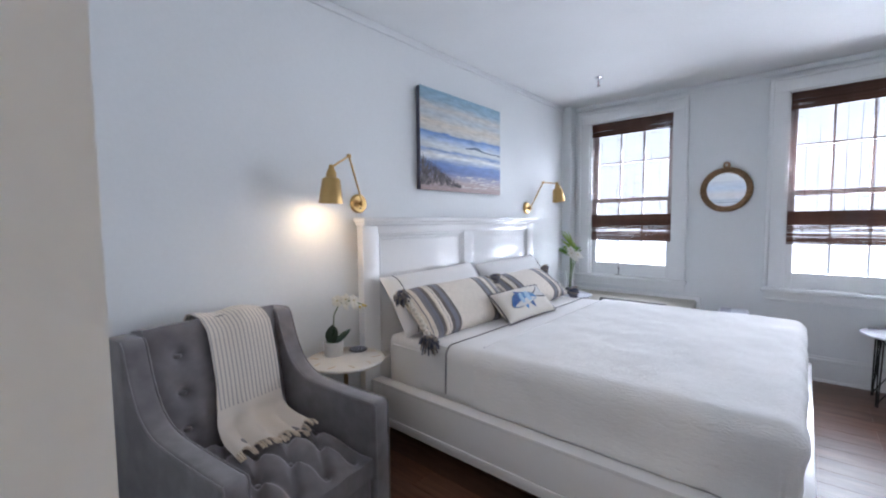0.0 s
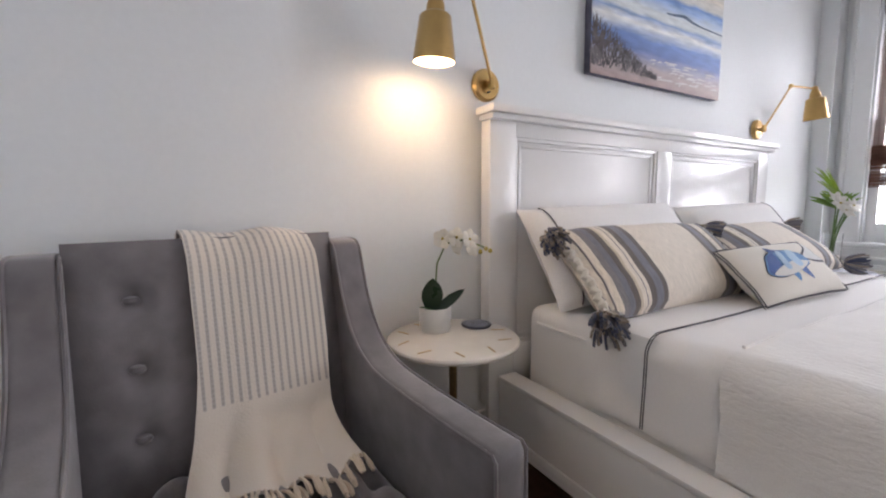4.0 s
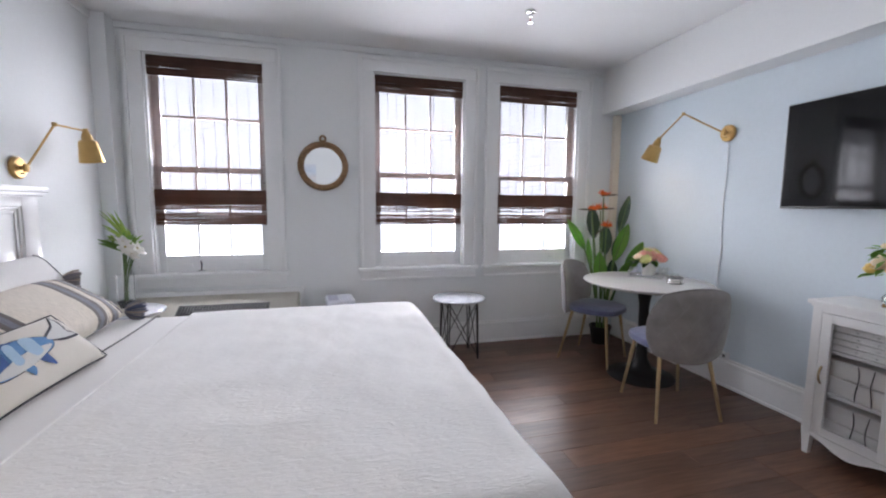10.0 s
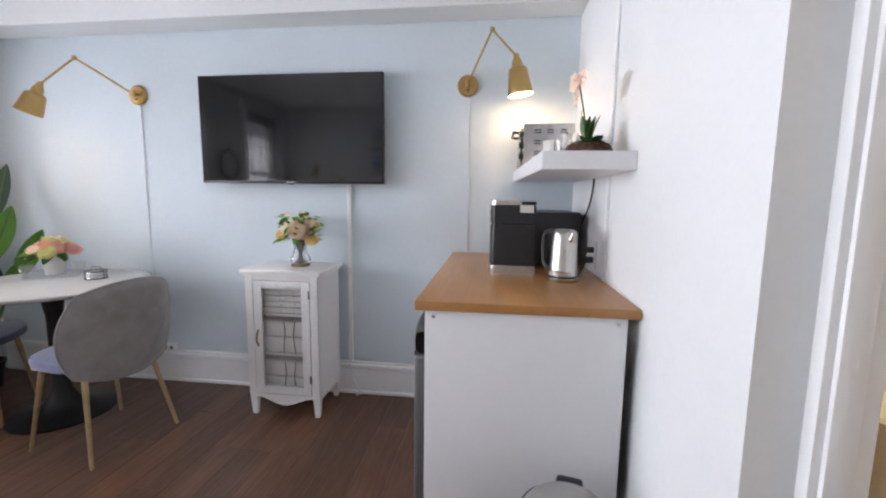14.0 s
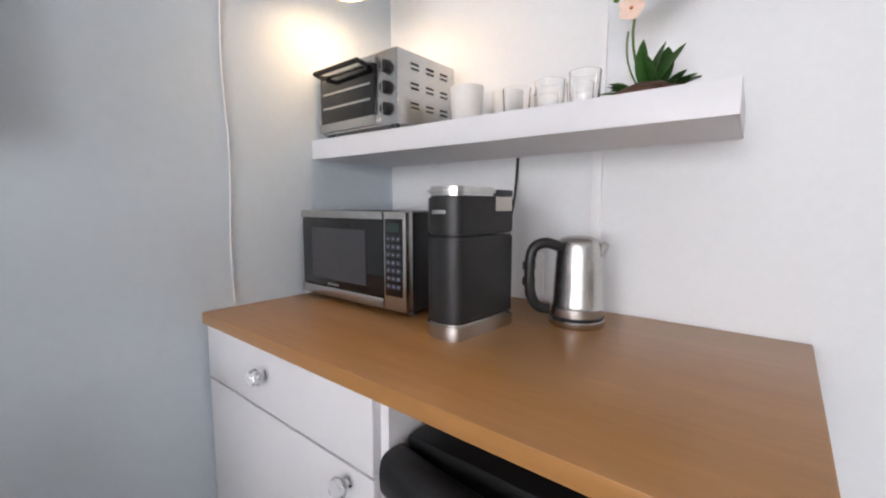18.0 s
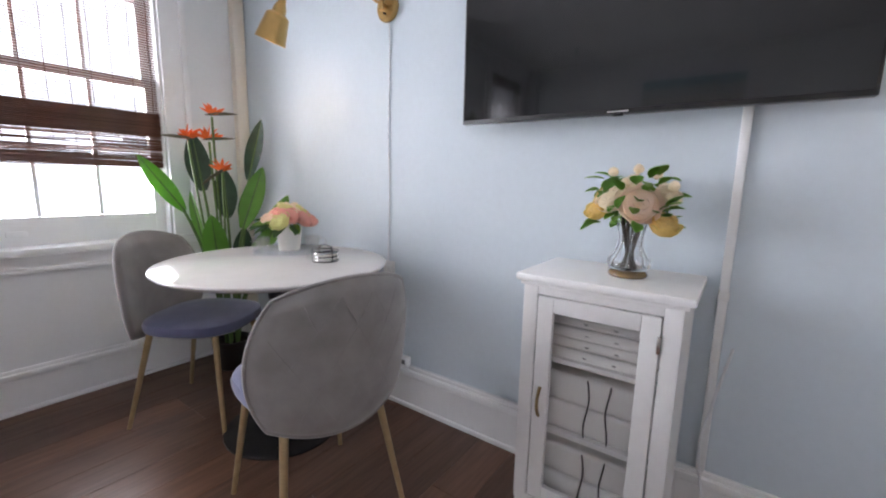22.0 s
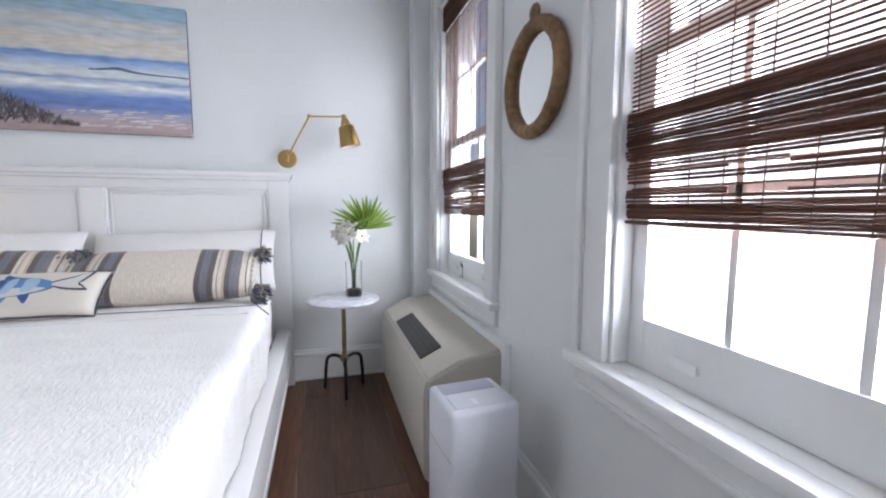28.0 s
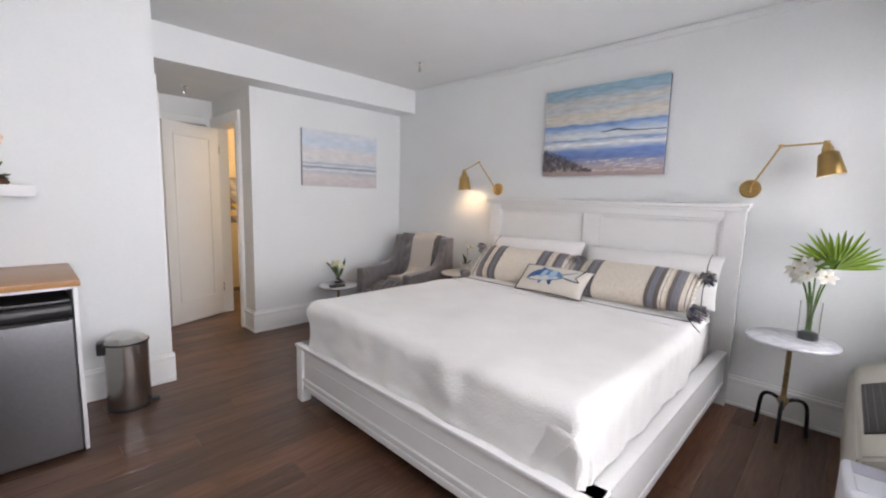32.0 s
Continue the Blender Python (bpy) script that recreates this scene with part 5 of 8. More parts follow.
mix_.data_type = "RGBA"
mix_.inputs["A"].default_value = (0.64, 0.58, 0.51, 1)
mix_.inputs["B"].default_value = (0.27, 0.255, 0.25, 1)
nt.links.new(tc_.outputs["Object"], sp_.inputs[0])
nt.links.new(sp_.outputs["Z"], ml_.inputs[0])
nt.links.new(ml_.outputs[0], wv_.inputs[0])
nt.links.new(wv_.outputs[0], gt_.inputs[0])
nt.links.new(sp_.outputs["Z"], up_.inputs[0])
# soft stripes along the throw, broken by the fine weft lines
my_ = nt.nodes.new("ShaderNodeMath")
my_.operation = "MULTIPLY"
my_.inputs[1].default_value = 2 * math.pi / 0.0178
sy_ = nt.nodes.new("ShaderNodeMath")
sy_.operation = "SINE"
gy_ = nt.nodes.new("ShaderNodeMapRange")
gy_.inputs["From Min"].default_value, gy_.inputs["From Max"].default_value = 0.2, 0.6
wf_ = nt.nodes.new("ShaderNodeMath")
wf_.operation = "MULTIPLY_ADD"
wf_.inputs[1].default_value, wf_.inputs[2].default_value = 0.2, 0.6
pr_ = nt.nodes.new("ShaderNodeMath")
pr_.operation = "MULTIPLY"
nt.links.new(sp_.outputs["Y"], my_.inputs[0])
nt.links.new(my_.outputs[0], sy_.inputs[0])
nt.links.new(sy_.outputs[0], gy_.inputs["Value"])
nt.links.new(gt_.outputs[0], wf_.inputs[0])
nt.links.new(wf_.outputs[0], pr_.inputs[0])
nt.links.new(gy_.outputs[0], pr_.inputs[1])
nt.links.new(pr_.outputs[0], an_.inputs[0])
nt.links.new(up_.outputs[0], an_.inputs[1])
nt.links.new(an_.outputs[0], mix_.inputs["Factor"])
for l in list(nt.nodes["Principled BSDF"].inputs["Base Color"].links):
    nt.links.remove(l)
nt.links.new(mix_.outputs["Result"], nt.nodes["Principled BSDF"].inputs["Base Color"])
th = thing("throw_blanket", (-1.62, 0.65, 0.0), "cream woven throw with grey stripes and a fringe", "blanket", turn=9.0)
# the line that the throw follows: down behind, over the back, down the front, onto the seat
path = [(-0.418, 0.66), (-0.42, 0.75), (-0.42, 0.88), (-0.415, 0.925), (-0.39, 0.947), (-0.35, 0.955), (-0.28, 0.945), (-0.225, 0.90), (-0.20, 0.80), (-0.18, 0.70), (-0.165, 0.60), (-0.145, 0.535), (-0.11, 0.508), (-0.07, 0.496), (-0.02, 0.488), (0.05, 0.484)]


def throw_point(u, v):
    k = u * (len(path) - 1)
    i = min(int(k), len(path) - 2)
    s = k - i
    x, z = (path[i][c] * (1 - s) + path[i + 1][c] * s for c in (0, 1))
    low = max(0.0, u - 0.62) / 0.38
    half = 0.142 + 0.015 * low
    y = 0.07 + (v - 0.5) * 2 * half - 0.05 * low
    return Vector((x + 0.012 * low * math.sin(v * 17 + 1) + 0.05 * low * (v - 0.4), y, z + 0.006 * math.sin(v * 9 + u * 5) + 0.022 * low * abs(math.sin(v * 11 + 0.6))))


part("cloth", thicken(grid(throw_point, 46, 30), 0.007), M_THROW, th)
M_FRINGE = fabric("cream_fringe", (0.60, 0.50, 0.38))
bm = bm_new()
rng = random.Random(8)
for i in range(34):
    p = throw_point(1.0, i / 33)
    a = rng.uniform(-0.5, 0.5)
    q = p + Vector((0.055, 0.03 * a, -0.004 + rng.uniform(-0.004, 0.004)))
    add_tube(bm, arc(p, (p + q) / 2 + Vector((0, 0.02 * a, 0.014)), q, 5), [0.003, 0.003, 0.0035, 0.005, 0.006, 0.004], 5)
part("fringe", bm, M_FRINGE, th, "knotted cream fringe")


# ---- small round tables ----
def pedestal_table(x, y, z, r, label, dashes, turn=-30.0, knee=0.14):
    t = thing("side_table", (x, y, 0.0), label, "side table", "round bedside tables")
    part("tabletop", lathe([(0, z - 0.02), (r - 0.012, z - 0.02), (r - 0.003, z - 0.016), (r, z - 0.008), (r - 0.003, z - 0.002), (r - 0.008, z), (0, z)], 56), M_MARBLE_CREAM if dashes else M_MARBLE, t)
    part("post", lathe([(0.012, knee - 0.01), (0.015, knee), (0.013, knee + 0.02), (0.0125, z - 0.06), (0.02, z - 0.05), (0.045, z - 0.022), (0.0, z - 0.02)], 20), M_AGED, t, "aged brass post")
    part("collar", lathe([(0, knee - 0.08), (0.010, knee - 0.078), (0.016, knee - 0.05), (0.028, knee - 0.03), (0.024, knee - 0.01), (0.013, knee + 0.006), (0, knee + 0.006)], 18), M_AGED, t)
    for k in range(3):
        a = radians(turn + 120 * k)
        d = Vector((math.cos(a), math.sin(a), 0))
        line = [d * 0.01 + Vector((0, 0, knee - 0.03)), d * 0.05 + Vector((0, 0, knee - 0.012)), d * 0.095 + Vector((0, 0, knee - 0.018)), d * 0.122 + Vector((0, 0, knee - 0.055)), d * 0.132 + Vector((0, 0, knee * 0.35)), d * 0.138 + Vector((0, 0, 0.02))]
        leg = part("leg", tube(smooth_line(line, 3), 0.0105, 10), M_IRON, t, "bent dark iron leg")
        part("leg_tip", cyl(d * 0.137 + Vector((0, 0, 0.03)), d * 0.145, 0.012, 0.008, 12), M_AGED, leg, "brass tip of the leg")
    if dashes:
        for k in range(10):
            a = 2 * math.pi * k / 10 + 0.2
            c = Vector((math.cos(a), math.sin(a), 0))
            b = box(-0.022, 0.022, -0.0022, 0.0022, z + 0.0002, z + 0.0016)
            b.transform(Matrix.Translation(c * r * 0.78) @ Matrix.Rotation(a + (0.5 if k % 2 else -0.4), 4, "Z"))
            part("brass_inlay", b, M_BRASS, t, "short brass inlay strip")
    return t


M_AGED = material("aged_brass", (0.30, 0.22, 0.11), rough=0.38, metal=0.9, grain=0.25, scale=40, stain=0.2)
M_MARBLE_CREAM = material("cream_marble", (0.76, 0.72, 0.66), rough=0.2, grain=0.03, scale=10, stain=0.04, stain_scale=6)
pedestal_table(-1.88, 1.235, 0.605, 0.208, "round cream marble side table with brass inlays", True)
pedestal_table(-1.78, 3.835, 0.61, 0.214, "round white marble side table on iron legs", False, 0.0, 0.26)
pedestal_table(-1.06, 0.245, 0.42, 0.195, "low round marble side table by the wall", False)

# orchid in a white pot, coaster
M_CERAMIC = material("white_ceramic", (0.76, 0.74, 0.70), rough=0.35, grain=0.03, scale=40, stain=0.02)
M_SOIL = material("dark_soil", (0.03, 0.022, 0.015), rough=0.95, grain=0.4, scale=90, bump=0.6)
M_LEAF = material("green_leaf", (0.035, 0.105, 0.022), rough=0.35, grain=0.2, scale=25, stain=0.2, stain_scale=8, random_tint=0.25)
M_LEAF_PALE = material("pale_green_leaf", (0.16, 0.30, 0.05), rough=0.4, grain=0.2, scale=30, stain=0.15, random_tint=0.2)
M_LEAF_DARK = material("dark_glossy_leaf", (0.018, 0.04, 0.02), rough=0.28, grain=0.25, scale=20, stain=0.2)
M_PETAL = material("white_petal", (0.80, 0.78, 0.72), rough=0.6, grain=0.05, scale=40, sheen=0.3)
M_STEM = material("green_stem", (0.09, 0.16, 0.04), rough=0.5, grain=0.15, scale=60)


def leaf_mesh(l, w, bend=0.3, cup=0.25, n=10, tip=1.0):
    """A pointed leaf that grows along +x from the origin and bends down."""
    def f(u, v):
        s = (v - 0.5) * 2
        half = w / 2 * (math.sin(math.pi * min(1, u * 0.94 + 0.06)) ** 0.75) * (1 if u < 1 else 0)
        return Vector((l * u * (1 - bend * 0.12 * u), s * half, -bend * l * u * u + cup * half * (abs(s) - 0.35)))
    bm = grid(f, n, 4)
    bmesh.ops.recalc_face_normals(bm, faces=bm.faces)
    bmesh.ops.solidify(bm, geom=list(bm.faces), thickness=0.0012)
    return bm


def orient(at, d, roll=0.0):
    d = Vector(d).normalized()
    up = Vector((0, 0, 1))
    y = up.cross(d)
    if y.length < 1e-4:
        y = Vector((0, 1, 0))
    y.normalize()
    z = d.cross(y)
    m = Matrix((d, y, z)).transposed().to_4x4()
    m.translation = at
    return m @ Matrix.Rotation(roll, 4, "X")


def add_leaf(parent, at, d, l, w, mat, bend=0.3, roll=0.0, name="leaf", cup=0.25):
    bm = leaf_mesh(l, w, bend, cup)
    bm.transform(orient(Vector(at), d, roll))
    return part(name, bm, mat, parent)


def blossom(parent, at, face, size, petals, mat, seed=0, heart=None, name="flower", wide=0.95):
    """An open flower of a few broad petals."""
    rng = random.Random(seed)
    bm = bm_new()
    q = Vector(face).normalized().to_track_quat("Z", "Y").to_matrix().to_4x4()
    for k in range(petals):
        a = 2 * math.pi * k / petals + rng.uniform(-0.15, 0.15)
        pb_ = leaf_mesh(size, size * wide, 0.12, -0.3, 6)
        pb_.transform(Matrix.Translation(at) @ q @ Matrix.Rotation(a, 4, "Z") @ Matrix.Rotation(radians(-18), 4, "Y"))
        me_ = bpy.data.meshes.new("petal")
        pb_.to_mesh(me_)
        pb_.free()
        bm.from_mesh(me_)
        bpy.data.meshes.remove(me_)
    f = part(name, bm, mat, parent)
    if heart is not None:
        part("heart", lathe([(0, -0.003), (size * 0.16, 0), (size * 0.12, size * 0.14), (0, size * 0.2)], 10, tuple(at)), heart, f)
    return f


translucent(M_PETAL, (0.80, 0.78, 0.70), 0.25)
translucent(M_LEAF_PALE, (0.30, 0.50, 0.08), 0.35)
translucent(M_LEAF, (0.10, 0.26, 0.04), 0.25)
M_FAN = translucent(material("yellow_green_palm", (0.22, 0.34, 0.05), rough=0.4, grain=0.2, scale=30, stain=0.15), (0.45, 0.58, 0.08), 0.4)
M_HEART = material("yellow_flower_heart", (0.45, 0.36, 0.08), rough=0.6, grain=0.2, scale=80)
oc = thing("potted_orchid", (-1.965, 1.219, 0.605), "white orchid in a small white pot", "potted plant")
part("pot", lathe([(0, 0), (0.046, 0), (0.05, 0.006), (0.053, 0.078), (0.05, 0.08), (0.046, 0.074), (0.044, 0.06), (0, 0.06)], 32), M_CERAMIC, oc)
part("soil", lathe([(0, 0.066), (0.044, 0.064), (0.044, 0.058), (0, 0.058)], 20), M_SOIL, oc)
part("stem", tube([(0, 0, 0.06), (-0.006, 0.005, 0.14), (-0.004, 0.01, 0.22), (0.02, 0.03, 0.285), (0.06, 0.075, 0.30), (0.09, 0.13, 0.275)], 0.0028, 6), M_STEM, oc)
add_leaf(oc, (0, -0.01, 0.06), (0.15, -0.08, 1.0), 0.125, 0.07, M_LEAF_DARK, 0.1, 0.1)
add_leaf(oc, (0, 0, 0.06), (0.25, 0.75, 0.6), 0.125, 0.036, M_LEAF_DARK, 0.05, 0.9)
add_leaf(oc, (0, 0, 0.06), (0.1, -0.6, 0.5), 0.07, 0.03, M_LEAF, 0.3)
for k, (x, y, z) in enumerate(((0.015, 0.02, 0.30), (0.045, 0.055, 0.305), (0.075, 0.085, 0.30), (0.06, 0.10, 0.275), (0.03, 0.06, 0.278))):
    blossom(oc, Vector((x, y, z)), (1, -0.3 + 0.2 * k, 0.3), 0.036, 5, M_PETAL, k, M_HEART)
for k, (x, y, z) in enumerate(((0.095, 0.135, 0.27), (0.09, 0.155, 0.262), (0.085, 0.12, 0.26))):
    part("bud", lathe([(0, -0.008), (0.007, -0.004), (0.006, 0.004), (0, 0.01)], 8, (x, y, z)), M_HEART, oc)
co = thing("coaster", (-1.94, 1.365, 0.6065), "round navy and white patterned coaster", "coaster")
part("disc", lathe([(0, 0), (0.05, 0), (0.052, 0.003), (0.05, 0.006), (0, 0.006)], 32), M_NAVY, co)
M_PALESTRIPE = material("pale_pattern", (0.42, 0.45, 0.52), rough=0.8)
for i in range(7):
    y = -0.039 + 0.013 * i
    h = math.sqrt(max(0.0, 0.047 ** 2 - y * y))
    n = max(2, int(h / 0.006))
    pts = [(-h + 2 * h * k / (2 * n), y + (0.003 if k % 2 else -0.003), 0.0065) for k in range(2 * n + 1)]
    part("zigzag", tube(pts, 0.0013, 4), M_PALESTRIPE, co)

# tall glass vase with lilies and a palm leaf
lv = thing("lily_vase", (-1.80, 3.90, 0.611), "glass vase of white lilies and a palm leaf", "vase")
part("vase", lathe([(0, 0), (0.046, 0), (0.049, 0.004), (0.047, 0.10), (0.049, 0.22), (0.046, 0.22), (0.044, 0.10), (0.044, 0.008), (0, 0.008)], 36), M_GLASS, lv, "clear glass vase")
part("pebbles", lathe([(0, 0.009), (0.042, 0.009), (0.043, 0.05), (0.03, 0.056), (0, 0.054)], 24), M_IRON, lv, "dark pebbles in the vase")
for k, (dx, dy, z) in enumerate(((0.05, -0.09, 0.40), (0.09, -0.03, 0.385), (0.08, 0.045, 0.375), (0.03, 0.0, 0.42), (0.07, -0.06, 0.36), (0.02, -0.05, 0.43))):
    part("stem", tube(arc((0.01 * math.cos(k), 0.01 * math.sin(k), 0.05), (dx * 0.1, dy * 0.1, z * 0.75), (dx, dy, z), 8), 0.0042, 6), M_STEM, lv)
    blossom(lv, Vector((dx, dy, z)), (dx + 0.05, dy, 0.08), 0.055, 6, M_PETAL, 30 + k, M_HEART, wide=0.55)
part("stem", tube(arc((0, 0, 0.05), (0.0, 0.02, 0.32), (0.0, 0.09, 0.46), 8), 0.0045, 6), M_STEM, lv)


def palm(parent, at, face, size, mat, n=15, spread=2.6):
    q = Vector(face).normalized().to_track_quat("Z", "Y").to_matrix().to_4x4()
    bm = bm_new()
    for k in range(n):
        a = -spread / 2 + spread * k / (n - 1)
        l = size * (0.82 + 0.18 * math.cos(a))
        lb = leaf_mesh(l * (0.86 + 0.2 * ((k * 7) % 5) / 5), 0.019, 0.05 + 0.22 * ((k * 5) % 7) / 7, 0.8, 6)
        lb.transform(Matrix.Translation(at) @ q @ Matrix.Rotation(a + math.pi / 2, 4, "Z") @ Matrix.Rotation(radians(-4 + 3 * (k % 2)), 4, "Y"))
        me_ = bpy.data.meshes.new("blade")
        lb.to_mesh(me_)
        lb.free()
        bm.from_mesh(me_)
        bpy.data.meshes.remove(me_)
    part("palm_leaf", bm, mat, parent, "fan-shaped green palm leaf")


palm(lv, Vector((0.0, 0.075, 0.415)), (0.85, 0.1, 0.35), 0.25, M_FAN, 21, 2.9)
palm(lv, Vector((0.02, -0.05, 0.37)), (0.3, -0.75, 0.7), 0.18, M_LEAF_PALE, 14, 1.9)

# lilies and a dark box on the low table
M_LILY = translucent(material("greenish_white_petal", (0.80, 0.79, 0.58), rough=0.6, grain=0.06, scale=40), (0.78, 0.80, 0.45), 0.3)
l2 = thing("small_lily_arrangement", (-1.115, 0.165, 0.4202), "white lilies with long leaves in a dark curved holder", "flowers")
part("holder", tube([(0.05, 0.0, 0.012), (0.02, 0.03, 0.012), (-0.03, 0.02, 0.014), (-0.035, -0.02, 0.02), (0.0, -0.03, 0.035), (0.02, 0.0, 0.06)], 0.012, 10), M_IRON, l2, "dark curved holder")
for k, (dx, dy, z) in enumerate(((0.03, 0.02, 0.22), (0.06, -0.03, 0.19), (0.0, 0.05, 0.18), (0.07, 0.05, 0.215), (-0.03, 0.0, 0.16))):
    part("stem", tube(arc((0.015, 0, 0.04), (dx * 0.4, dy * 0.4, z * 0.6), (dx, dy, z), 6), 0.003, 6), M_STEM, l2)
    blossom(l2, Vector((dx, dy, z)), (dx + 0.02, dy, 0.05), 0.040, 6, M_LILY, 60 + k, M_HEART, wide=0.55)
for k in range(6):
    a = k * 1.05
    add_leaf(l2, (0.01, 0, 0.04), (0.4 * math.cos(a) - 0.3, 0.4 * math.sin(a) - (0.75 if k % 2 else 0.3), 1), 0.19 + 0.03 * (k % 3), 0.036, M_LEAF_PALE if k == 3 else M_LEAF_DARK, 0.2, 1.57, cup=0.4)
rb = thing("remote_tray", (-0.99, 0.335, 0.4202), "small black box on the low side table", "box")
part("body", box(-0.075, 0.075, -0.035, 0.035, 0, 0.022, 0.004), M_BLACK, rb)
part("lid", box(-0.07, 0.07, -0.03, 0.03, 0.022, 0.027, 0.003), M_BLACK, rb)

# ---- wall air conditioner and portable unit ----
M_BEIGE = material("beige_enamel", (0.52, 0.50, 0.44), rough=0.45, grain=0.04, scale=50, stain=0.05)
M_LOUVRE = material("dark_louvre", (0.16, 0.16, 0.155), rough=0.5, grain=0.05)
M_PTAC = material("ivory_plastic", (0.52, 0.495, 0.43), rough=0.45, grain=0.03, scale=50, stain=0.04)
au = thing("wall_air_conditioner", (-1.38, YW - 0.002, 0.0), "low ivory air conditioner under the window", "air conditioner")
bm = bm_new()
prof = [(0, 0.03), (-0.33, 0.03), (-0.36, 0.06), (-0.36, 0.42), (-0.345, 0.475), (-0.20, 0.545), (-0.04, 0.568), (0, 0.57)]
L_ = 0.60
a_ = [bm.verts.new((-L_, y, z)) for y, z in prof]
b_ = [bm.verts.new((L_, y, z)) for y, z in prof]
bm.faces.new(a_)
bm.faces.new(b_[::-1])
for k in range(len(prof)):
    bm.faces.new((a_[k], a_[(k + 1) % len(prof)], b_[(k + 1) % len(prof)], b_[k]))
bmesh.ops.recalc_face_normals(bm, faces=bm.faces)
bmesh.ops.bevel(bm, geom=[e for e in bm.edges if e.calc_face_angle(0) > 0.25], offset=0.012, segments=3, affect="EDGES")
part("body", bm, M_PTAC, au)
part("plinth", box(-L_ + 0.02, L_ - 0.02, -0.29, -0.002, 0.0, 0.035), M_BLACK, au, "dark recessed plinth")
tilt = math.atan2(0.07, 0.145)
GM = Matrix.Translation((0.08, -0.277, 0.508)) @ Matrix.Rotation(tilt, 4, "X")
bm = box(-0.31, 0.31, -0.055, 0.055, -0.02, 0.004)
bm.transform(GM)
gr = part("grille", bm, M_BLACK, au, "dark outlet grille")
for k in range(32):
    bm = box(-0.3025 + 0.0195 * k, -0.2995 + 0.0195 * k, -0.052, 0.052, 0.003, 0.009)
    bm.transform(GM)
    part("louvre", bm, M_LOUVRE, gr)
for k in range(4):
    bm = box(-0.305, 0.305, -0.04 + 0.026 * k, -0.0375 + 0.026 * k, 0.002, 0.007)
    bm.transform(GM)
    part("louvre", bm, M_LOUVRE, gr)
part("wall_sleeve", box(-L_ - 0.03, L_ + 0.03, -0.03, -0.0005, 0.0, 0.60, 0.004), M_TRIM, au, "white trim round the unit")
M_PORT = material("white_plastic", (0.70, 0.72, 0.78), rough=0.3, grain=0.02, scale=60, stain=0.02)
M_TRAY = material("violet_grey_tray", (0.50, 0.50, 0.60), rough=0.4, grain=0.02)
pu = thing("dehumidifier", (-0.467, 4.18, 0.0), "white portable dehumidifier with castors", "dehumidifier", turn=4.0)
part("body", box(-0.108, 0.108, -0.118, 0.118, 0.03, 0.556, 0.022, 4), M_PORT, pu)
part("top_tray", box(-0.09, -0.015, -0.095, 0.09, 0.552, 0.5585, 0.003), M_TRAY, pu, "sunk handle tray")
part("control_panel", box(0.0, 0.09, -0.095, 0.09, 0.553, 0.5605, 0.003), M_PORT, pu)
M_PANELMARK = material("pale_symbols", (0.85, 0.87, 0.95), rough=0.4)
for k in range(3):
    part("symbol", box(0.045 + 0.012 * k, 0.053 + 0.012 * k, -0.03, -0.015, 0.5602, 0.5615), M_PANELMARK, pu)
part("front_seam", box(-0.109, 0.109, -0.1195, -0.117, 0.40, 0.404), M_BEIGE, pu)
for k in range(8):
    part("vent_slot", box(-0.1095, -0.107, -0.08, 0.08, 0.14 + 0.02 * k, 0.146 + 0.02 * k), M_BEIGE, pu)
for x in (-0.08, 0.08):
    for y in (-0.085, 0.085):
        part("castor", cyl((x, y - 0.01, 0.016), (x, y + 0.01, 0.016), 0.016, n=14), M_BLACK, pu)

# ---- marble side stool with wire legs ----
sb = thing("wire_side_table", (0.52, 4.178, 0.0), "round marble side table on crossed black wire legs", "side table")
part("tabletop", lathe([(0, 0.491), (0.212, 0.491), (0.223, 0.495), (0.225, 0.502), (0.221, 0.510), (0.212, 0.513), (0, 0.513)], 56), M_MARBLE, sb)
part("ring", tube([(0.17 * math.cos(i * math.pi / 16), 0.17 * math.sin(i * math.pi / 16), 0.4855) for i in range(33)], 0.0045, 6), M_IRON, sb)
for k in range(4):
    a = math.pi / 4 + k * math.pi / 2
    c, d = Vector((math.cos(a), math.sin(a), 0)), Vector((-math.sin(a), math.cos(a), 0))
    top, foot = c * 0.17 + Vector((0, 0, 0.484)), c * 0.185 + Vector((0, 0, 0.005))
    part("leg", tube([top + d * 0.012, foot + d * 0.006, foot - d * 0.006, top - d * 0.012], 0.0045, 6), M_IRON, sb)
    c2 = Vector((math.cos(a + math.pi / 2), math.sin(a + math.pi / 2), 0))
    part("brace", tube([top, c2 * 0.182 + Vector((0, 0, 0.03))], 0.0035, 6), M_IRON, sb)
    part("brace", tube([c2 * 0.17 + Vector((0, 0, 0.484)), c * 0.182 + Vector((0, 0, 0.03))], 0.0035, 6), M_IRON, sb)


# ---- television and its cable duct ----
tv = thing("television", (2.135, 2.235, 1.285), "black flat-screen television on the blue wall", "television")
part("panel", box(-0.012, 0.02, -0.548, 0.548, 0.0, 0.607, 0.004), M_BLACK, tv)
part("screen", box(-0.0145, -0.012, -0.54, 0.54, 0.014, 0.60), M_BLACK_GLASS, tv, "dark glossy screen")
part("back_cover", box(0.02, 0.055, -0.42, 0.42, 0.03, 0.42, 0.01), M_BLACK, tv)
part("wall_mount", box(0.055, XT - 2.135 - 0.001, -0.2, 0.2, 0.12, 0.36), M_IRON, tv)
part("maker_mark", box(-0.0155, -0.0125, -0.03, 0.03, 0.004, 0.009), M_STEEL, tv, "small silver mark")
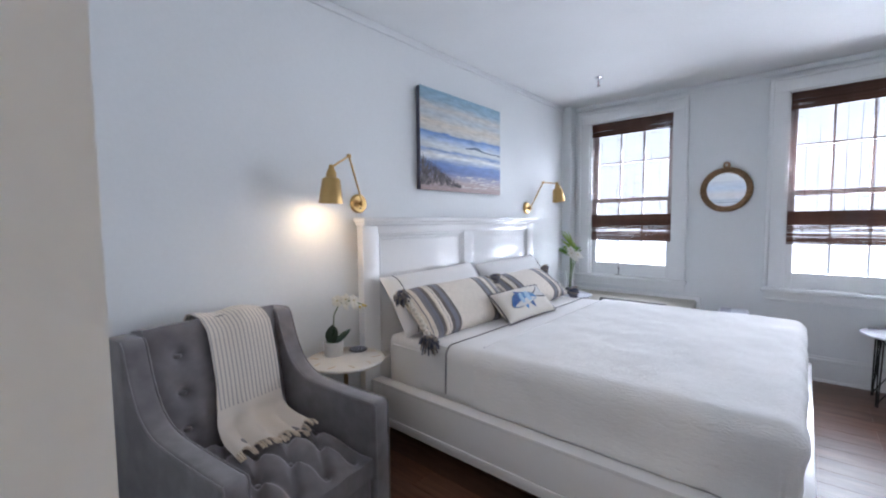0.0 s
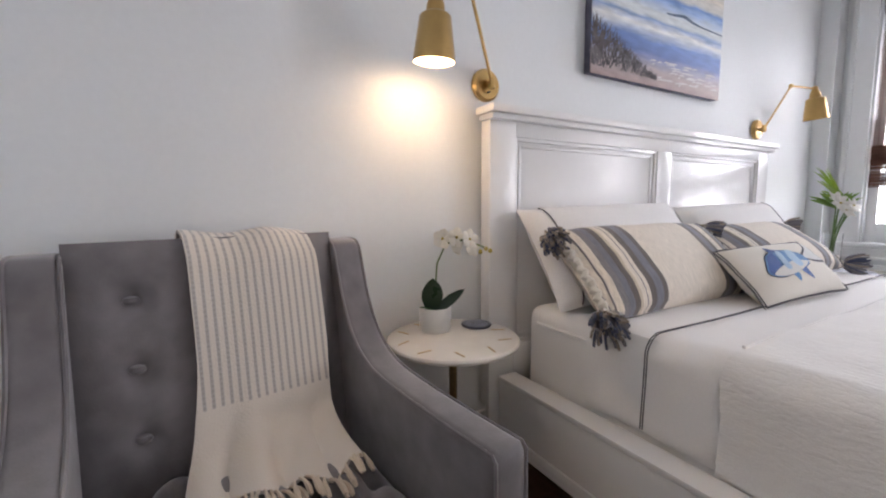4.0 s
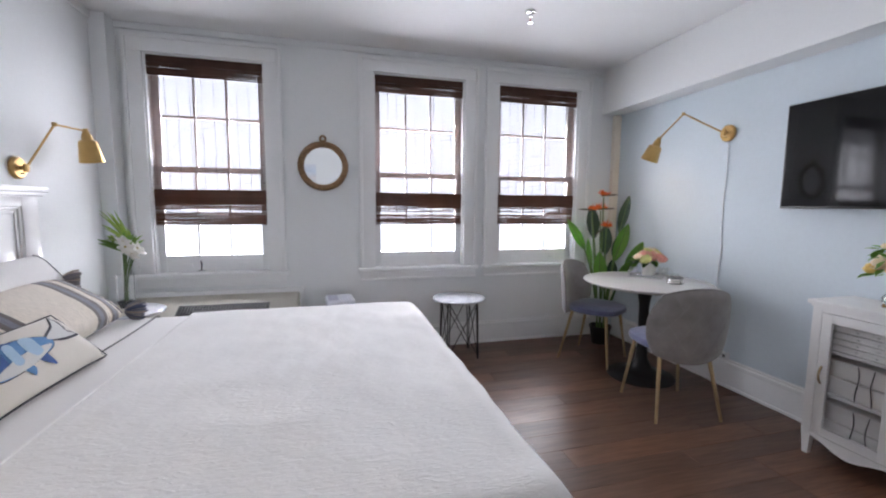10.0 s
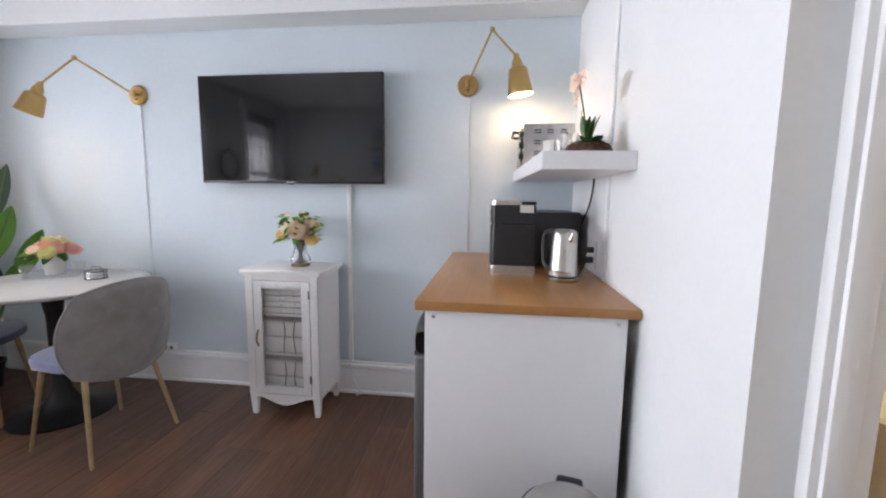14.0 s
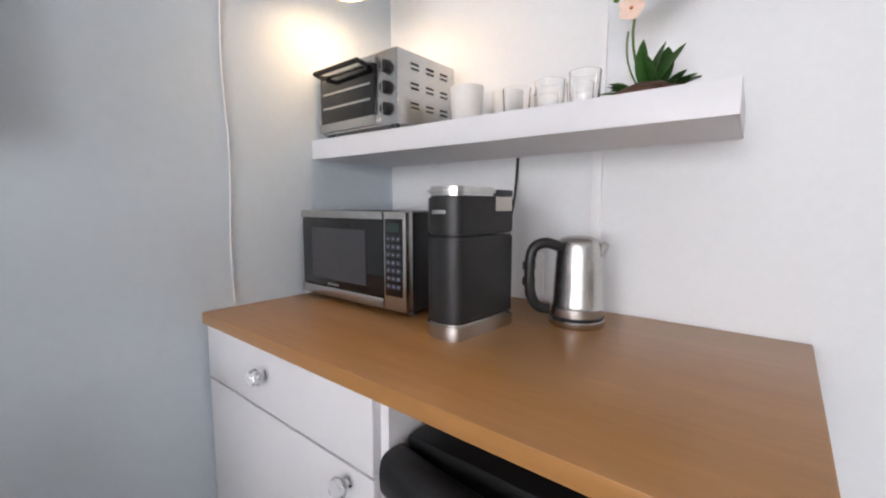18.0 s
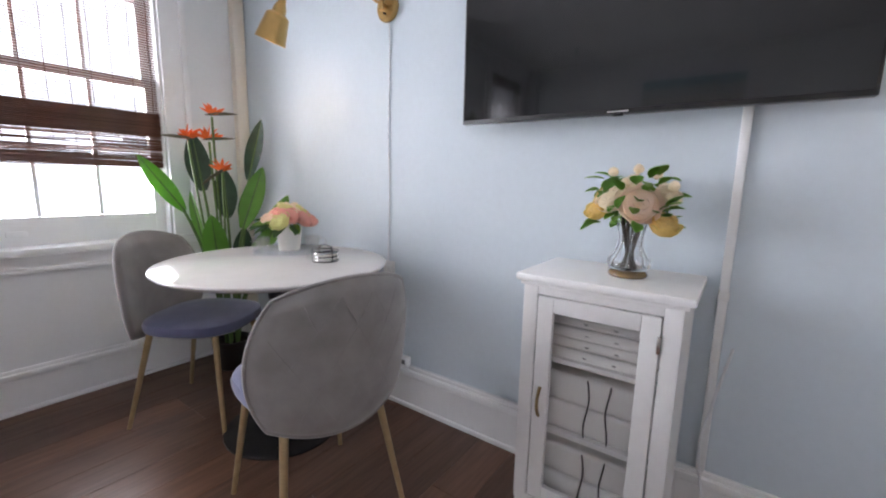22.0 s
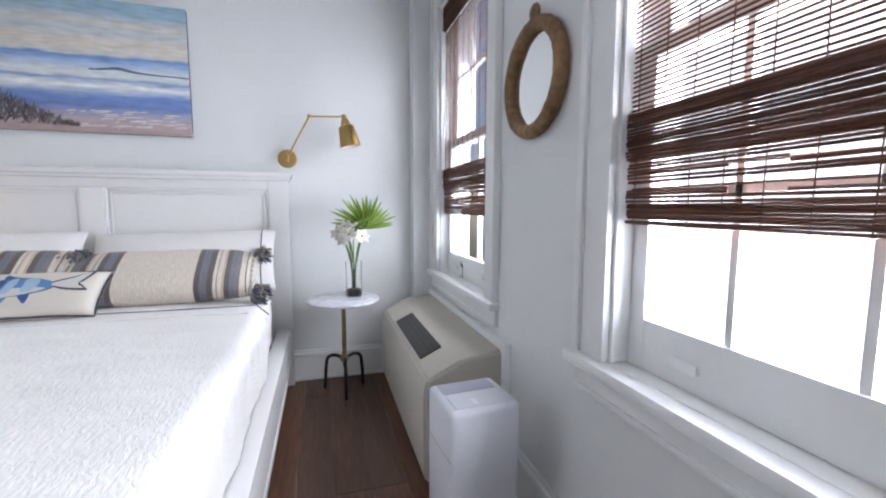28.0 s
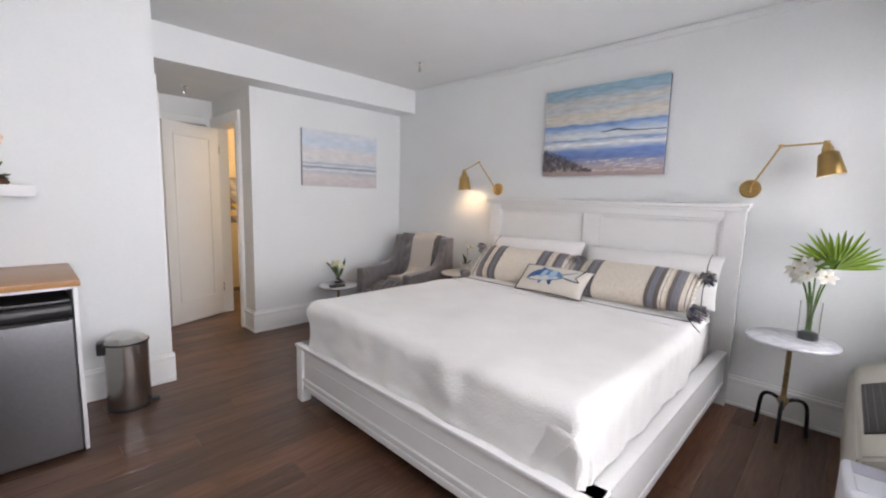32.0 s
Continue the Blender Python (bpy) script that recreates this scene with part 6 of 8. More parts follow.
part("receiver", box(-0.013, -0.002, -0.015, 0.015, -0.006, 0.001, 0.002), M_BLACK, tv)
dc = thing("cable_duct", (XT - 0.001, 1.92, 0.207), "white cable duct running down from the television", "cable duct")
for k, (z0, z1) in enumerate(((0.0, 0.56), (0.565, 1.12))):
    part("duct_section", box(-0.018, 0.0, -0.012, 0.012, z0, z1, 0.006), M_TRIM, dc)
part("duct_joint", box(-0.021, 0.0, -0.015, 0.015, 0.545, 0.575, 0.006), M_TRIM, dc)
cc = part("power_cable", tube(smooth_line([(XT - 0.03, 1.88, 0.62), (XT - 0.035, 1.91, 0.45), (XT - 0.03, 1.93, 0.30), (XT - 0.05, 1.90, 0.12), (XT - 0.06, 1.85, 0.03), (XT - 0.05, 1.88, 0.006)], 5), 0.004, 8), M_CORD)
tagged(cc, "loose white cord hanging beside the cable duct", "cord")

# ---- white glass-door cabinet ----
CX0, CX1, CY0, CY1 = 1.885, 2.185, 1.985, 2.393
M_CAB = material("white_cabinet_paint", (0.80, 0.80, 0.79), rough=0.35, grain=0.015, scale=40, stain=0.02, bump=0.03)
cb = thing("glass_door_cabinet", (0, 0, 0), "small white cabinet with a glass door", "cabinet")
bm = bm_new()
add_box(bm, CX0 - 0.018, CX1 + 0.012, CY0 - 0.022, CY1 + 0.022, 0.80, 0.822, 0.006)
add_box(bm, CX0 - 0.008, CX1 + 0.006, CY0 - 0.010, CY1 + 0.010, 0.788, 0.80, 0.004)
part("top", bm, M_CAB, cb)
part("side_panel", box(CX0, CX1, CY0, CY0 + 0.018, 0.10, 0.788), M_CAB, cb)
part("side_panel", box(CX0, CX1, CY1 - 0.018, CY1, 0.10, 0.788), M_CAB, cb)
part("back_panel", box(CX1 - 0.008, CX1, CY0 + 0.018, CY1 - 0.018, 0.10, 0.788), M_CAB, cb)
part("bottom_panel", box(CX0 + 0.02, CX1 - 0.008, CY0 + 0.018, CY1 - 0.018, 0.10, 0.118), M_CAB, cb)
for z in (0.335, 0.56):
    part("shelf", box(CX0 + 0.03, CX1 - 0.008, CY0 + 0.018, CY1 - 0.018, z, z + 0.014, 0.002), M_CAB, cb)
for y in (CY0, CY1 - 0.042):
    for x, d in ((CX0, 0), (CX1 - 0.035, 0)):
        bm = bm_new()
        vs = add_box(bm, x, x + 0.035, y, y + 0.042, 0.0, 0.12)
        for v in vs:
            if v.co.z < 0.05:
                v.co.x += 0.006 if v.co.x < x + 0.01 else -0.006
                v.co.y += 0.008 if v.co.y < y + 0.01 else -0.008
        part("leg", bm, M_CAB, cb)
for y in (CY0, CY1 - 0.042):
    part("front_stile", box(CX0 - 0.004, CX0 + 0.012, y, y + 0.042, 0.12, 0.788, 0.002), M_CAB, cb)
# curved apron
n = 14
bm = bm_new()
rows = []
for i in range(n + 1):
    y = CY0 + 0.042 + (CY1 - CY0 - 0.084) * i / n
    t = 2 * i / n - 1
    low = 0.085 - 0.022 * math.cos(t * math.pi) * (1 if abs(t) < 1 else 1)
    rows.append([bm.verts.new((x, y, z)) for x, z in ((CX0 - 0.003, low), (CX0 - 0.003, 0.125), (CX0 + 0.012, 0.125), (CX0 + 0.012, low))])
for a, b in zip(rows, rows[1:]):
    for k in range(4):
        bm.faces.new((a[k], a[(k + 1) % 4], b[(k + 1) % 4], b[k]))
bm.faces.new(rows[0])
bm.faces.new(rows[-1][::-1])
bmesh.ops.recalc_face_normals(bm, faces=bm.faces)
part("apron", bm, M_CAB, cb, "curved front apron")
part("top_front_rail", box(CX0 - 0.003, CX0 + 0.012, CY0 + 0.042, CY1 - 0.042, 0.765, 0.788, 0.002), M_CAB, cb)
D0, D1_, Z0, Z1 = CY0 + 0.046, CY1 - 0.046, 0.13, 0.762
door = part("door", box(CX0 - 0.007, CX0 + 0.010, D0, D0 + 0.045, Z0, Z1, 0.003), M_CAB, cb, "framed glass door")
part("door_stile", box(CX0 - 0.007, CX0 + 0.010, D1_ - 0.045, D1_, Z0, Z1, 0.003), M_CAB, door)
part("door_rail", box(CX0 - 0.007, CX0 + 0.010, D0 + 0.045, D1_ - 0.045, Z0, Z0 + 0.045, 0.003), M_CAB, door)
part("door_rail", box(CX0 - 0.007, CX0 + 0.010, D0 + 0.045, D1_ - 0.045, Z1 - 0.045, Z1, 0.003), M_CAB, door)
gl = part("glass", box(CX0 + 0.001, CX0 + 0.003, D0 + 0.045, D1_ - 0.045, Z0 + 0.045, Z1 - 0.045), M_PANE, door, "clear glass pane", False)
gl.visible_shadow = False
part("handle", tube(arc((CX0 - 0.008, D1_ - 0.022, 0.40), (CX0 - 0.045, D1_ - 0.022, 0.445), (CX0 - 0.008, D1_ - 0.022, 0.49), 8), 0.005, 8), M_AGED, door, "bowed metal handle")
for z in (0.2, 0.67):
    part("hinge", box(CX0 - 0.010, CX0 - 0.004, D0 - 0.004, D0 + 0.006, z, z + 0.045, 0.002), M_STEEL, door)
M_TOWEL = fabric("white_towel", (0.84, 0.84, 0.82), weave=180, depth=0.5)
M_TIE = fabric("dark_cord", (0.06, 0.065, 0.07))


def towel_stack(z, n, h, ties):
    w = thing("folded_towels", (2.03, 2.19, z), "stack of folded white towels in the cabinet", "towels", "towels in the cabinet")
    for k in range(n):
        o = 0.004 * math.sin(k * 2.3)
        t = part("towel", box(-0.10 + o, 0.11, -0.165 + o, 0.165 + o, k * h, (k + 1) * h - 0.002, min(0.013, h * 0.3), 3), M_TOWEL, w)
    if ties:
        for y in (-0.045, 0.012):
            pts = [(-0.104, y + 0.005 * math.sin(i * 0.9 + y * 40), 0.002 + (n * h - 0.004) * i / 7) for i in range(8)]
            part("tie", tube(smooth_line(pts, 3), 0.0024, 6), M_TIE, w, "dark cord tied round the towels")
    else:
        for k in range(n):
            for y in (-0.05, 0.03):
                part("tag", box(-0.106, -0.103, y - 0.006 + 0.004 * math.sin(5 * k), y + 0.004 + 0.004 * math.sin(5 * k), k * h + 0.014, k * h + 0.0165), M_TIE, w, "small dark stitching")


towel_stack(0.118, 2, 0.09, True)
towel_stack(0.349, 2, 0.09, True)
towel_stack(0.574, 5, 0.033, False)


# ---- bouquets ----
def rose(parent, at, r, mat, seed, face=None):
    """A full round flower: cupped petals in nested rings, closed in the middle and open outside."""
    rng = random.Random(seed)
    bm = bm_new()
    at = Vector(at)
    tilt = Matrix.Rotation(rng.uniform(-0.4, 0.4), 4, "X") @ Matrix.Rotation(rng.uniform(-0.4, 0.4), 4, "Y")
    if face is not None:
        tilt = tilt @ Vector(face).to_track_quat("Z", "Y").to_matrix().to_4x4()
    for ring_, (n, rad, lip, flare) in enumerate(((3, 0.30, 0.35, 0.0), (4, 0.52, 0.75, 0.03), (5, 0.72, 1.0, 0.06), (6, 0.88, 1.2, 0.10), (7, 1.0, 1.4, 0.18))):
        for k in range(n):
            a0 = 2 * math.pi * (k + 0.4 * ring_) / n + rng.uniform(-0.2, 0.2)
            wide = 2 * math.pi / n * 0.72
            vs = []
            for i in range(6):
                row_ = []
                for j in range(5):
                    u, v = i / 5, -1 + j / 2
                    th = 2.75 - (2.75 - lip) * u
                    a = a0 + wide * v * math.sin(math.pi * (0.25 + 0.62 * u)) ** 0.7
                    q = rad * r * (1 + flare * u * u + 0.04 * math.sin(3 * v + seed))
                    lift = -0.10 * r * v * v * u
                    row_.append(bm.verts.new(at + tilt @ Vector((q * math.sin(th) * math.cos(a), q * math.sin(th) * math.sin(a), q * math.cos(th) * 0.9 + lift))))
                vs.append(row_)
            for i in range(5):
                for j in range(4):
                    bm.faces.new((vs[i][j], vs[i + 1][j], vs[i + 1][j + 1], vs[i][j + 1]))
    # the packed heart that fills the cup between the petals
    heart = lathe([(0, 0.18 * r), (0.10 * r, 0.17 * r), (0.35 * r, 0.25 * r), (0.61 * r, 0.26 * r), (0.80 * r, 0.19 * r), (0.92 * r, 0.04 * r), (0.86 * r, -0.3 * r), (0.40 * r, -0.75 * r), (0, -0.8 * r)], 20)
    heart.transform(Matrix.Translation(at) @ tilt)
    me_ = bpy.data.meshes.new("heart")
    heart.to_mesh(me_)
    heart.free()
    bm.from_mesh(me_)
    bpy.data.meshes.remove(me_)
    part("rose", bm, mat, parent)


M_ROSE = material("peach_rose", (0.97, 0.84, 0.70), rough=0.6, grain=0.04, scale=30, stain=0.04, stain_scale=20, sheen=0.2)
M_ROSE2 = material("cream_rose", (0.95, 0.86, 0.66), rough=0.6, grain=0.1, scale=30, stain=0.1, stain_scale=20, sheen=0.2)
M_ROSE3 = material("pink_rose", (0.92, 0.55, 0.48), rough=0.6, grain=0.1, scale=30, stain=0.15, stain_scale=20)
M_ROSE4 = material("yellow_green_hydrangea", (0.74, 0.74, 0.34), rough=0.6, grain=0.15, scale=40)
M_LEAF_MID = material("mid_green_leaf", (0.11, 0.26, 0.045), rough=0.4, grain=0.2, scale=30, stain=0.15, random_tint=0.25)
M_YELLOW = material("yellow_rose", (0.90, 0.70, 0.28), rough=0.6, grain=0.1, scale=30, stain=0.1, stain_scale=20)
for m, c in ((M_ROSE, (1.0, 0.80, 0.62)), (M_ROSE2, (1.0, 0.88, 0.68)), (M_ROSE3, (0.92, 0.45, 0.36)), (M_ROSE4, (0.80, 0.80, 0.36)), (M_YELLOW, (0.92, 0.70, 0.22)), (M_LEAF_MID, (0.24, 0.46, 0.06))):
    translucent(m, c, 0.5)
bq = thing("rose_bouquet", (2.04, 2.15, 0.822), "peach and cream roses in a twisted glass vase", "flowers")
vs_ = part("vase", lathe([(0, 0.012), (0.047, 0.012), (0.056, 0.03), (0.054, 0.048), (0.040, 0.066), (0.032, 0.09), (0.032, 0.115), (0.040, 0.15), (0.036, 0.15), (0.029, 0.115), (0.028, 0.09), (0.036, 0.066), (0.048, 0.048), (0.048, 0.03), (0, 0.02)], 28), M_GLASS, bq, "waisted clear glass vase")
for k in range(8):
    a = k * math.pi / 4
    part("twist", tube([(q * math.cos(a + 3.2 * z), q * math.sin(a + 3.2 * z), z) for q, z in ((0.056, 0.03), (0.0545, 0.048), (0.0405, 0.066), (0.0325, 0.09), (0.0325, 0.115), (0.040, 0.148))], 0.0022, 6), M_GLASS, vs_, "twisted ridge of the glass")
M_AMBER = material("amber_resin", (0.15, 0.09, 0.03), rough=0.15, grain=0.1, scale=60, coat=0.3)
part("foot", lathe([(0, 0.0), (0.050, 0.0), (0.053, 0.005), (0.051, 0.012), (0.044, 0.022), (0.0, 0.020)], 24), M_AMBER, bq, "amber resin foot with a scalloped rim")
rng = random.Random(44)
M_TWIG = material("dark_stem", (0.045, 0.035, 0.022), rough=0.6, grain=0.3, scale=60)
for k in range(11):
    a = k * 0.58
    part("stem", tube([(0.018 * math.cos(a + 2), 0.018 * math.sin(a + 2), 0.026), (0.012 * math.cos(a), 0.012 * math.sin(a), 0.09), (0.03 * math.cos(a), 0.03 * math.sin(a), 0.17)], 0.0038, 5), M_TWIG, bq)
for k, (x, y, z, r, m) in enumerate(((-0.07, -0.03, 0.205, 0.047, M_ROSE), (-0.05, 0.050, 0.222, 0.042, M_ROSE2), (-0.04, 0.088, 0.19, 0.034, M_YELLOW), (-0.045, -0.088, 0.158, 0.036, M_YELLOW), (0.0, -0.085, 0.235, 0.032, M_ROSE2), (0.0, 0.02, 0.255, 0.034, M_ROSE2), (0.05, 0.05, 0.22, 0.040, M_ROSE), (0.06, -0.04, 0.22, 0.040, M_ROSE), (0.03, 0.10, 0.215, 0.032, M_YELLOW))):
    part("stem", tube(arc((0, 0, 0.14), (x * 0.3, y * 0.3, 0.17), (x, y, z), 5), 0.003, 5), M_STEM, bq)
    rose(bq, Vector((x, y, z)), r, m, 300 + k, (x - 0.05, y, 0.06))
for k, (x, y, z) in enumerate(((-0.03, -0.055, 0.285), (-0.03, 0.055, 0.29), (-0.05, -0.10, 0.255), (-0.04, -0.095, 0.225), (0.02, 0.0, 0.30))):
    part("bud", lathe([(0, -0.015), (0.012, -0.008), (0.015, 0.0), (0.010, 0.010), (0, 0.015)], 12, (x, y, z)), M_ROSE2, bq, "small cream bud")
for k in range(64):
    a, q = rng.uniform(0, 2 * math.pi), rng.uniform(0.05, 0.105)
    add_leaf(bq, (q * math.cos(a), q * math.sin(a), rng.uniform(0.15, 0.285)), (math.cos(a), math.sin(a), rng.uniform(-0.5, 1.3)), rng.uniform(0.035, 0.062), rng.uniform(0.026, 0.036), M_LEAF_PALE if k % 4 == 0 else M_LEAF_MID, 0.3, rng.uniform(-0.5, 0.5))

# ---- dining set ----
TX, TY, TZ = 1.757, 3.436, 0.737
tb = thing("pedestal_dining_table", (TX, TY, 0), "round white dining table on a black pedestal", "dining table")
part("tabletop", lathe([(0, TZ - 0.03), (0.40, TZ - 0.03), (0.435, TZ - 0.018), (0.445, TZ - 0.008), (0.443, TZ - 0.002), (0.437, TZ), (0, TZ)], 80), M_TABLE, tb)
part("pedestal", lathe([(0.24, 0.0), (0.24, 0.008), (0.225, 0.014), (0.15, 0.03), (0.08, 0.07), (0.045, 0.14), (0.036, 0.25), (0.036, 0.55), (0.05, 0.64), (0.09, 0.69), (0.11, TZ - 0.03), (0, TZ - 0.03)], 44), M_IRON, tb)


def dining_chair(x, y, turn):
    """Faces its own +y."""
    c = thing("dining_chair", (x, y, 0), "grey velvet dining chair with a rounded back and brass legs", "chair", "chairs round the dining table", turn=turn)
    bm = bm_new()
    rings = [(0.0, 0.482), (0.5, 0.481), (0.85, 0.474), (0.97, 0.462), (1.0, 0.445), (0.98, 0.425), (0.9, 0.415), (0.0, 0.412)]
    n = 36
    last = None
    for r, z in rings:
        ring = []
        for i in range(n):
            a = 2 * math.pi * i / n
            k = (abs(math.cos(a)) ** 2.8 + abs(math.sin(a)) ** 2.8) ** (-1 / 2.8)
            ring.append(bm.verts.new((0.225 * math.cos(a) * k * max(r, 0.02), 0.215 * math.sin(a) * k * max(r, 0.02) + 0.02, z)))
        if last:
            for i in range(n):
                bm.faces.new((last[i], last[(i + 1) % n], ring[(i + 1) % n], ring[i]))
        last = ring
    bmesh.ops.recalc_face_normals(bm, faces=bm.faces)
    part("seat", bm, M_SEATV, c, "velvet seat, its blue sheen put into the colour")
    # a wide curved shell with round corners
    def back_f(side):
        def f(u, v):
            s, t = -1 + 2 * u, -1 + 2 * v
            x = 0.255 * s * math.sqrt(1 - 0.36 * t * t) * (1 - 0.03 * t)
            z = 0.594 + 0.229 * t * math.sqrt(1 - 0.36 * s * s)
            y = -0.225 + 0.10 * (x / 0.26) ** 2 - 0.095 * (z - 0.35) + side * 0.024 * max(0.0, (1 - s ** 8) * (1 - t ** 8)) ** 0.5
            return Vector((x, y, z))
        return f
    bm = bm_new()
    for side in (1, -1):
        g = grid(back_f(side), 26, 18)
        me_ = bpy.data.meshes.new("half")
        g.to_mesh(me_)
        g.free()
        bm.from_mesh(me_)
        bpy.data.meshes.remove(me_)
    bmesh.ops.remove_doubles(bm, verts=bm.verts, dist=0.002)
    bmesh.ops.recalc_face_normals(bm, faces=bm.faces)
    bk = part("backrest", bm, M_CHAIRV, c, "rounded grey velvet backrest")
    pts = [back_f(0)(0.0, k / 12) for k in range(12)] + [back_f(0)(k / 20, 1.0) for k in range(20)] + [back_f(0)(1.0, 1 - k / 12) for k in range(12)] + [back_f(0)(1 - k / 20, 0.0) for k in range(21)]
    part("piping", tube(pts, 0.006, 6), M_CHAIRV, bk, "rolled edge seam")
    for k in (-3, -1, 1, 3):
        for lean in (-1, 1):
            pts = [back_f(-1)(0.5 + k * 0.11 + lean * (q - 0.5) * 0.42, 0.12 + 0.78 * q) for q in (j / 8 for j in range(9)) if 0.06 < 0.5 + k * 0.11 + lean * (q - 0.5) * 0.42 < 0.94]
            if len(pts) > 2:
                part("seam", tube(pts, 0.0014, 5), M_CHAIRV, bk, "diamond stitched seam")
    for sx in (-1, 1):
        for y0, y1 in ((0.15, 0.20), (-0.13, -0.22)):
            part("leg", cyl((sx * 0.15, y0, 0.42), (sx * 0.205, y1, 0.0), 0.0135, 0.0085, 14), M_LEGB, c, "slim tapered brass-coloured leg")
    return c


M_CHAIRV = material("grey_chair_velvet", (0.25, 0.235, 0.23), rough=0.75, grain=0.12, scale=14, stain=0.12, stain_scale=4, sheen=0.45, bump=0.05, bump_scale=200)
# seat velvet: the blue sheen of window light is put into its colour
M_SEATV = material("blue_sheen_velvet", (0.11, 0.12, 0.215), rough=0.75, grain=0.12, scale=14, stain=0.12, stain_scale=4, sheen=0.4)
M_LEGB = material("pale_brass_leg", (0.45, 0.34, 0.19), rough=0.4, metal=0.6, grain=0.1, scale=40)
dining_chair(1.577, 2.98, -11.0)
dining_chair(1.629, 3.855, -147.0)

# flowers, glass cups and coasters on the table
fpz = thing("table_flowers", (1.925, 3.60, TZ + 0.0065), "pink and green blossoms in a white pot", "flowers")
part("pot", lathe([(0, 0), (0.036, 0), (0.04, 0.004), (0.05, 0.095), (0.046, 0.095), (0.037, 0.01), (0, 0.01)], 28), M_CERAMIC, fpz, "white tapered pot")
for k in range(15):
    a, q = k * 2.4, 0.023 * math.sqrt(k)
    rose(fpz, Vector((q * math.cos(a), q * math.sin(a), 0.168 - 0.055 * (q / 0.09) ** 2)), 0.034 if k % 3 else 0.038, (M_ROSE4, M_ROSE3, M_ROSE2, M_ROSE, M_ROSE3, M_ROSE4)[k % 6], 500 + k, (math.cos(a) * q, math.sin(a) * q, 0.06))
rng = random.Random(12)
for k in range(30):
    a = rng.gauss(2.2, 0.9) if k % 3 else rng.uniform(0, 6.28)
    add_leaf(fpz, (0.05 * math.cos(a), 0.05 * math.sin(a), 0.105), (math.cos(a), math.sin(a), rng.uniform(-0.15, 0.6)), rng.uniform(0.06, 0.105), 0.038, M_LEAF if k % 3 else M_LEAF_PALE, 0.35, rng.uniform(-0.5, 0.5))
fpz.matrix_basis = fpz.matrix_basis @ Matrix.Scale(1.17, 4)
tr = thing("glass_tray", (1.915, 3.595, TZ), "clear glass tray under the flowers", "tray", turn=38.0)
M_TRAYGLASS = bpy.data.materials.new("pale_blue_tray_glass")
M_TRAYGLASS.use_nodes = True
n_, l_ = M_TRAYGLASS.node_tree.nodes, M_TRAYGLASS.node_tree.links
n_["Principled BSDF"].inputs["Base Color"].default_value = (0.80, 0.87, 0.95, 1)
n_["Principled BSDF"].inputs["Roughness"].default_value = 0.08
clear = n_.new("ShaderNodeBsdfTransparent")
both = n_.new("ShaderNodeMixShader")
both.inputs[0].default_value = 0.2
l_.new(clear.outputs[0], both.inputs[1])
l_.new(n_["Principled BSDF"].outputs[0], both.inputs[2])
l_.new(both.outputs[0], n_["Material Output"].inputs["Surface"])
plate = part("plate", box(-0.115, 0.115, -0.115, 0.115, 0.0, 0.006, 0.004), M_TRAYGLASS, tr)
for q in ((-0.115, 0.115, -0.115, -0.111), (-0.115, 0.115, 0.111, 0.115), (-0.115, -0.111, -0.111, 0.111), (0.111, 0.115, -0.111, 0.111)):
    part("rim", box(*q, 0.0062, 0.022, 0.001), M_TRAYGLASS, tr).visible_shadow = False
plate.visible_shadow = False


def glass_cup(x, y, z, r, h, handle, label, mat, group):
    g = thing("cup" if mat is M_CERAMIC else "drinking_glass", (x, y, z), label, "cup" if mat is M_CERAMIC else "glass", group)
    part("bowl", lathe([(0, 0), (r * 0.82, 0), (r * 0.86, 0.003), (r, h), (r - 0.003, h), (r * 0.82, 0.006), (0, 0.006)], 24), mat, g)
    if handle:
        d = Vector((math.cos(handle), math.sin(handle), 0))
        part("handle", tube(smooth_line([d * r * 0.92 + Vector((0, 0, h * 0.8)), d * (r + 0.028) + Vector((0, 0, h * 0.82)), d * (r + 0.034) + Vector((0, 0, h * 0.5)), d * (r + 0.02) + Vector((0, 0, h * 0.25)), d * r * 0.88 + Vector((0, 0, h * 0.2))], 5), 0.0045, 8), mat, g)


glass_cup(2.01, 3.545, TZ, 0.036, 0.075, 5.2, "clear glass cup with a handle", M_THIN, "glass cups on the table")
glass_cup(1.815, 3.645, TZ, 0.036, 0.075, 3.6, "clear glass cup with a handle", M_THIN, "glass cups on the table")
cd = thing("coaster_caddy", (1.885, 3.29, TZ), "black wire caddy holding stacked coasters", "coaster caddy")
for z in (0.004, 0.05):
    part("rim", tube([(0.06 * math.cos(i * math.pi / 12), 0.06 * math.sin(i * math.pi / 12), z) for i in range(25)], 0.0022, 6), M_IRON, cd)
for k in range(3):
    a = k * 2.094 + 0.4
    part("upright", tube([(0.06 * math.cos(a), 0.06 * math.sin(a), 0.002), (0.06 * math.cos(a), 0.06 * math.sin(a), 0.062)], 0.0022, 6), M_IRON, cd)
part("handle", tube([(0.0, 0.052, 0.05), (0.0, 0.03, 0.075), (0.0, 0.0, 0.08), (0.0, -0.03, 0.075), (0.0, -0.052, 0.05)], 0.0022, 6), M_IRON, cd)
for k in range(5):
    part("coaster", lathe([(0, 0), (0.054, 0), (0.055, 0.002), (0.054, 0.006), (0, 0.006)], 28, (0, 0, 0.004 + 0.0085 * k)), M_PETAL if k % 2 else M_STEEL, cd, "round stone coaster")
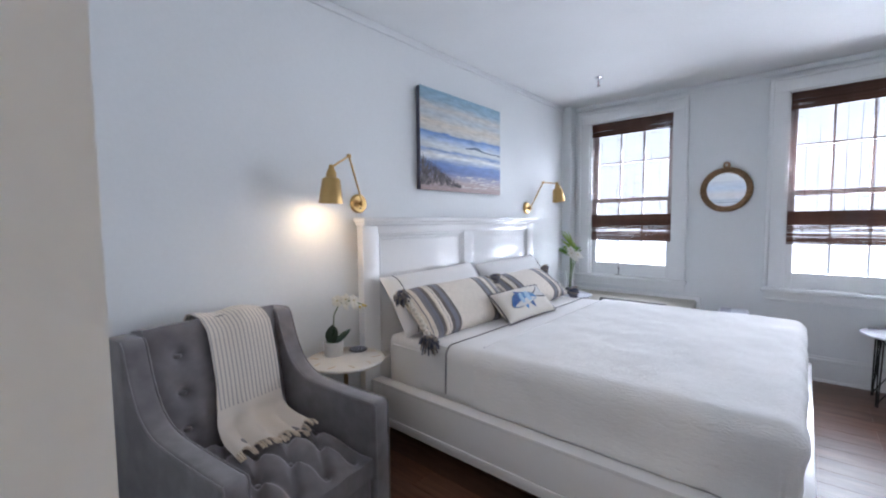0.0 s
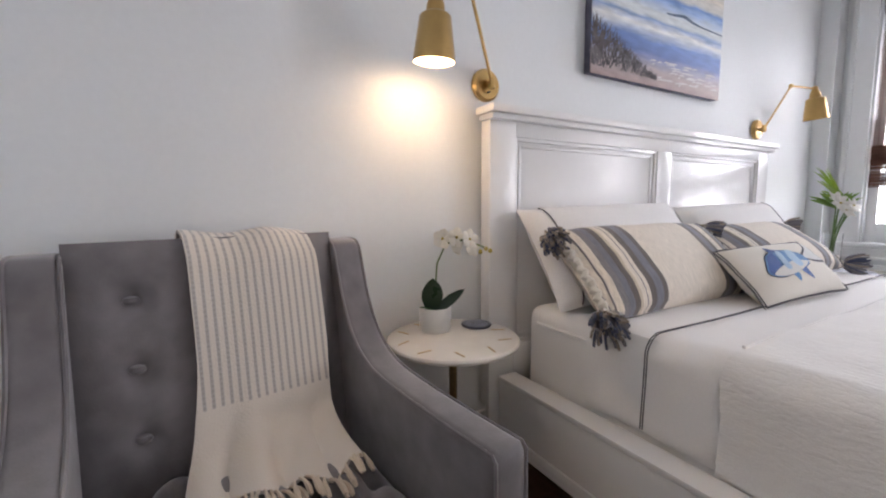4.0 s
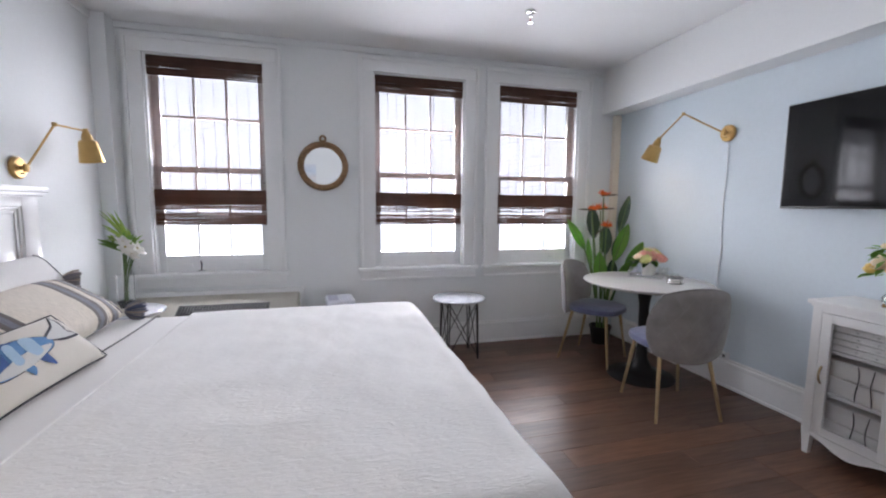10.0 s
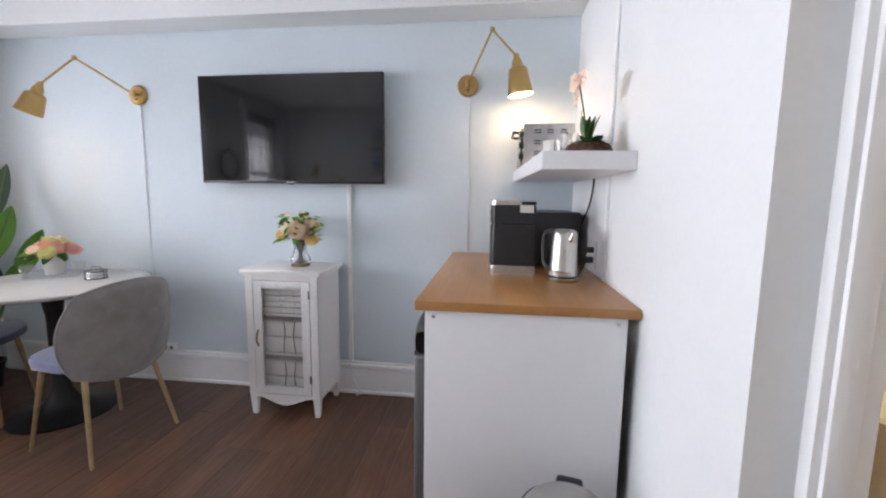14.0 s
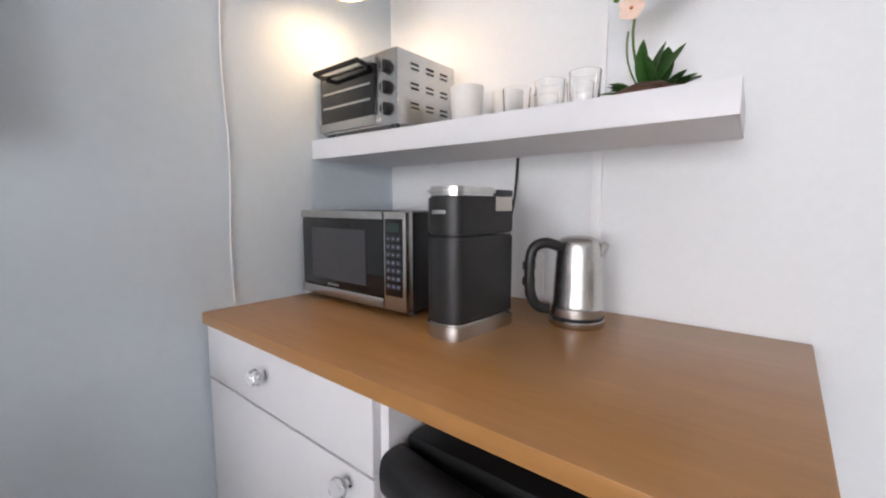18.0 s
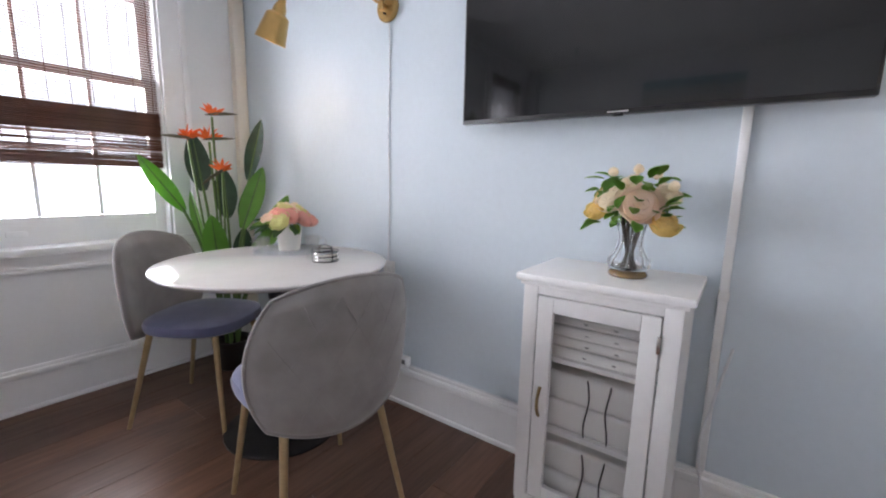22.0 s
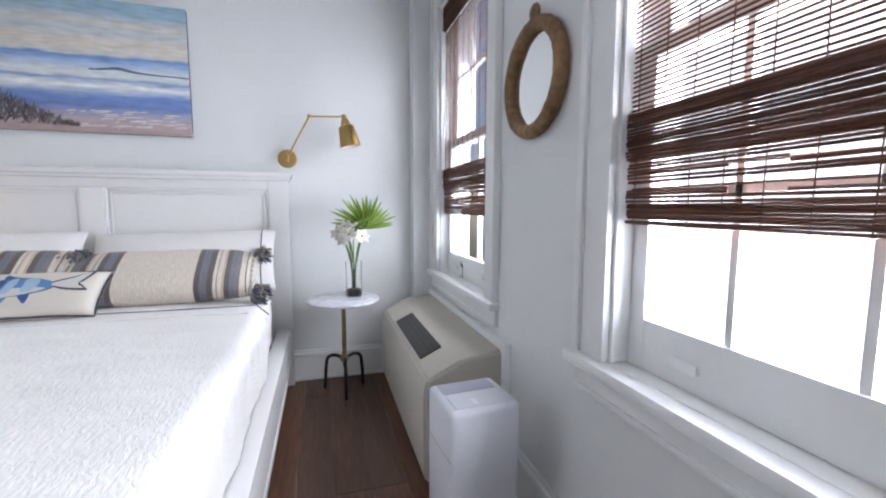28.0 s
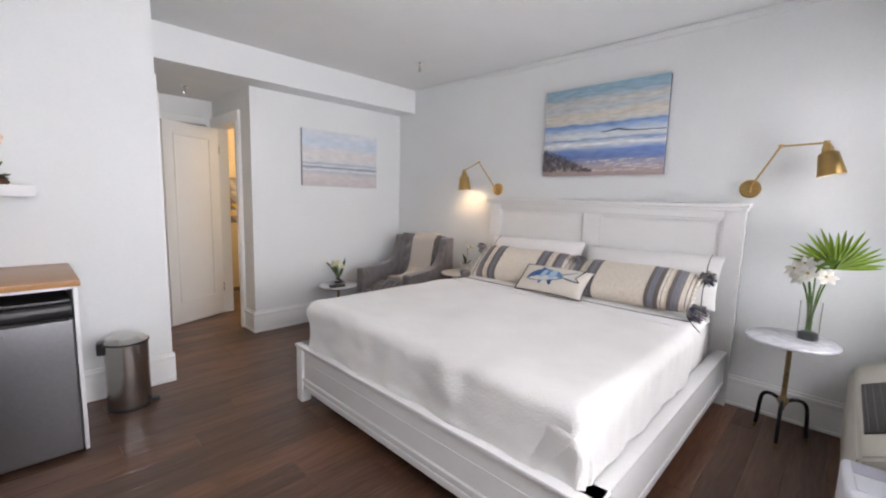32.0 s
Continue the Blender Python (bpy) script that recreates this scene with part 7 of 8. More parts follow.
part("pattern", tube([(-0.03 + 0.012 * i, 0.02 * (-1) ** i, 0.0455) for i in range(6)], 0.002, 5), M_NAVY, cd, "dark zigzag on the top coaster")

cd.matrix_basis = cd.matrix_basis @ Matrix.Scale(0.88, 4)

# ---- bird of paradise plant ----
PLX, PLY = 1.925, 4.18
bp_ = thing("bird_of_paradise_plant", (PLX, PLY, 0.0), "tall bird of paradise plant with orange blooms", "plant")
part("pot", lathe([(0, 0), (0.072, 0), (0.078, 0.006), (0.095, 0.15), (0.10, 0.15), (0.102, 0.17), (0.094, 0.17), (0.09, 0.14), (0, 0.14)], 30), M_BLACK, bp_, "black plastic pot")
part("soil", lathe([(0, 0.15), (0.088, 0.146), (0.088, 0.138), (0, 0.138)], 20), M_SOIL, bp_)
M_PADDLE = translucent(material("bright_paddle_leaf", (0.11, 0.26, 0.045), rough=0.35, grain=0.15, scale=20, stain=0.12, stain_scale=6), (0.22, 0.50, 0.06), 0.3)
M_PADDLE_DARK = material("dark_paddle_leaf", (0.022, 0.055, 0.026), rough=0.32, grain=0.25, scale=20, stain=0.2)
o0 = Vector((0, 0, 0.14))


def paddle(foot, tip, w, mat, face, bend=0.05):
    """A long stalk that ends in a paddle leaf from foot to tip, turned to face a direction."""
    b, t = (Vector(p) - Vector((PLX, PLY, 0)) for p in (foot, tip))
    d = (t - b).normalized()
    y = Vector(face).normalized().cross(d).normalized()
    m = Matrix((d, y, d.cross(y))).transposed().to_4x4()
    m.translation = b
    bm = leaf_mesh((t - b).length, w, bend, 0.35, 16)
    bm.transform(m)
    root = o0 + Vector((0.25 * b.x, 0.25 * b.y, 0)).normalized() * 0.03
    part("stalk", tube(arc(root, (root + b) / 2 + Vector((-0.1 * d.x, -0.1 * d.y, 0.06)), b + d * 0.01, 8), [0.009] * 5 + [0.007] * 4, 7), M_STEM, bp_)
    lf = part("leaf", bm, mat, bp_)
    l = (t - b).length
    rib = [m @ Vector((l * u * (1 - bend * 0.12 * u), 0, -bend * l * u * u - 0.35 * 0.35 * w / 2 * math.sin(math.pi * min(1, u * 0.94 + 0.06)) ** 0.75 + 0.002)) for u in (0.0, 0.2, 0.4, 0.6, 0.8, 0.93)]
    part("midrib", tube(rib, [0.005, 0.0045, 0.004, 0.003, 0.0025, 0.0015], 6), M_STEM, lf)


for foot, tip, w, mat, face in (
        ((1.733, 4.20, 0.90), (1.551, 4.20, 1.17), 0.085, M_PADDLE, (-0.3, -1.0, 0.2)),
        ((1.842, 4.22, 1.00), (1.800, 4.22, 1.30), 0.115, M_PADDLE_DARK, (-0.5, -0.9, 0.1)),
        ((1.933, 4.17, 0.855), (1.920, 4.16, 1.125), 0.115, M_PADDLE_DARK, (-0.4, -0.9, 0.0)),
        ((2.035, 4.12, 1.06), (2.115, 4.11, 1.40), 0.09, M_PADDLE_DARK, (-0.8, -0.6, 0.1)),
        ((1.965, 4.08, 0.80), (2.095, 4.07, 1.14), 0.11, M_PADDLE, (-0.5, -0.9, 0.1)),
        ((2.06, 4.04, 0.68), (2.165, 3.96, 0.985), 0.11, M_PADDLE, (-0.7, -0.7, 0.3)),
        ((1.835, 4.09, 0.60), (1.80, 4.07, 0.885), 0.12, M_PADDLE, (-0.5, -0.9, 0.2)),
        ((1.815, 4.20, 0.72), (1.756, 4.20, 1.00), 0.06, M_PADDLE, (-0.9, -0.4, 0.2)),
        ((2.0, 4.12, 0.80), (2.03, 4.13, 1.02), 0.08, M_PADDLE_DARK, (-0.6, -0.8, 0.0)),
        ((2.00, 4.06, 0.56), (2.045, 4.03, 0.77), 0.09, M_PADDLE, (-0.3, -0.9, 0.3)),
        ((1.99, 4.16, 0.54), (2.03, 4.18, 0.80), 0.11, M_PADDLE_DARK, (-0.5, -0.9, 0.0))):
    paddle(foot, tip, w, mat, face)
M_ORANGE = translucent(material("orange_bloom", (0.80, 0.16, 0.03), rough=0.5, grain=0.15, scale=40), (0.90, 0.20, 0.03), 0.3)
M_BRACT = material("purple_green_bract", (0.10, 0.09, 0.05), rough=0.45, grain=0.25, scale=30)
across = Vector((0.8, -0.6, 0))
for k, (x, y, z, side) in enumerate(((1.874, 4.15, 1.385, 1), (1.74, 4.12, 1.255, -1), (1.863, 4.17, 1.262, 1), (1.885, 4.10, 1.105, -0.7))):
    c = Vector((x - PLX, y - PLY, z))
    part("flower_stalk", tube(arc(o0, (c.x * 0.7, c.y * 0.5, z * 0.6), c + Vector((0, 0, -0.01)), 10), 0.006, 7), M_STEM, bp_)
    out = (across * side + Vector((0, 0, 0.10 if side != -0.7 else -0.5))).normalized()
    bm = leaf_mesh(0.155, 0.028, 0.02, 1.0, 8)
    bm.transform(orient(c - out * 0.03, out, 0))
    fl = part("bract", bm, M_BRACT, bp_, "boat-shaped green bract")
    rng = random.Random(70 + k)
    for j in range(7):
        a = -1.0 + 0.36 * j + rng.uniform(-0.12, 0.12)
        d = across * math.sin(a) + Vector((0, 0, math.cos(a) * 0.9)) + Vector((-0.6, -0.8, 0)) * rng.uniform(-0.3, 0.4)
        bm = leaf_mesh(rng.uniform(0.05, 0.08), 0.018, 0.1, 0.6, 6)
        bm.transform(orient(c, d, rng.uniform(0.6, 2.2)))
        part("petal", bm, M_ORANGE, fl, "pointed orange petal")


# ---- kitchen corner ----
M_WOODTOP = material("honey_laminate", (0.40, 0.195, 0.065), rough=0.3, grain=0.05, scale=16, stain=0.06, stain_scale=3, stretch=(0.4, 5, 5), bump=0.015)
M_LAM = material("white_laminate", (0.76, 0.76, 0.77), rough=0.4, grain=0.01, scale=40, stain=0.015)
WX0, WX1, WY0, WY1, WZ = 1.047, XT - 0.002, YK + 0.002, 1.302, 0.902
wt = thing("worktop", (0, 0, 0), "honey brown laminate worktop along the wall", "worktop")
part("slab", box(WX0, WX1, WY0, WY1, WZ - 0.03, WZ, 0.004), M_WOODTOP, wt)
part("support_panel", box(WX0 + 0.012, WX0 + 0.03, 0.675, 1.272, 0.0, WZ - 0.03, 0.001), M_LAM, wt, "white end panel")
for y in (0.70, 1.245):
    part("screw_cap", cyl((WX0 + 0.013, y, 0.852), (WX0 + 0.0105, y, 0.852), 0.006, n=12), M_STEEL, wt)
part("front_rail", box(WX0 + 0.03, 1.56, 1.255, 1.272, WZ - 0.048, WZ - 0.03), M_LAM, wt)
bc = thing("base_cabinet", (0, 0, 0), "white base cabinet with a drawer and crystal knobs", "cabinet")
part("body", box(1.565, WX1 - 0.002, 0.67, 1.275, 0.06, WZ - 0.031, 0.001), M_LAM, bc)
part("plinth", box(1.575, WX1 - 0.01, 0.69, 1.22, 0.0, 0.06), M_LAM, bc)
dw = part("drawer_front", box(1.583, WX1 - 0.006, 1.275, 1.293, 0.735, WZ - 0.034, 0.002), M_LAM, bc)
dd = part("door", box(1.583, WX1 - 0.006, 1.275, 1.293, 0.065, 0.730, 0.002), M_LAM, bc)
M_CRYSTAL = material("crystal_knob", (0.95, 0.96, 0.98), rough=0.05, transmission=0.85, ior=1.5)


def knob(x, z, parent):
    k = part("knob", lathe([(0, 0), (0.011, 0.0), (0.011, 0.004), (0.006, 0.006), (0.006, 0.014), (0, 0.014)], 16), M_CHROME, parent, "chrome and crystal knob")
    k.matrix_basis = pose(x, 1.293, z, -90, 0, 0)
    c = part("crystal", lathe([(0, 0.012), (0.010, 0.014), (0.019, 0.022), (0.017, 0.032), (0.009, 0.038), (0, 0.038)], 8), M_CRYSTAL, k, smooth=False)


knob(1.918, 0.818, dw)
knob(1.643, 0.705, dd)
fr = thing("mini_fridge", (0, -0.045, 0), "small grey refrigerator with a black top trim", "refrigerator")
M_FRIDGE = material("grey_fridge_door", (0.21, 0.21, 0.225), rough=0.35, metal=0.7, grain=0.04, scale=60, stain=0.05)
part("body", box(1.085, 1.555, 0.74, 1.29, 0.015, 0.80, 0.008), M_BLACK, fr)
fd = part("door", box(1.083, 1.557, 1.295, 1.355, 0.02, 0.715, 0.014, 3), M_FRIDGE, fr, "brushed grey door")
def cap_f(u, v):
    s = -1 + 2 * u
    a = v * 2 * math.pi
    bow = 0.022 * (1 - s * s)
    return Vector((1.32 + s * 0.233, 1.322 + bow + 0.030 * math.copysign(abs(math.cos(a)) ** 0.6, math.cos(a)), 0.757 + 0.036 * math.copysign(abs(math.sin(a)) ** 0.6, math.sin(a))))
bm = grid(cap_f, 20, 20)
bmesh.ops.holes_fill(bm, edges=bm.edges)
part("handle_trim", bm, M_BLACK, fd, "bowed black grip along the top")
part("grip_recess", box(1.10, 1.54, 1.352, 1.3565, 0.706, 0.722), M_BLACK, fd)
part("badge", box(1.33, 1.38, 1.3545, 1.3565, 0.665, 0.672), M_STEEL, fd, "small silver badge")
for x in (1.11, 1.53):
    for y in (0.78, 1.25):
        part("foot", cyl((x, y, 0.0), (x, y, 0.016), 0.016, n=12), M_BLACK, fr)

# microwave
mw = thing("microwave", (1.988, 0.845, WZ), "black and steel microwave oven", "microwave")
part("body", box(-0.215, 0.215, -0.165, 0.155, 0.012, 0.252, 0.006), M_BLACK, mw)
md = part("door", box(-0.136, 0.216, 0.156, 0.176, 0.040, 0.232, 0.004), M_BLACK_GLASS, mw, "dark glass door")
part("door_trim", box(-0.136, 0.216, 0.156, 0.180, 0.232, 0.252, 0.003), M_STEEL, md)
part("door_trim", box(-0.136, 0.216, 0.156, 0.180, 0.014, 0.040, 0.003), M_STEEL, md)
part("window", box(-0.07, 0.165, 0.1755, 0.1775, 0.062, 0.205), material("microwave_window", (0.05, 0.05, 0.055), rough=0.25, grain=0.1, scale=200), md, "grey mesh window")
part("mark", box(0.045, 0.095, 0.1763, 0.1775, 0.046, 0.052), M_STEEL, md, "silver lettering bar")
cp = part("control_panel", box(-0.216, -0.140, 0.156, 0.180, 0.014, 0.252, 0.004), M_STEEL, mw, "steel control panel")
part("key_field", box(-0.205, -0.147, 0.1795, 0.1815, 0.05, 0.235, 0.001), M_BLACK_GLASS, cp)
part("display", box(-0.197, -0.152, 0.1812, 0.1823, 0.205, 0.225), material("display_glass", (0.03, 0.05, 0.045), rough=0.15), cp)
M_KEY = material("grey_key", (0.03, 0.035, 0.05), rough=0.5, grain=0.1)
M_KEYMARK = material("pale_key_mark", (0.22, 0.25, 0.3), rough=0.5)
for r in range(7):
    for c in range(3):
        k = part("key", box(-0.200 + 0.017 * c, -0.186 + 0.017 * c, 0.1812, 0.1826, 0.068 + 0.019 * r, 0.080 + 0.019 * r, 0.001), M_KEY, cp)
        part("key_mark", box(-0.197 + 0.017 * c, -0.189 + 0.017 * c, 0.1824, 0.183, 0.073 + 0.019 * r, 0.0755 + 0.019 * r), M_KEYMARK, k)
for x in (-0.19, 0.19):
    for y in (-0.14, 0.13):
        part("foot", cyl((x, y, 0), (x, y, 0.013), 0.012, n=10), M_BLACK, mw)

# capsule coffee machine
km = thing("coffee_machine", (1.618, 0.99, WZ), "tall black capsule coffee machine with silver trim", "coffee machine", turn=-4.0)


def rounded_column(w, d, z0, z1, r, n=10):
    """A column with a half-round front towards +y."""
    bm = bm_new()
    pts = [(-w / 2, -d / 2), (w / 2, -d / 2)] + [(w / 2 * math.cos(a), d / 2 - w / 2 * 0.55 + w / 2 * 0.55 * math.sin(a)) for a in (math.pi * i / n for i in range(n + 1))]
    lo = [bm.verts.new((x, y, z0)) for x, y in pts]
    hi = [bm.verts.new((x, y, z1)) for x, y in pts]
    bm.faces.new(lo[::-1])
    bm.faces.new(hi)
    for k in range(len(pts)):
        j = (k + 1) % len(pts)
        bm.faces.new((lo[k], lo[j], hi[j], hi[k]))
    bmesh.ops.recalc_face_normals(bm, faces=bm.faces)
    bmesh.ops.bevel(bm, geom=[e for e in bm.edges if e.calc_face_angle(0) > 0.9], offset=r, segments=2, affect="EDGES")
    return bm


M_MATTBLACK = material("matt_black_plastic", (0.015, 0.015, 0.016), rough=0.42, grain=0.12, scale=80, stain=0.08)
part("body", rounded_column(0.092, 0.19, 0.034, 0.205, 0.004), M_MATTBLACK, km)
part("brew_head", rounded_column(0.092, 0.19, 0.208, 0.285, 0.004), M_MATTBLACK, km)
part("base_trim", rounded_column(0.095, 0.196, 0.0, 0.033, 0.004), M_STEEL, km, "silver base band")
bm = rounded_column(0.094, 0.13, 0.286, 0.304, 0.006)
bm.transform(Matrix.Translation((0, 0.032, 0)))
part("lid_handle", bm, M_STEEL, km, "silver lid handle")
part("tank_lid", box(-0.044, 0.044, -0.095, -0.035, 0.286, 0.300, 0.004), M_MATTBLACK, km)
part("label", box(-0.048, -0.0457, -0.085, -0.03, 0.255, 0.285), M_PETAL, km, "white sticker")
for k in range(6):
    a = math.pi / 2 + 0.40 - 0.13 * k
    part("letter_bar", box(0.046 * math.cos(a) - 0.003, 0.046 * math.cos(a) + 0.003, 0.095 - 0.0253 + 0.0253 * math.sin(a) - 0.001, 0.095 - 0.0253 + 0.0253 * math.sin(a) + 0.0035, 0.250, 0.258), M_STEEL, km, "silver lettering bar")
cw = part("power_cable", tube(smooth_line([(1.70, YK + 0.06, WZ + 0.20), (1.70, YK + 0.03, WZ + 0.26), (1.70, YK + 0.014, WZ + 0.33), (1.70, YK + 0.008, 1.303)], 5), 0.004, 8), M_BLACK)
tagged(cw, "black cord running up behind the coffee machine", "cord")

# kettle
kt = thing("electric_kettle", (1.455, 0.80, WZ), "brushed steel electric kettle with a black handle", "kettle")
part("base", lathe([(0, 0), (0.061, 0), (0.064, 0.004), (0.064, 0.016), (0.060, 0.02), (0, 0.02)], 40), M_STEEL, kt)
part("base_ring", lathe([(0.0600, 0.020), (0.063, 0.021), (0.063, 0.025), (0.0600, 0.026)], 40), M_BLACK, kt)
part("body", lathe([(0, 0.022), (0.060, 0.024), (0.060, 0.045), (0.0575, 0.048), (0.0565, 0.052), (0.054, 0.12), (0.0505, 0.19), (0.047, 0.200), (0, 0.200)], 44), M_STEEL, kt, "brushed steel body")
part("lid", lathe([(0, 0.213), (0.028, 0.212), (0.040, 0.207), (0.047, 0.200), (0, 0.199)], 36), M_STEEL, kt)
part("spout", tube([(-0.040, -0.018, 0.172), (-0.050, -0.022, 0.186), (-0.056, -0.025, 0.197)], [0.016, 0.012, 0.008], 12), M_STEEL, kt)
hd = Vector((0.8, 0.6, 0)).normalized()
part("handle", tube(smooth_line([hd * 0.048 + Vector((0, 0, 0.188)), hd * 0.08 + Vector((0, 0, 0.196)), hd * 0.108 + Vector((0, 0, 0.18)), hd * 0.115 + Vector((0, 0, 0.13)), hd * 0.11 + Vector((0, 0, 0.07)), hd * 0.092 + Vector((0, 0, 0.042)), hd * 0.066 + Vector((0, 0, 0.036))], 5), 0.0125, 12), M_BLACK, kt, "black loop handle")
kc = part("power_cable", tube(smooth_line([(1.512, 0.79, WZ + 0.005), (1.55, 0.74, WZ + 0.005), (1.60, 0.71, WZ + 0.005), (1.64, 0.69, WZ + 0.02), (1.65, 0.674, WZ + 0.055)], 5), 0.0035, 8), M_BLACK)
tagged(kc, "black kettle cord lying on the worktop", "cord")
ot = thing("wall_outlet", (1.65, YK, WZ + 0.078), "white wall outlet with two black plugs", "outlet")
part("plate", box(-0.036, 0.036, 0.0, 0.006, -0.058, 0.058, 0.003), M_TRIM, ot)
for z in (-0.022, 0.022):
    part("plug", box(-0.014, 0.014, 0.006, 0.034, z - 0.012, z + 0.012, 0.004), M_BLACK, ot, "black plug")

# floating shelf and what stands on it
SZ = 1.362
sf_ = thing("floating_shelf", (0, 0, 0), "thick white floating shelf above the worktop", "shelf")
def slanted(bm):
    """The shelf is a little deeper beside the television wall than at its free end."""
    for v in bm.verts:
        if v.co.y > 0.9:
            v.co.y += 0.012 - 0.045 * (XT - v.co.x)
            v.co.x -= 0.014 * (XT - v.co.x)
    return bm


part("board", slanted(box(1.186, XT - 0.002, YK + 0.001, 0.956, 1.305, SZ, 0.002)), M_LAM, sf_)
part("end_cap", slanted(box(1.182, 1.186, YK + 0.001, 0.956, 1.3055, SZ - 0.0005, 0.001)), M_LAM, sf_)
part("front_edge", slanted(box(1.182, XT - 0.002, 0.956, 0.960, 1.3055, SZ - 0.0005, 0.001)), M_LAM, sf_)
to = thing("toaster_oven", (2.045, 0.825, SZ), "steel toaster oven with three black dials", "toaster oven")
part("body", box(-0.162, 0.162, -0.12, 0.115, 0.014, 0.205, 0.006), M_STEEL, to)
td = part("door", box(-0.085, 0.155, 0.116, 0.124, 0.045, 0.175, 0.003), M_BLACK_GLASS, to, "dark glass door")
for q in ((-0.09, 0.16, 0.175, 0.195), (-0.09, 0.16, 0.02, 0.045)):
    part("door_rail", box(q[0], q[1], 0.116, 0.128, q[2], q[3], 0.003), M_STEEL, td)
part("handle", tube([(-0.06, 0.128, 0.175), (-0.06, 0.158, 0.18), (0.13, 0.158, 0.18), (0.13, 0.128, 0.175)], 0.007, 8), M_IRON, td)
for z in (0.085, 0.125):
    part("rack", box(-0.07, 0.14, 0.1235, 0.1255, z, z + 0.006), M_STEEL, td, "wire rack seen through the glass")
for k, z in enumerate((0.055, 0.108, 0.160)):
    dl = part("dial", lathe([(0, 0), (0.017, 0.0), (0.016, 0.014), (0.013, 0.018), (0, 0.018)], 20), M_BLACK, to)
    dl.matrix_basis = pose(-0.128, 0.115, z, -90, 0, 0)
    part("pointer", box(-0.002, 0.002, -0.014, 0.014, 0.017, 0.021), M_STEEL, dl)
for r in range(3):
    for c in range(3):
        for k in range(2):
            part("vent_slot", box(-0.1632, -0.1612, -0.085 + 0.06 * c, -0.055 + 0.06 * c, 0.06 + 0.05 * r + 0.012 * k, 0.065 + 0.05 * r + 0.012 * k), M_BLACK, to)
for x in (-0.14, 0.14):
    for y in (-0.1, 0.1):
        part("foot", cyl((x, y, 0), (x, y, 0.015), 0.012, n=10), M_BLACK, to)
glass_cup(1.753, 0.82, SZ, 0.043, 0.105, 5.6, "white ceramic mug on the shelf", M_CERAMIC, "mugs on the shelf")
glass_cup(1.69, 0.72, SZ, 0.043, 0.105, 5.6, "white ceramic mug on the shelf", M_CERAMIC, "mugs on the shelf")
for k, (x, y) in enumerate(((1.62, 0.80), (1.58, 0.72), (1.53, 0.81), (1.49, 0.73), (1.455, 0.80))):
    glass_cup(x, y, SZ, 0.034, 0.082 if k < 3 else 0.09, 0, "clear drinking glass on the shelf", M_GLASS, "glasses on the shelf")
sp = thing("shelf_orchid", (1.338, 0.755, SZ), "pink orchid with dark leaves in a moss planter", "potted plant")
part("planter", lathe([(0, 0.0), (0.075, 0.0), (0.082, 0.012), (0.07, 0.036), (0.04, 0.05), (0, 0.052)], 26), material("brown_moss_planter", (0.075, 0.035, 0.02), rough=0.9, grain=0.4, scale=50, bump=0.8, bump_scale=60), sp, "rough brown planter")
rng = random.Random(21)
for k in range(36):
    a = rng.choice((0.0, math.pi)) + rng.uniform(-0.9, 0.9)
    add_leaf(sp, (0.045 * math.cos(a), 0.025 * math.sin(a), 0.035), (math.cos(a), math.sin(a), rng.uniform(0.2, 1.3)), rng.uniform(0.03, 0.055), 0.02, M_LEAF if k % 3 else M_LEAF_DARK, 0.3)
for k, (dx, dy, l, w) in enumerate(((0.10, 0.2, 0.095, 0.036), (-0.25, 0.15, 0.09, 0.034), (-0.6, 0.05, 0.095, 0.03), (0.35, 0.1, 0.085, 0.03), (-0.05, -0.2, 0.09, 0.034))):
    add_leaf(sp, (0.01 - 0.008 * k, 0, 0.045), (dx, dy, 1.0), l, w, M_LEAF, 0.12, 1.5 - 0.3 * k)
part("stem", tube(arc((0.01, 0, 0.05), (0.06, 0.01, 0.17), (0.0, 0.04, 0.235), 8), 0.003, 6), M_STEM, sp)
part("stem", tube(arc((0.02, 0, 0.05), (0.05, 0.02, 0.10), (0.04, 0.02, 0.16), 6), 0.002, 6), M_STEM, sp)
M_PINK = material("pale_pink_petal", (0.84, 0.64, 0.52), rough=0.6, grain=0.1, scale=40)
M_CORAL = material("coral_flower_heart", (0.72, 0.20, 0.08), rough=0.6, grain=0.15, scale=60)
for k, (x, y, z) in enumerate(((0.0, 0.045, 0.225), (-0.04, 0.05, 0.215), (0.03, 0.04, 0.195), (-0.02, 0.06, 0.245), (0.025, 0.05, 0.24), (-0.05, 0.04, 0.245))):
    blossom(sp, Vector((x, y, z)), (0.2 - 0.15 * k, 1, 0.1), 0.027, 5, M_PINK, 90 + k, M_CORAL)
for x, z in ((0.055, 0.25), (0.065, 0.235), (0.06, 0.22)):
    part("bud", lathe([(0, -0.006), (0.006, -0.002), (0.005, 0.004), (0, 0.007)], 8, (x, 0.04, z)), M_LEAF_PALE, sp)
kt.matrix_basis = kt.matrix_basis @ Matrix.Scale(0.94, 4)
# narrow conduit on the kitchen wall
cn = thing("wall_conduit", (1.475, YK, WZ), "narrow white conduit running up the kitchen wall", "conduit")
part("lower_length", box(-0.012, 0.012, 0.0, 0.010, 0.0, 0.399, 0.003), M_TRIM, cn)
part("upper_length", box(-0.012, 0.012, 0.0, 0.010, SZ - WZ + 0.001, H - WZ - 0.01, 0.003), M_TRIM, cn)

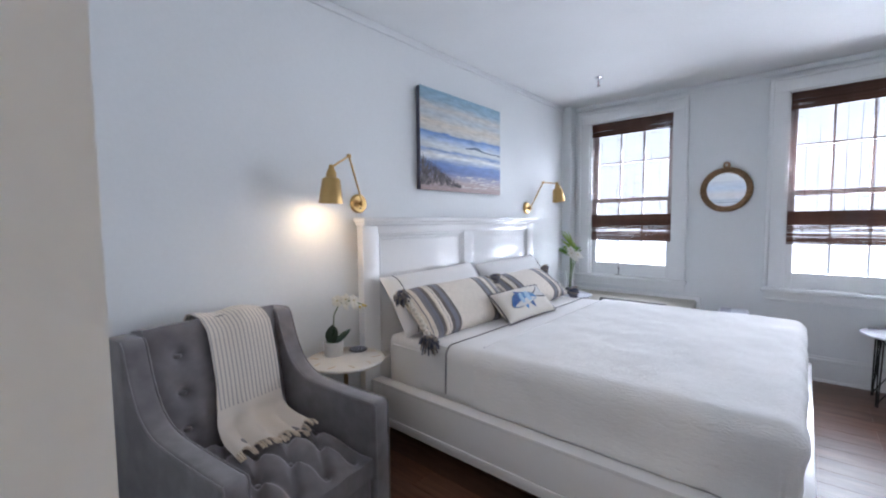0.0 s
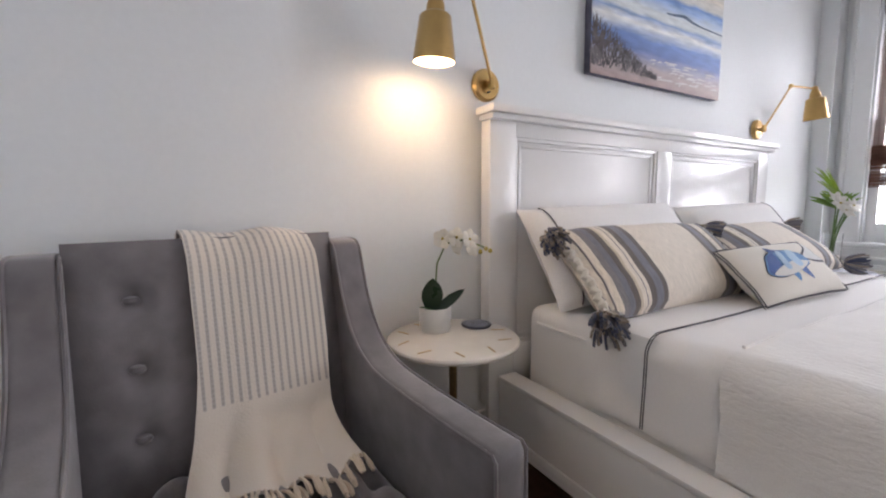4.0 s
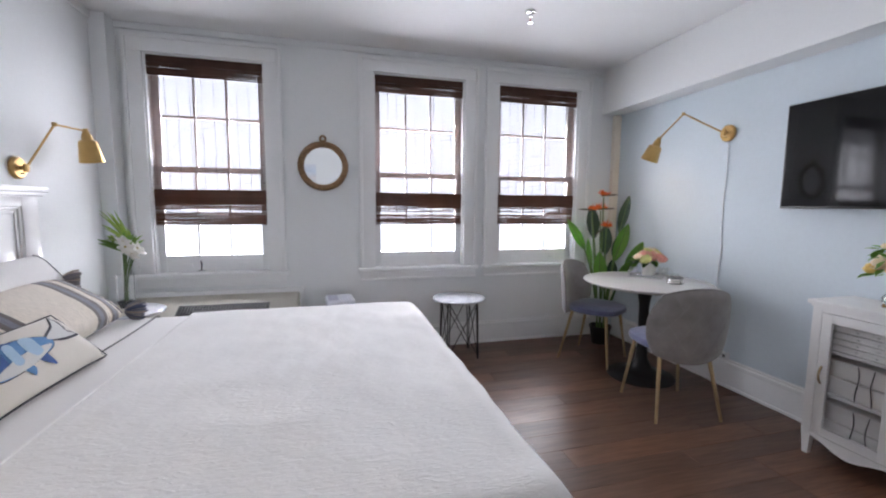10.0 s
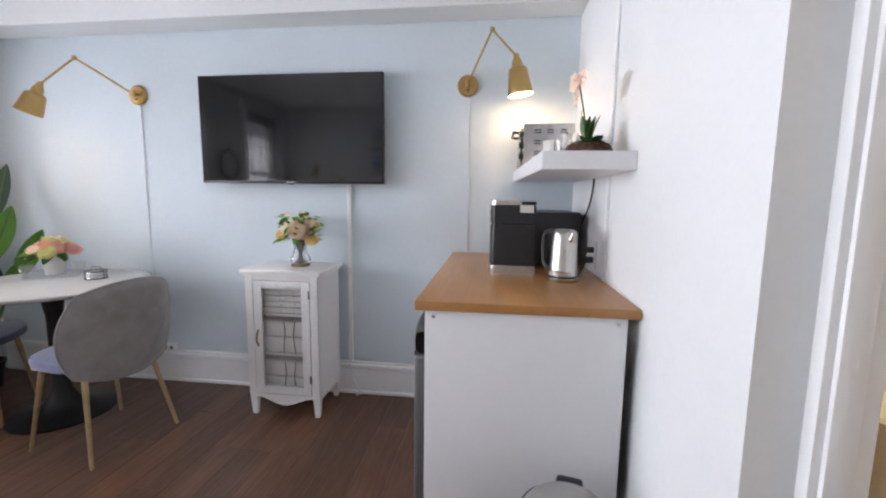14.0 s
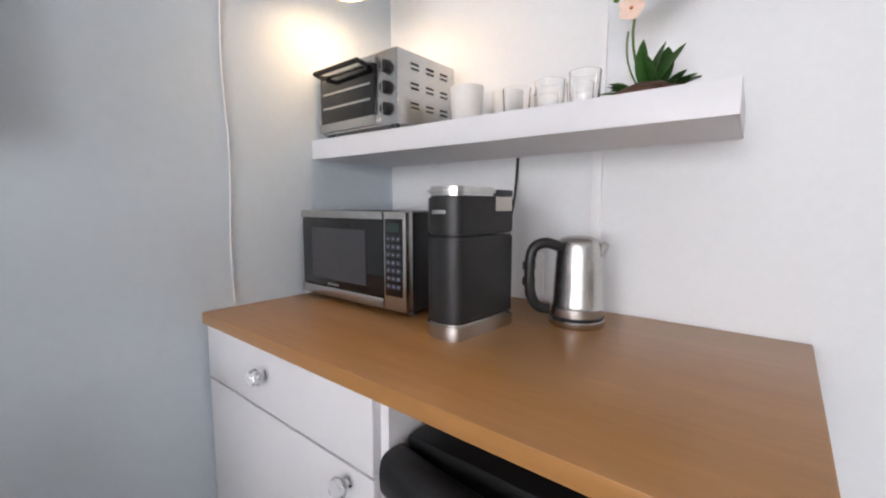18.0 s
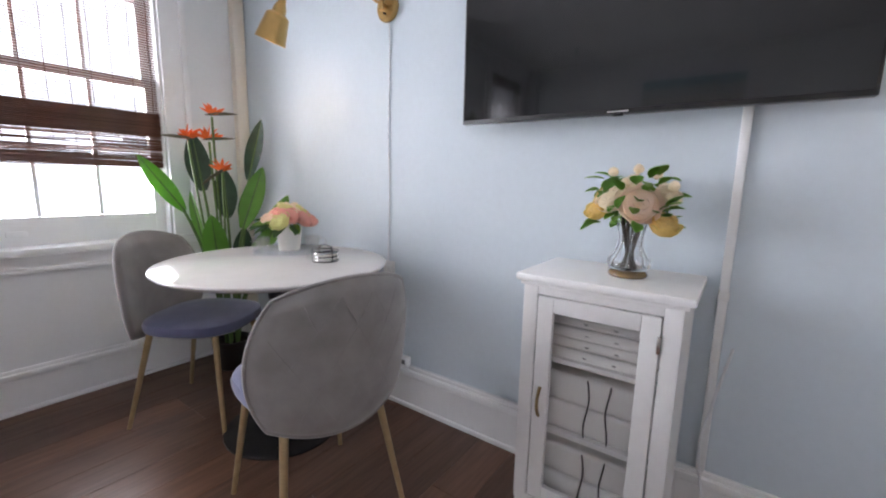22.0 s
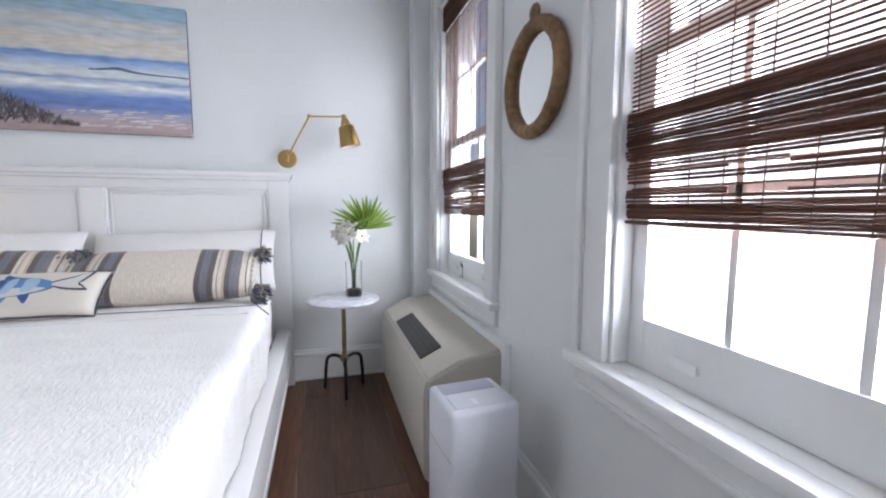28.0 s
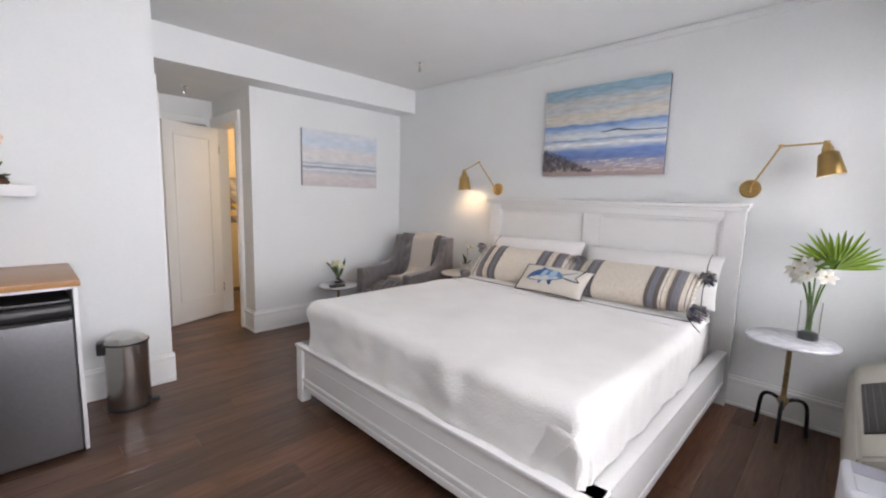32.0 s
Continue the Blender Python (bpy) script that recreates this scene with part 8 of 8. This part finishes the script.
# pedal bin
pbn = thing("pedal_bin", (0.825, 0.865, 0.0), "brushed steel pedal bin with a domed lid", "bin", turn=78.0)
part("body", lathe([(0, 0.0), (0.101, 0.0), (0.105, 0.01), (0.105, 0.39), (0, 0.39)], 44), M_STEEL, pbn)
part("base_ring", lathe([(0.101, 0.0), (0.110, 0.0), (0.110, 0.02), (0.105, 0.022)], 44), M_BLACK, pbn)
part("lid", lathe([(0, 0.438), (0.045, 0.434), (0.08, 0.423), (0.10, 0.406), (0.108, 0.396), (0.108, 0.390), (0, 0.390)], 44), M_STEEL, pbn, "domed steel lid")
part("hinge_box", box(-0.035, 0.035, -0.135, -0.09, 0.33, 0.405, 0.012), M_BLACK, pbn, "black hinge")
part("lid_ring", lathe([(0.106, 0.386), (0.111, 0.388), (0.111, 0.396), (0.106, 0.398)], 44), M_BLACK, pbn, "dark ring under the lid")
pbn.matrix_basis = pbn.matrix_basis @ Matrix.Scale(1.07, 4)
part("pedal", box(-0.03, 0.03, 0.10, 0.145, 0.008, 0.022, 0.004), M_BLACK, pbn)

# ---- rooms off the hall ----
tl = thing("toilet", (1.55, -0.55, 0.0), "white toilet with a closed lid in the bathroom", "toilet")
M_PORC = material("porcelain", (0.72, 0.66, 0.52), rough=0.15, coat=0.3, grain=0.01)
part("bowl", lathe([(0, 0.0), (0.11, 0.0), (0.12, 0.02), (0.10, 0.12), (0.13, 0.25), (0.18, 0.36), (0.185, 0.39), (0, 0.39)], 36), M_PORC, tl)
part("seat_lid", lathe([(0, 0.392), (0.19, 0.392), (0.195, 0.405), (0.185, 0.42), (0, 0.428)], 36), M_PORC, tl)
part("cistern", box(0.17, 0.36, -0.2, 0.2, 0.38, 0.78, 0.02, 3), M_PORC, tl)
part("cistern_lid", box(0.16, 0.37, -0.21, 0.21, 0.78, 0.81, 0.01), M_PORC, tl)
mp_ = thing("pattern_print", (-0.93, YH + 0.001, 0.93), "bright yellow and grey patterned hanging", "hanging", turn=90.0)
part("backing", box(0.0, 0.015, -0.26, 0.26, 0.0, 0.62, 0.003), M_IRON, mp_)
rng = random.Random(3)
cols = [material("print_colour", c, rough=0.6, grain=0.05) for c in ((0.62, 0.40, 0.05), (0.10, 0.09, 0.08), (0.55, 0.5, 0.42), (0.30, 0.27, 0.24))]
for i in range(6):
    for j in range(7):
        for s in (0, 1):
            y0, z0, w_, h_ = -0.252 + 0.084 * i, 0.008 + 0.086 * j, 0.082, 0.084
            bm = bm_new()
            q = ((y0, z0), (y0 + w_, z0), (y0, z0 + h_)) if s else ((y0 + w_, z0 + h_), (y0, z0 + h_), (y0 + w_, z0))
            f = [bm.verts.new((0.0175, a, b)) for a, b in q]
            bm.faces.new(f)
            thicken(bm, 0.002)
            part("triangle", bm, cols[rng.randrange(4)], mp_, smooth=False)

# small outlets near the floor
for at, turn, lab in (((-0.08, YW, 0.25), 180.0, "white wall outlet low on the window wall"), ((XT, 3.24, 0.64), 90.0, "white wall outlet on the blue wall")):
    o = thing("wall_outlet", at, lab, "outlet", turn=turn)
    part("plate", box(-0.036, 0.036, 0.0, 0.006, -0.058, 0.058, 0.003), M_TRIM, o)
    for z in (-0.022, 0.022):
        part("socket", box(-0.014, 0.014, 0.006, 0.009, z - 0.014, z + 0.014, 0.003), M_TRIM, o)
tc2 = part("power_cable", tube(smooth_line([(XT - 0.02, 3.24, 0.60), (XT - 0.05, 3.30, 0.40), (XT - 0.03, 3.45, 0.22), (XT - 0.06, 3.62, 0.12), (XT - 0.05, 3.75, 0.20)], 6), 0.004, 8), M_CORD)
tagged(tc2, "loose white cords hanging under the table", "cord")

ps = thing("power_strip", (XT - 0.02, 3.15, 0.2062), "small white power strip resting on the baseboard", "power strip")
part("body", box(-0.012, 0.018, -0.05, 0.05, 0.0, 0.045, 0.004), M_TRIM, ps)
for y in (-0.028, 0.012):
    part("socket", box(-0.014, -0.012, y - 0.01, y + 0.012, 0.012, 0.034, 0.001), M_LOUVRE, ps)
bw = part("power_cable", tube(smooth_line([(XT - 0.009, 3.10, 0.2102), (XT - 0.007, 2.9, 0.2097), (XT - 0.008, 2.7, 0.2097), (XT - 0.007, 2.5, 0.2097), (XT - 0.007, 2.42, 0.2097)], 5), 0.0035, 8), M_CORD)
tagged(bw, "white cord lying along the top of the baseboard", "cord")

# ---- outside ----
M_OUT = material("overcast_glare", (0.8, 0.85, 0.9), emission=(0.90, 0.95, 1.0), strength=1.8)
bd = part("backdrop", grid(lambda u, v: Vector((-14 + 28 * u, YW + 6.0, -4 + 12 * v)), 1, 1), M_OUT, None, "", False)
tagged(bd, "bright hazy sky beyond the windows", "backdrop", "", "structure")

# ---- floor of planks, last ----
PW, GAP = 0.15, 0.0009
plank_mesh = {}


def plank(x0, x1, y):
    """One board of the floor; boards of one length share a mesh."""
    l = round(x1 - x0, 3)
    if l not in plank_mesh:
        plank_mesh[l] = mesh_of("plank", box(0, l - GAP, 0, PW - GAP, -0.011, 0.0, 0.0012, 1), M_PLANK, False)
    o = new("plank", plank_mesh[l])
    o.parent = fl_
    o.matrix_basis = pose(x0, y, 0, 0, 0, 0)


fl_ = tagged(new("floor"), "dark brown wood plank floor", "floor", "", "structure")
rng = random.Random(77)
y = YP - 0.13 - PW * 12
while y < YW - 0.001:
    inside = y > YP - 0.14
    x0, x1 = (XH, XT) if inside else (XP - 1.5, XK + 1.68)
    x = x0 - rng.choice((0.0, 0.31, 0.62, 0.93))
    while x < x1:
        if min(x + 1.22, x1) - max(x, x0) > 0.03:
            plank(max(x, x0), min(x + 1.22, x1), y)
        x += 1.22
    y += PW
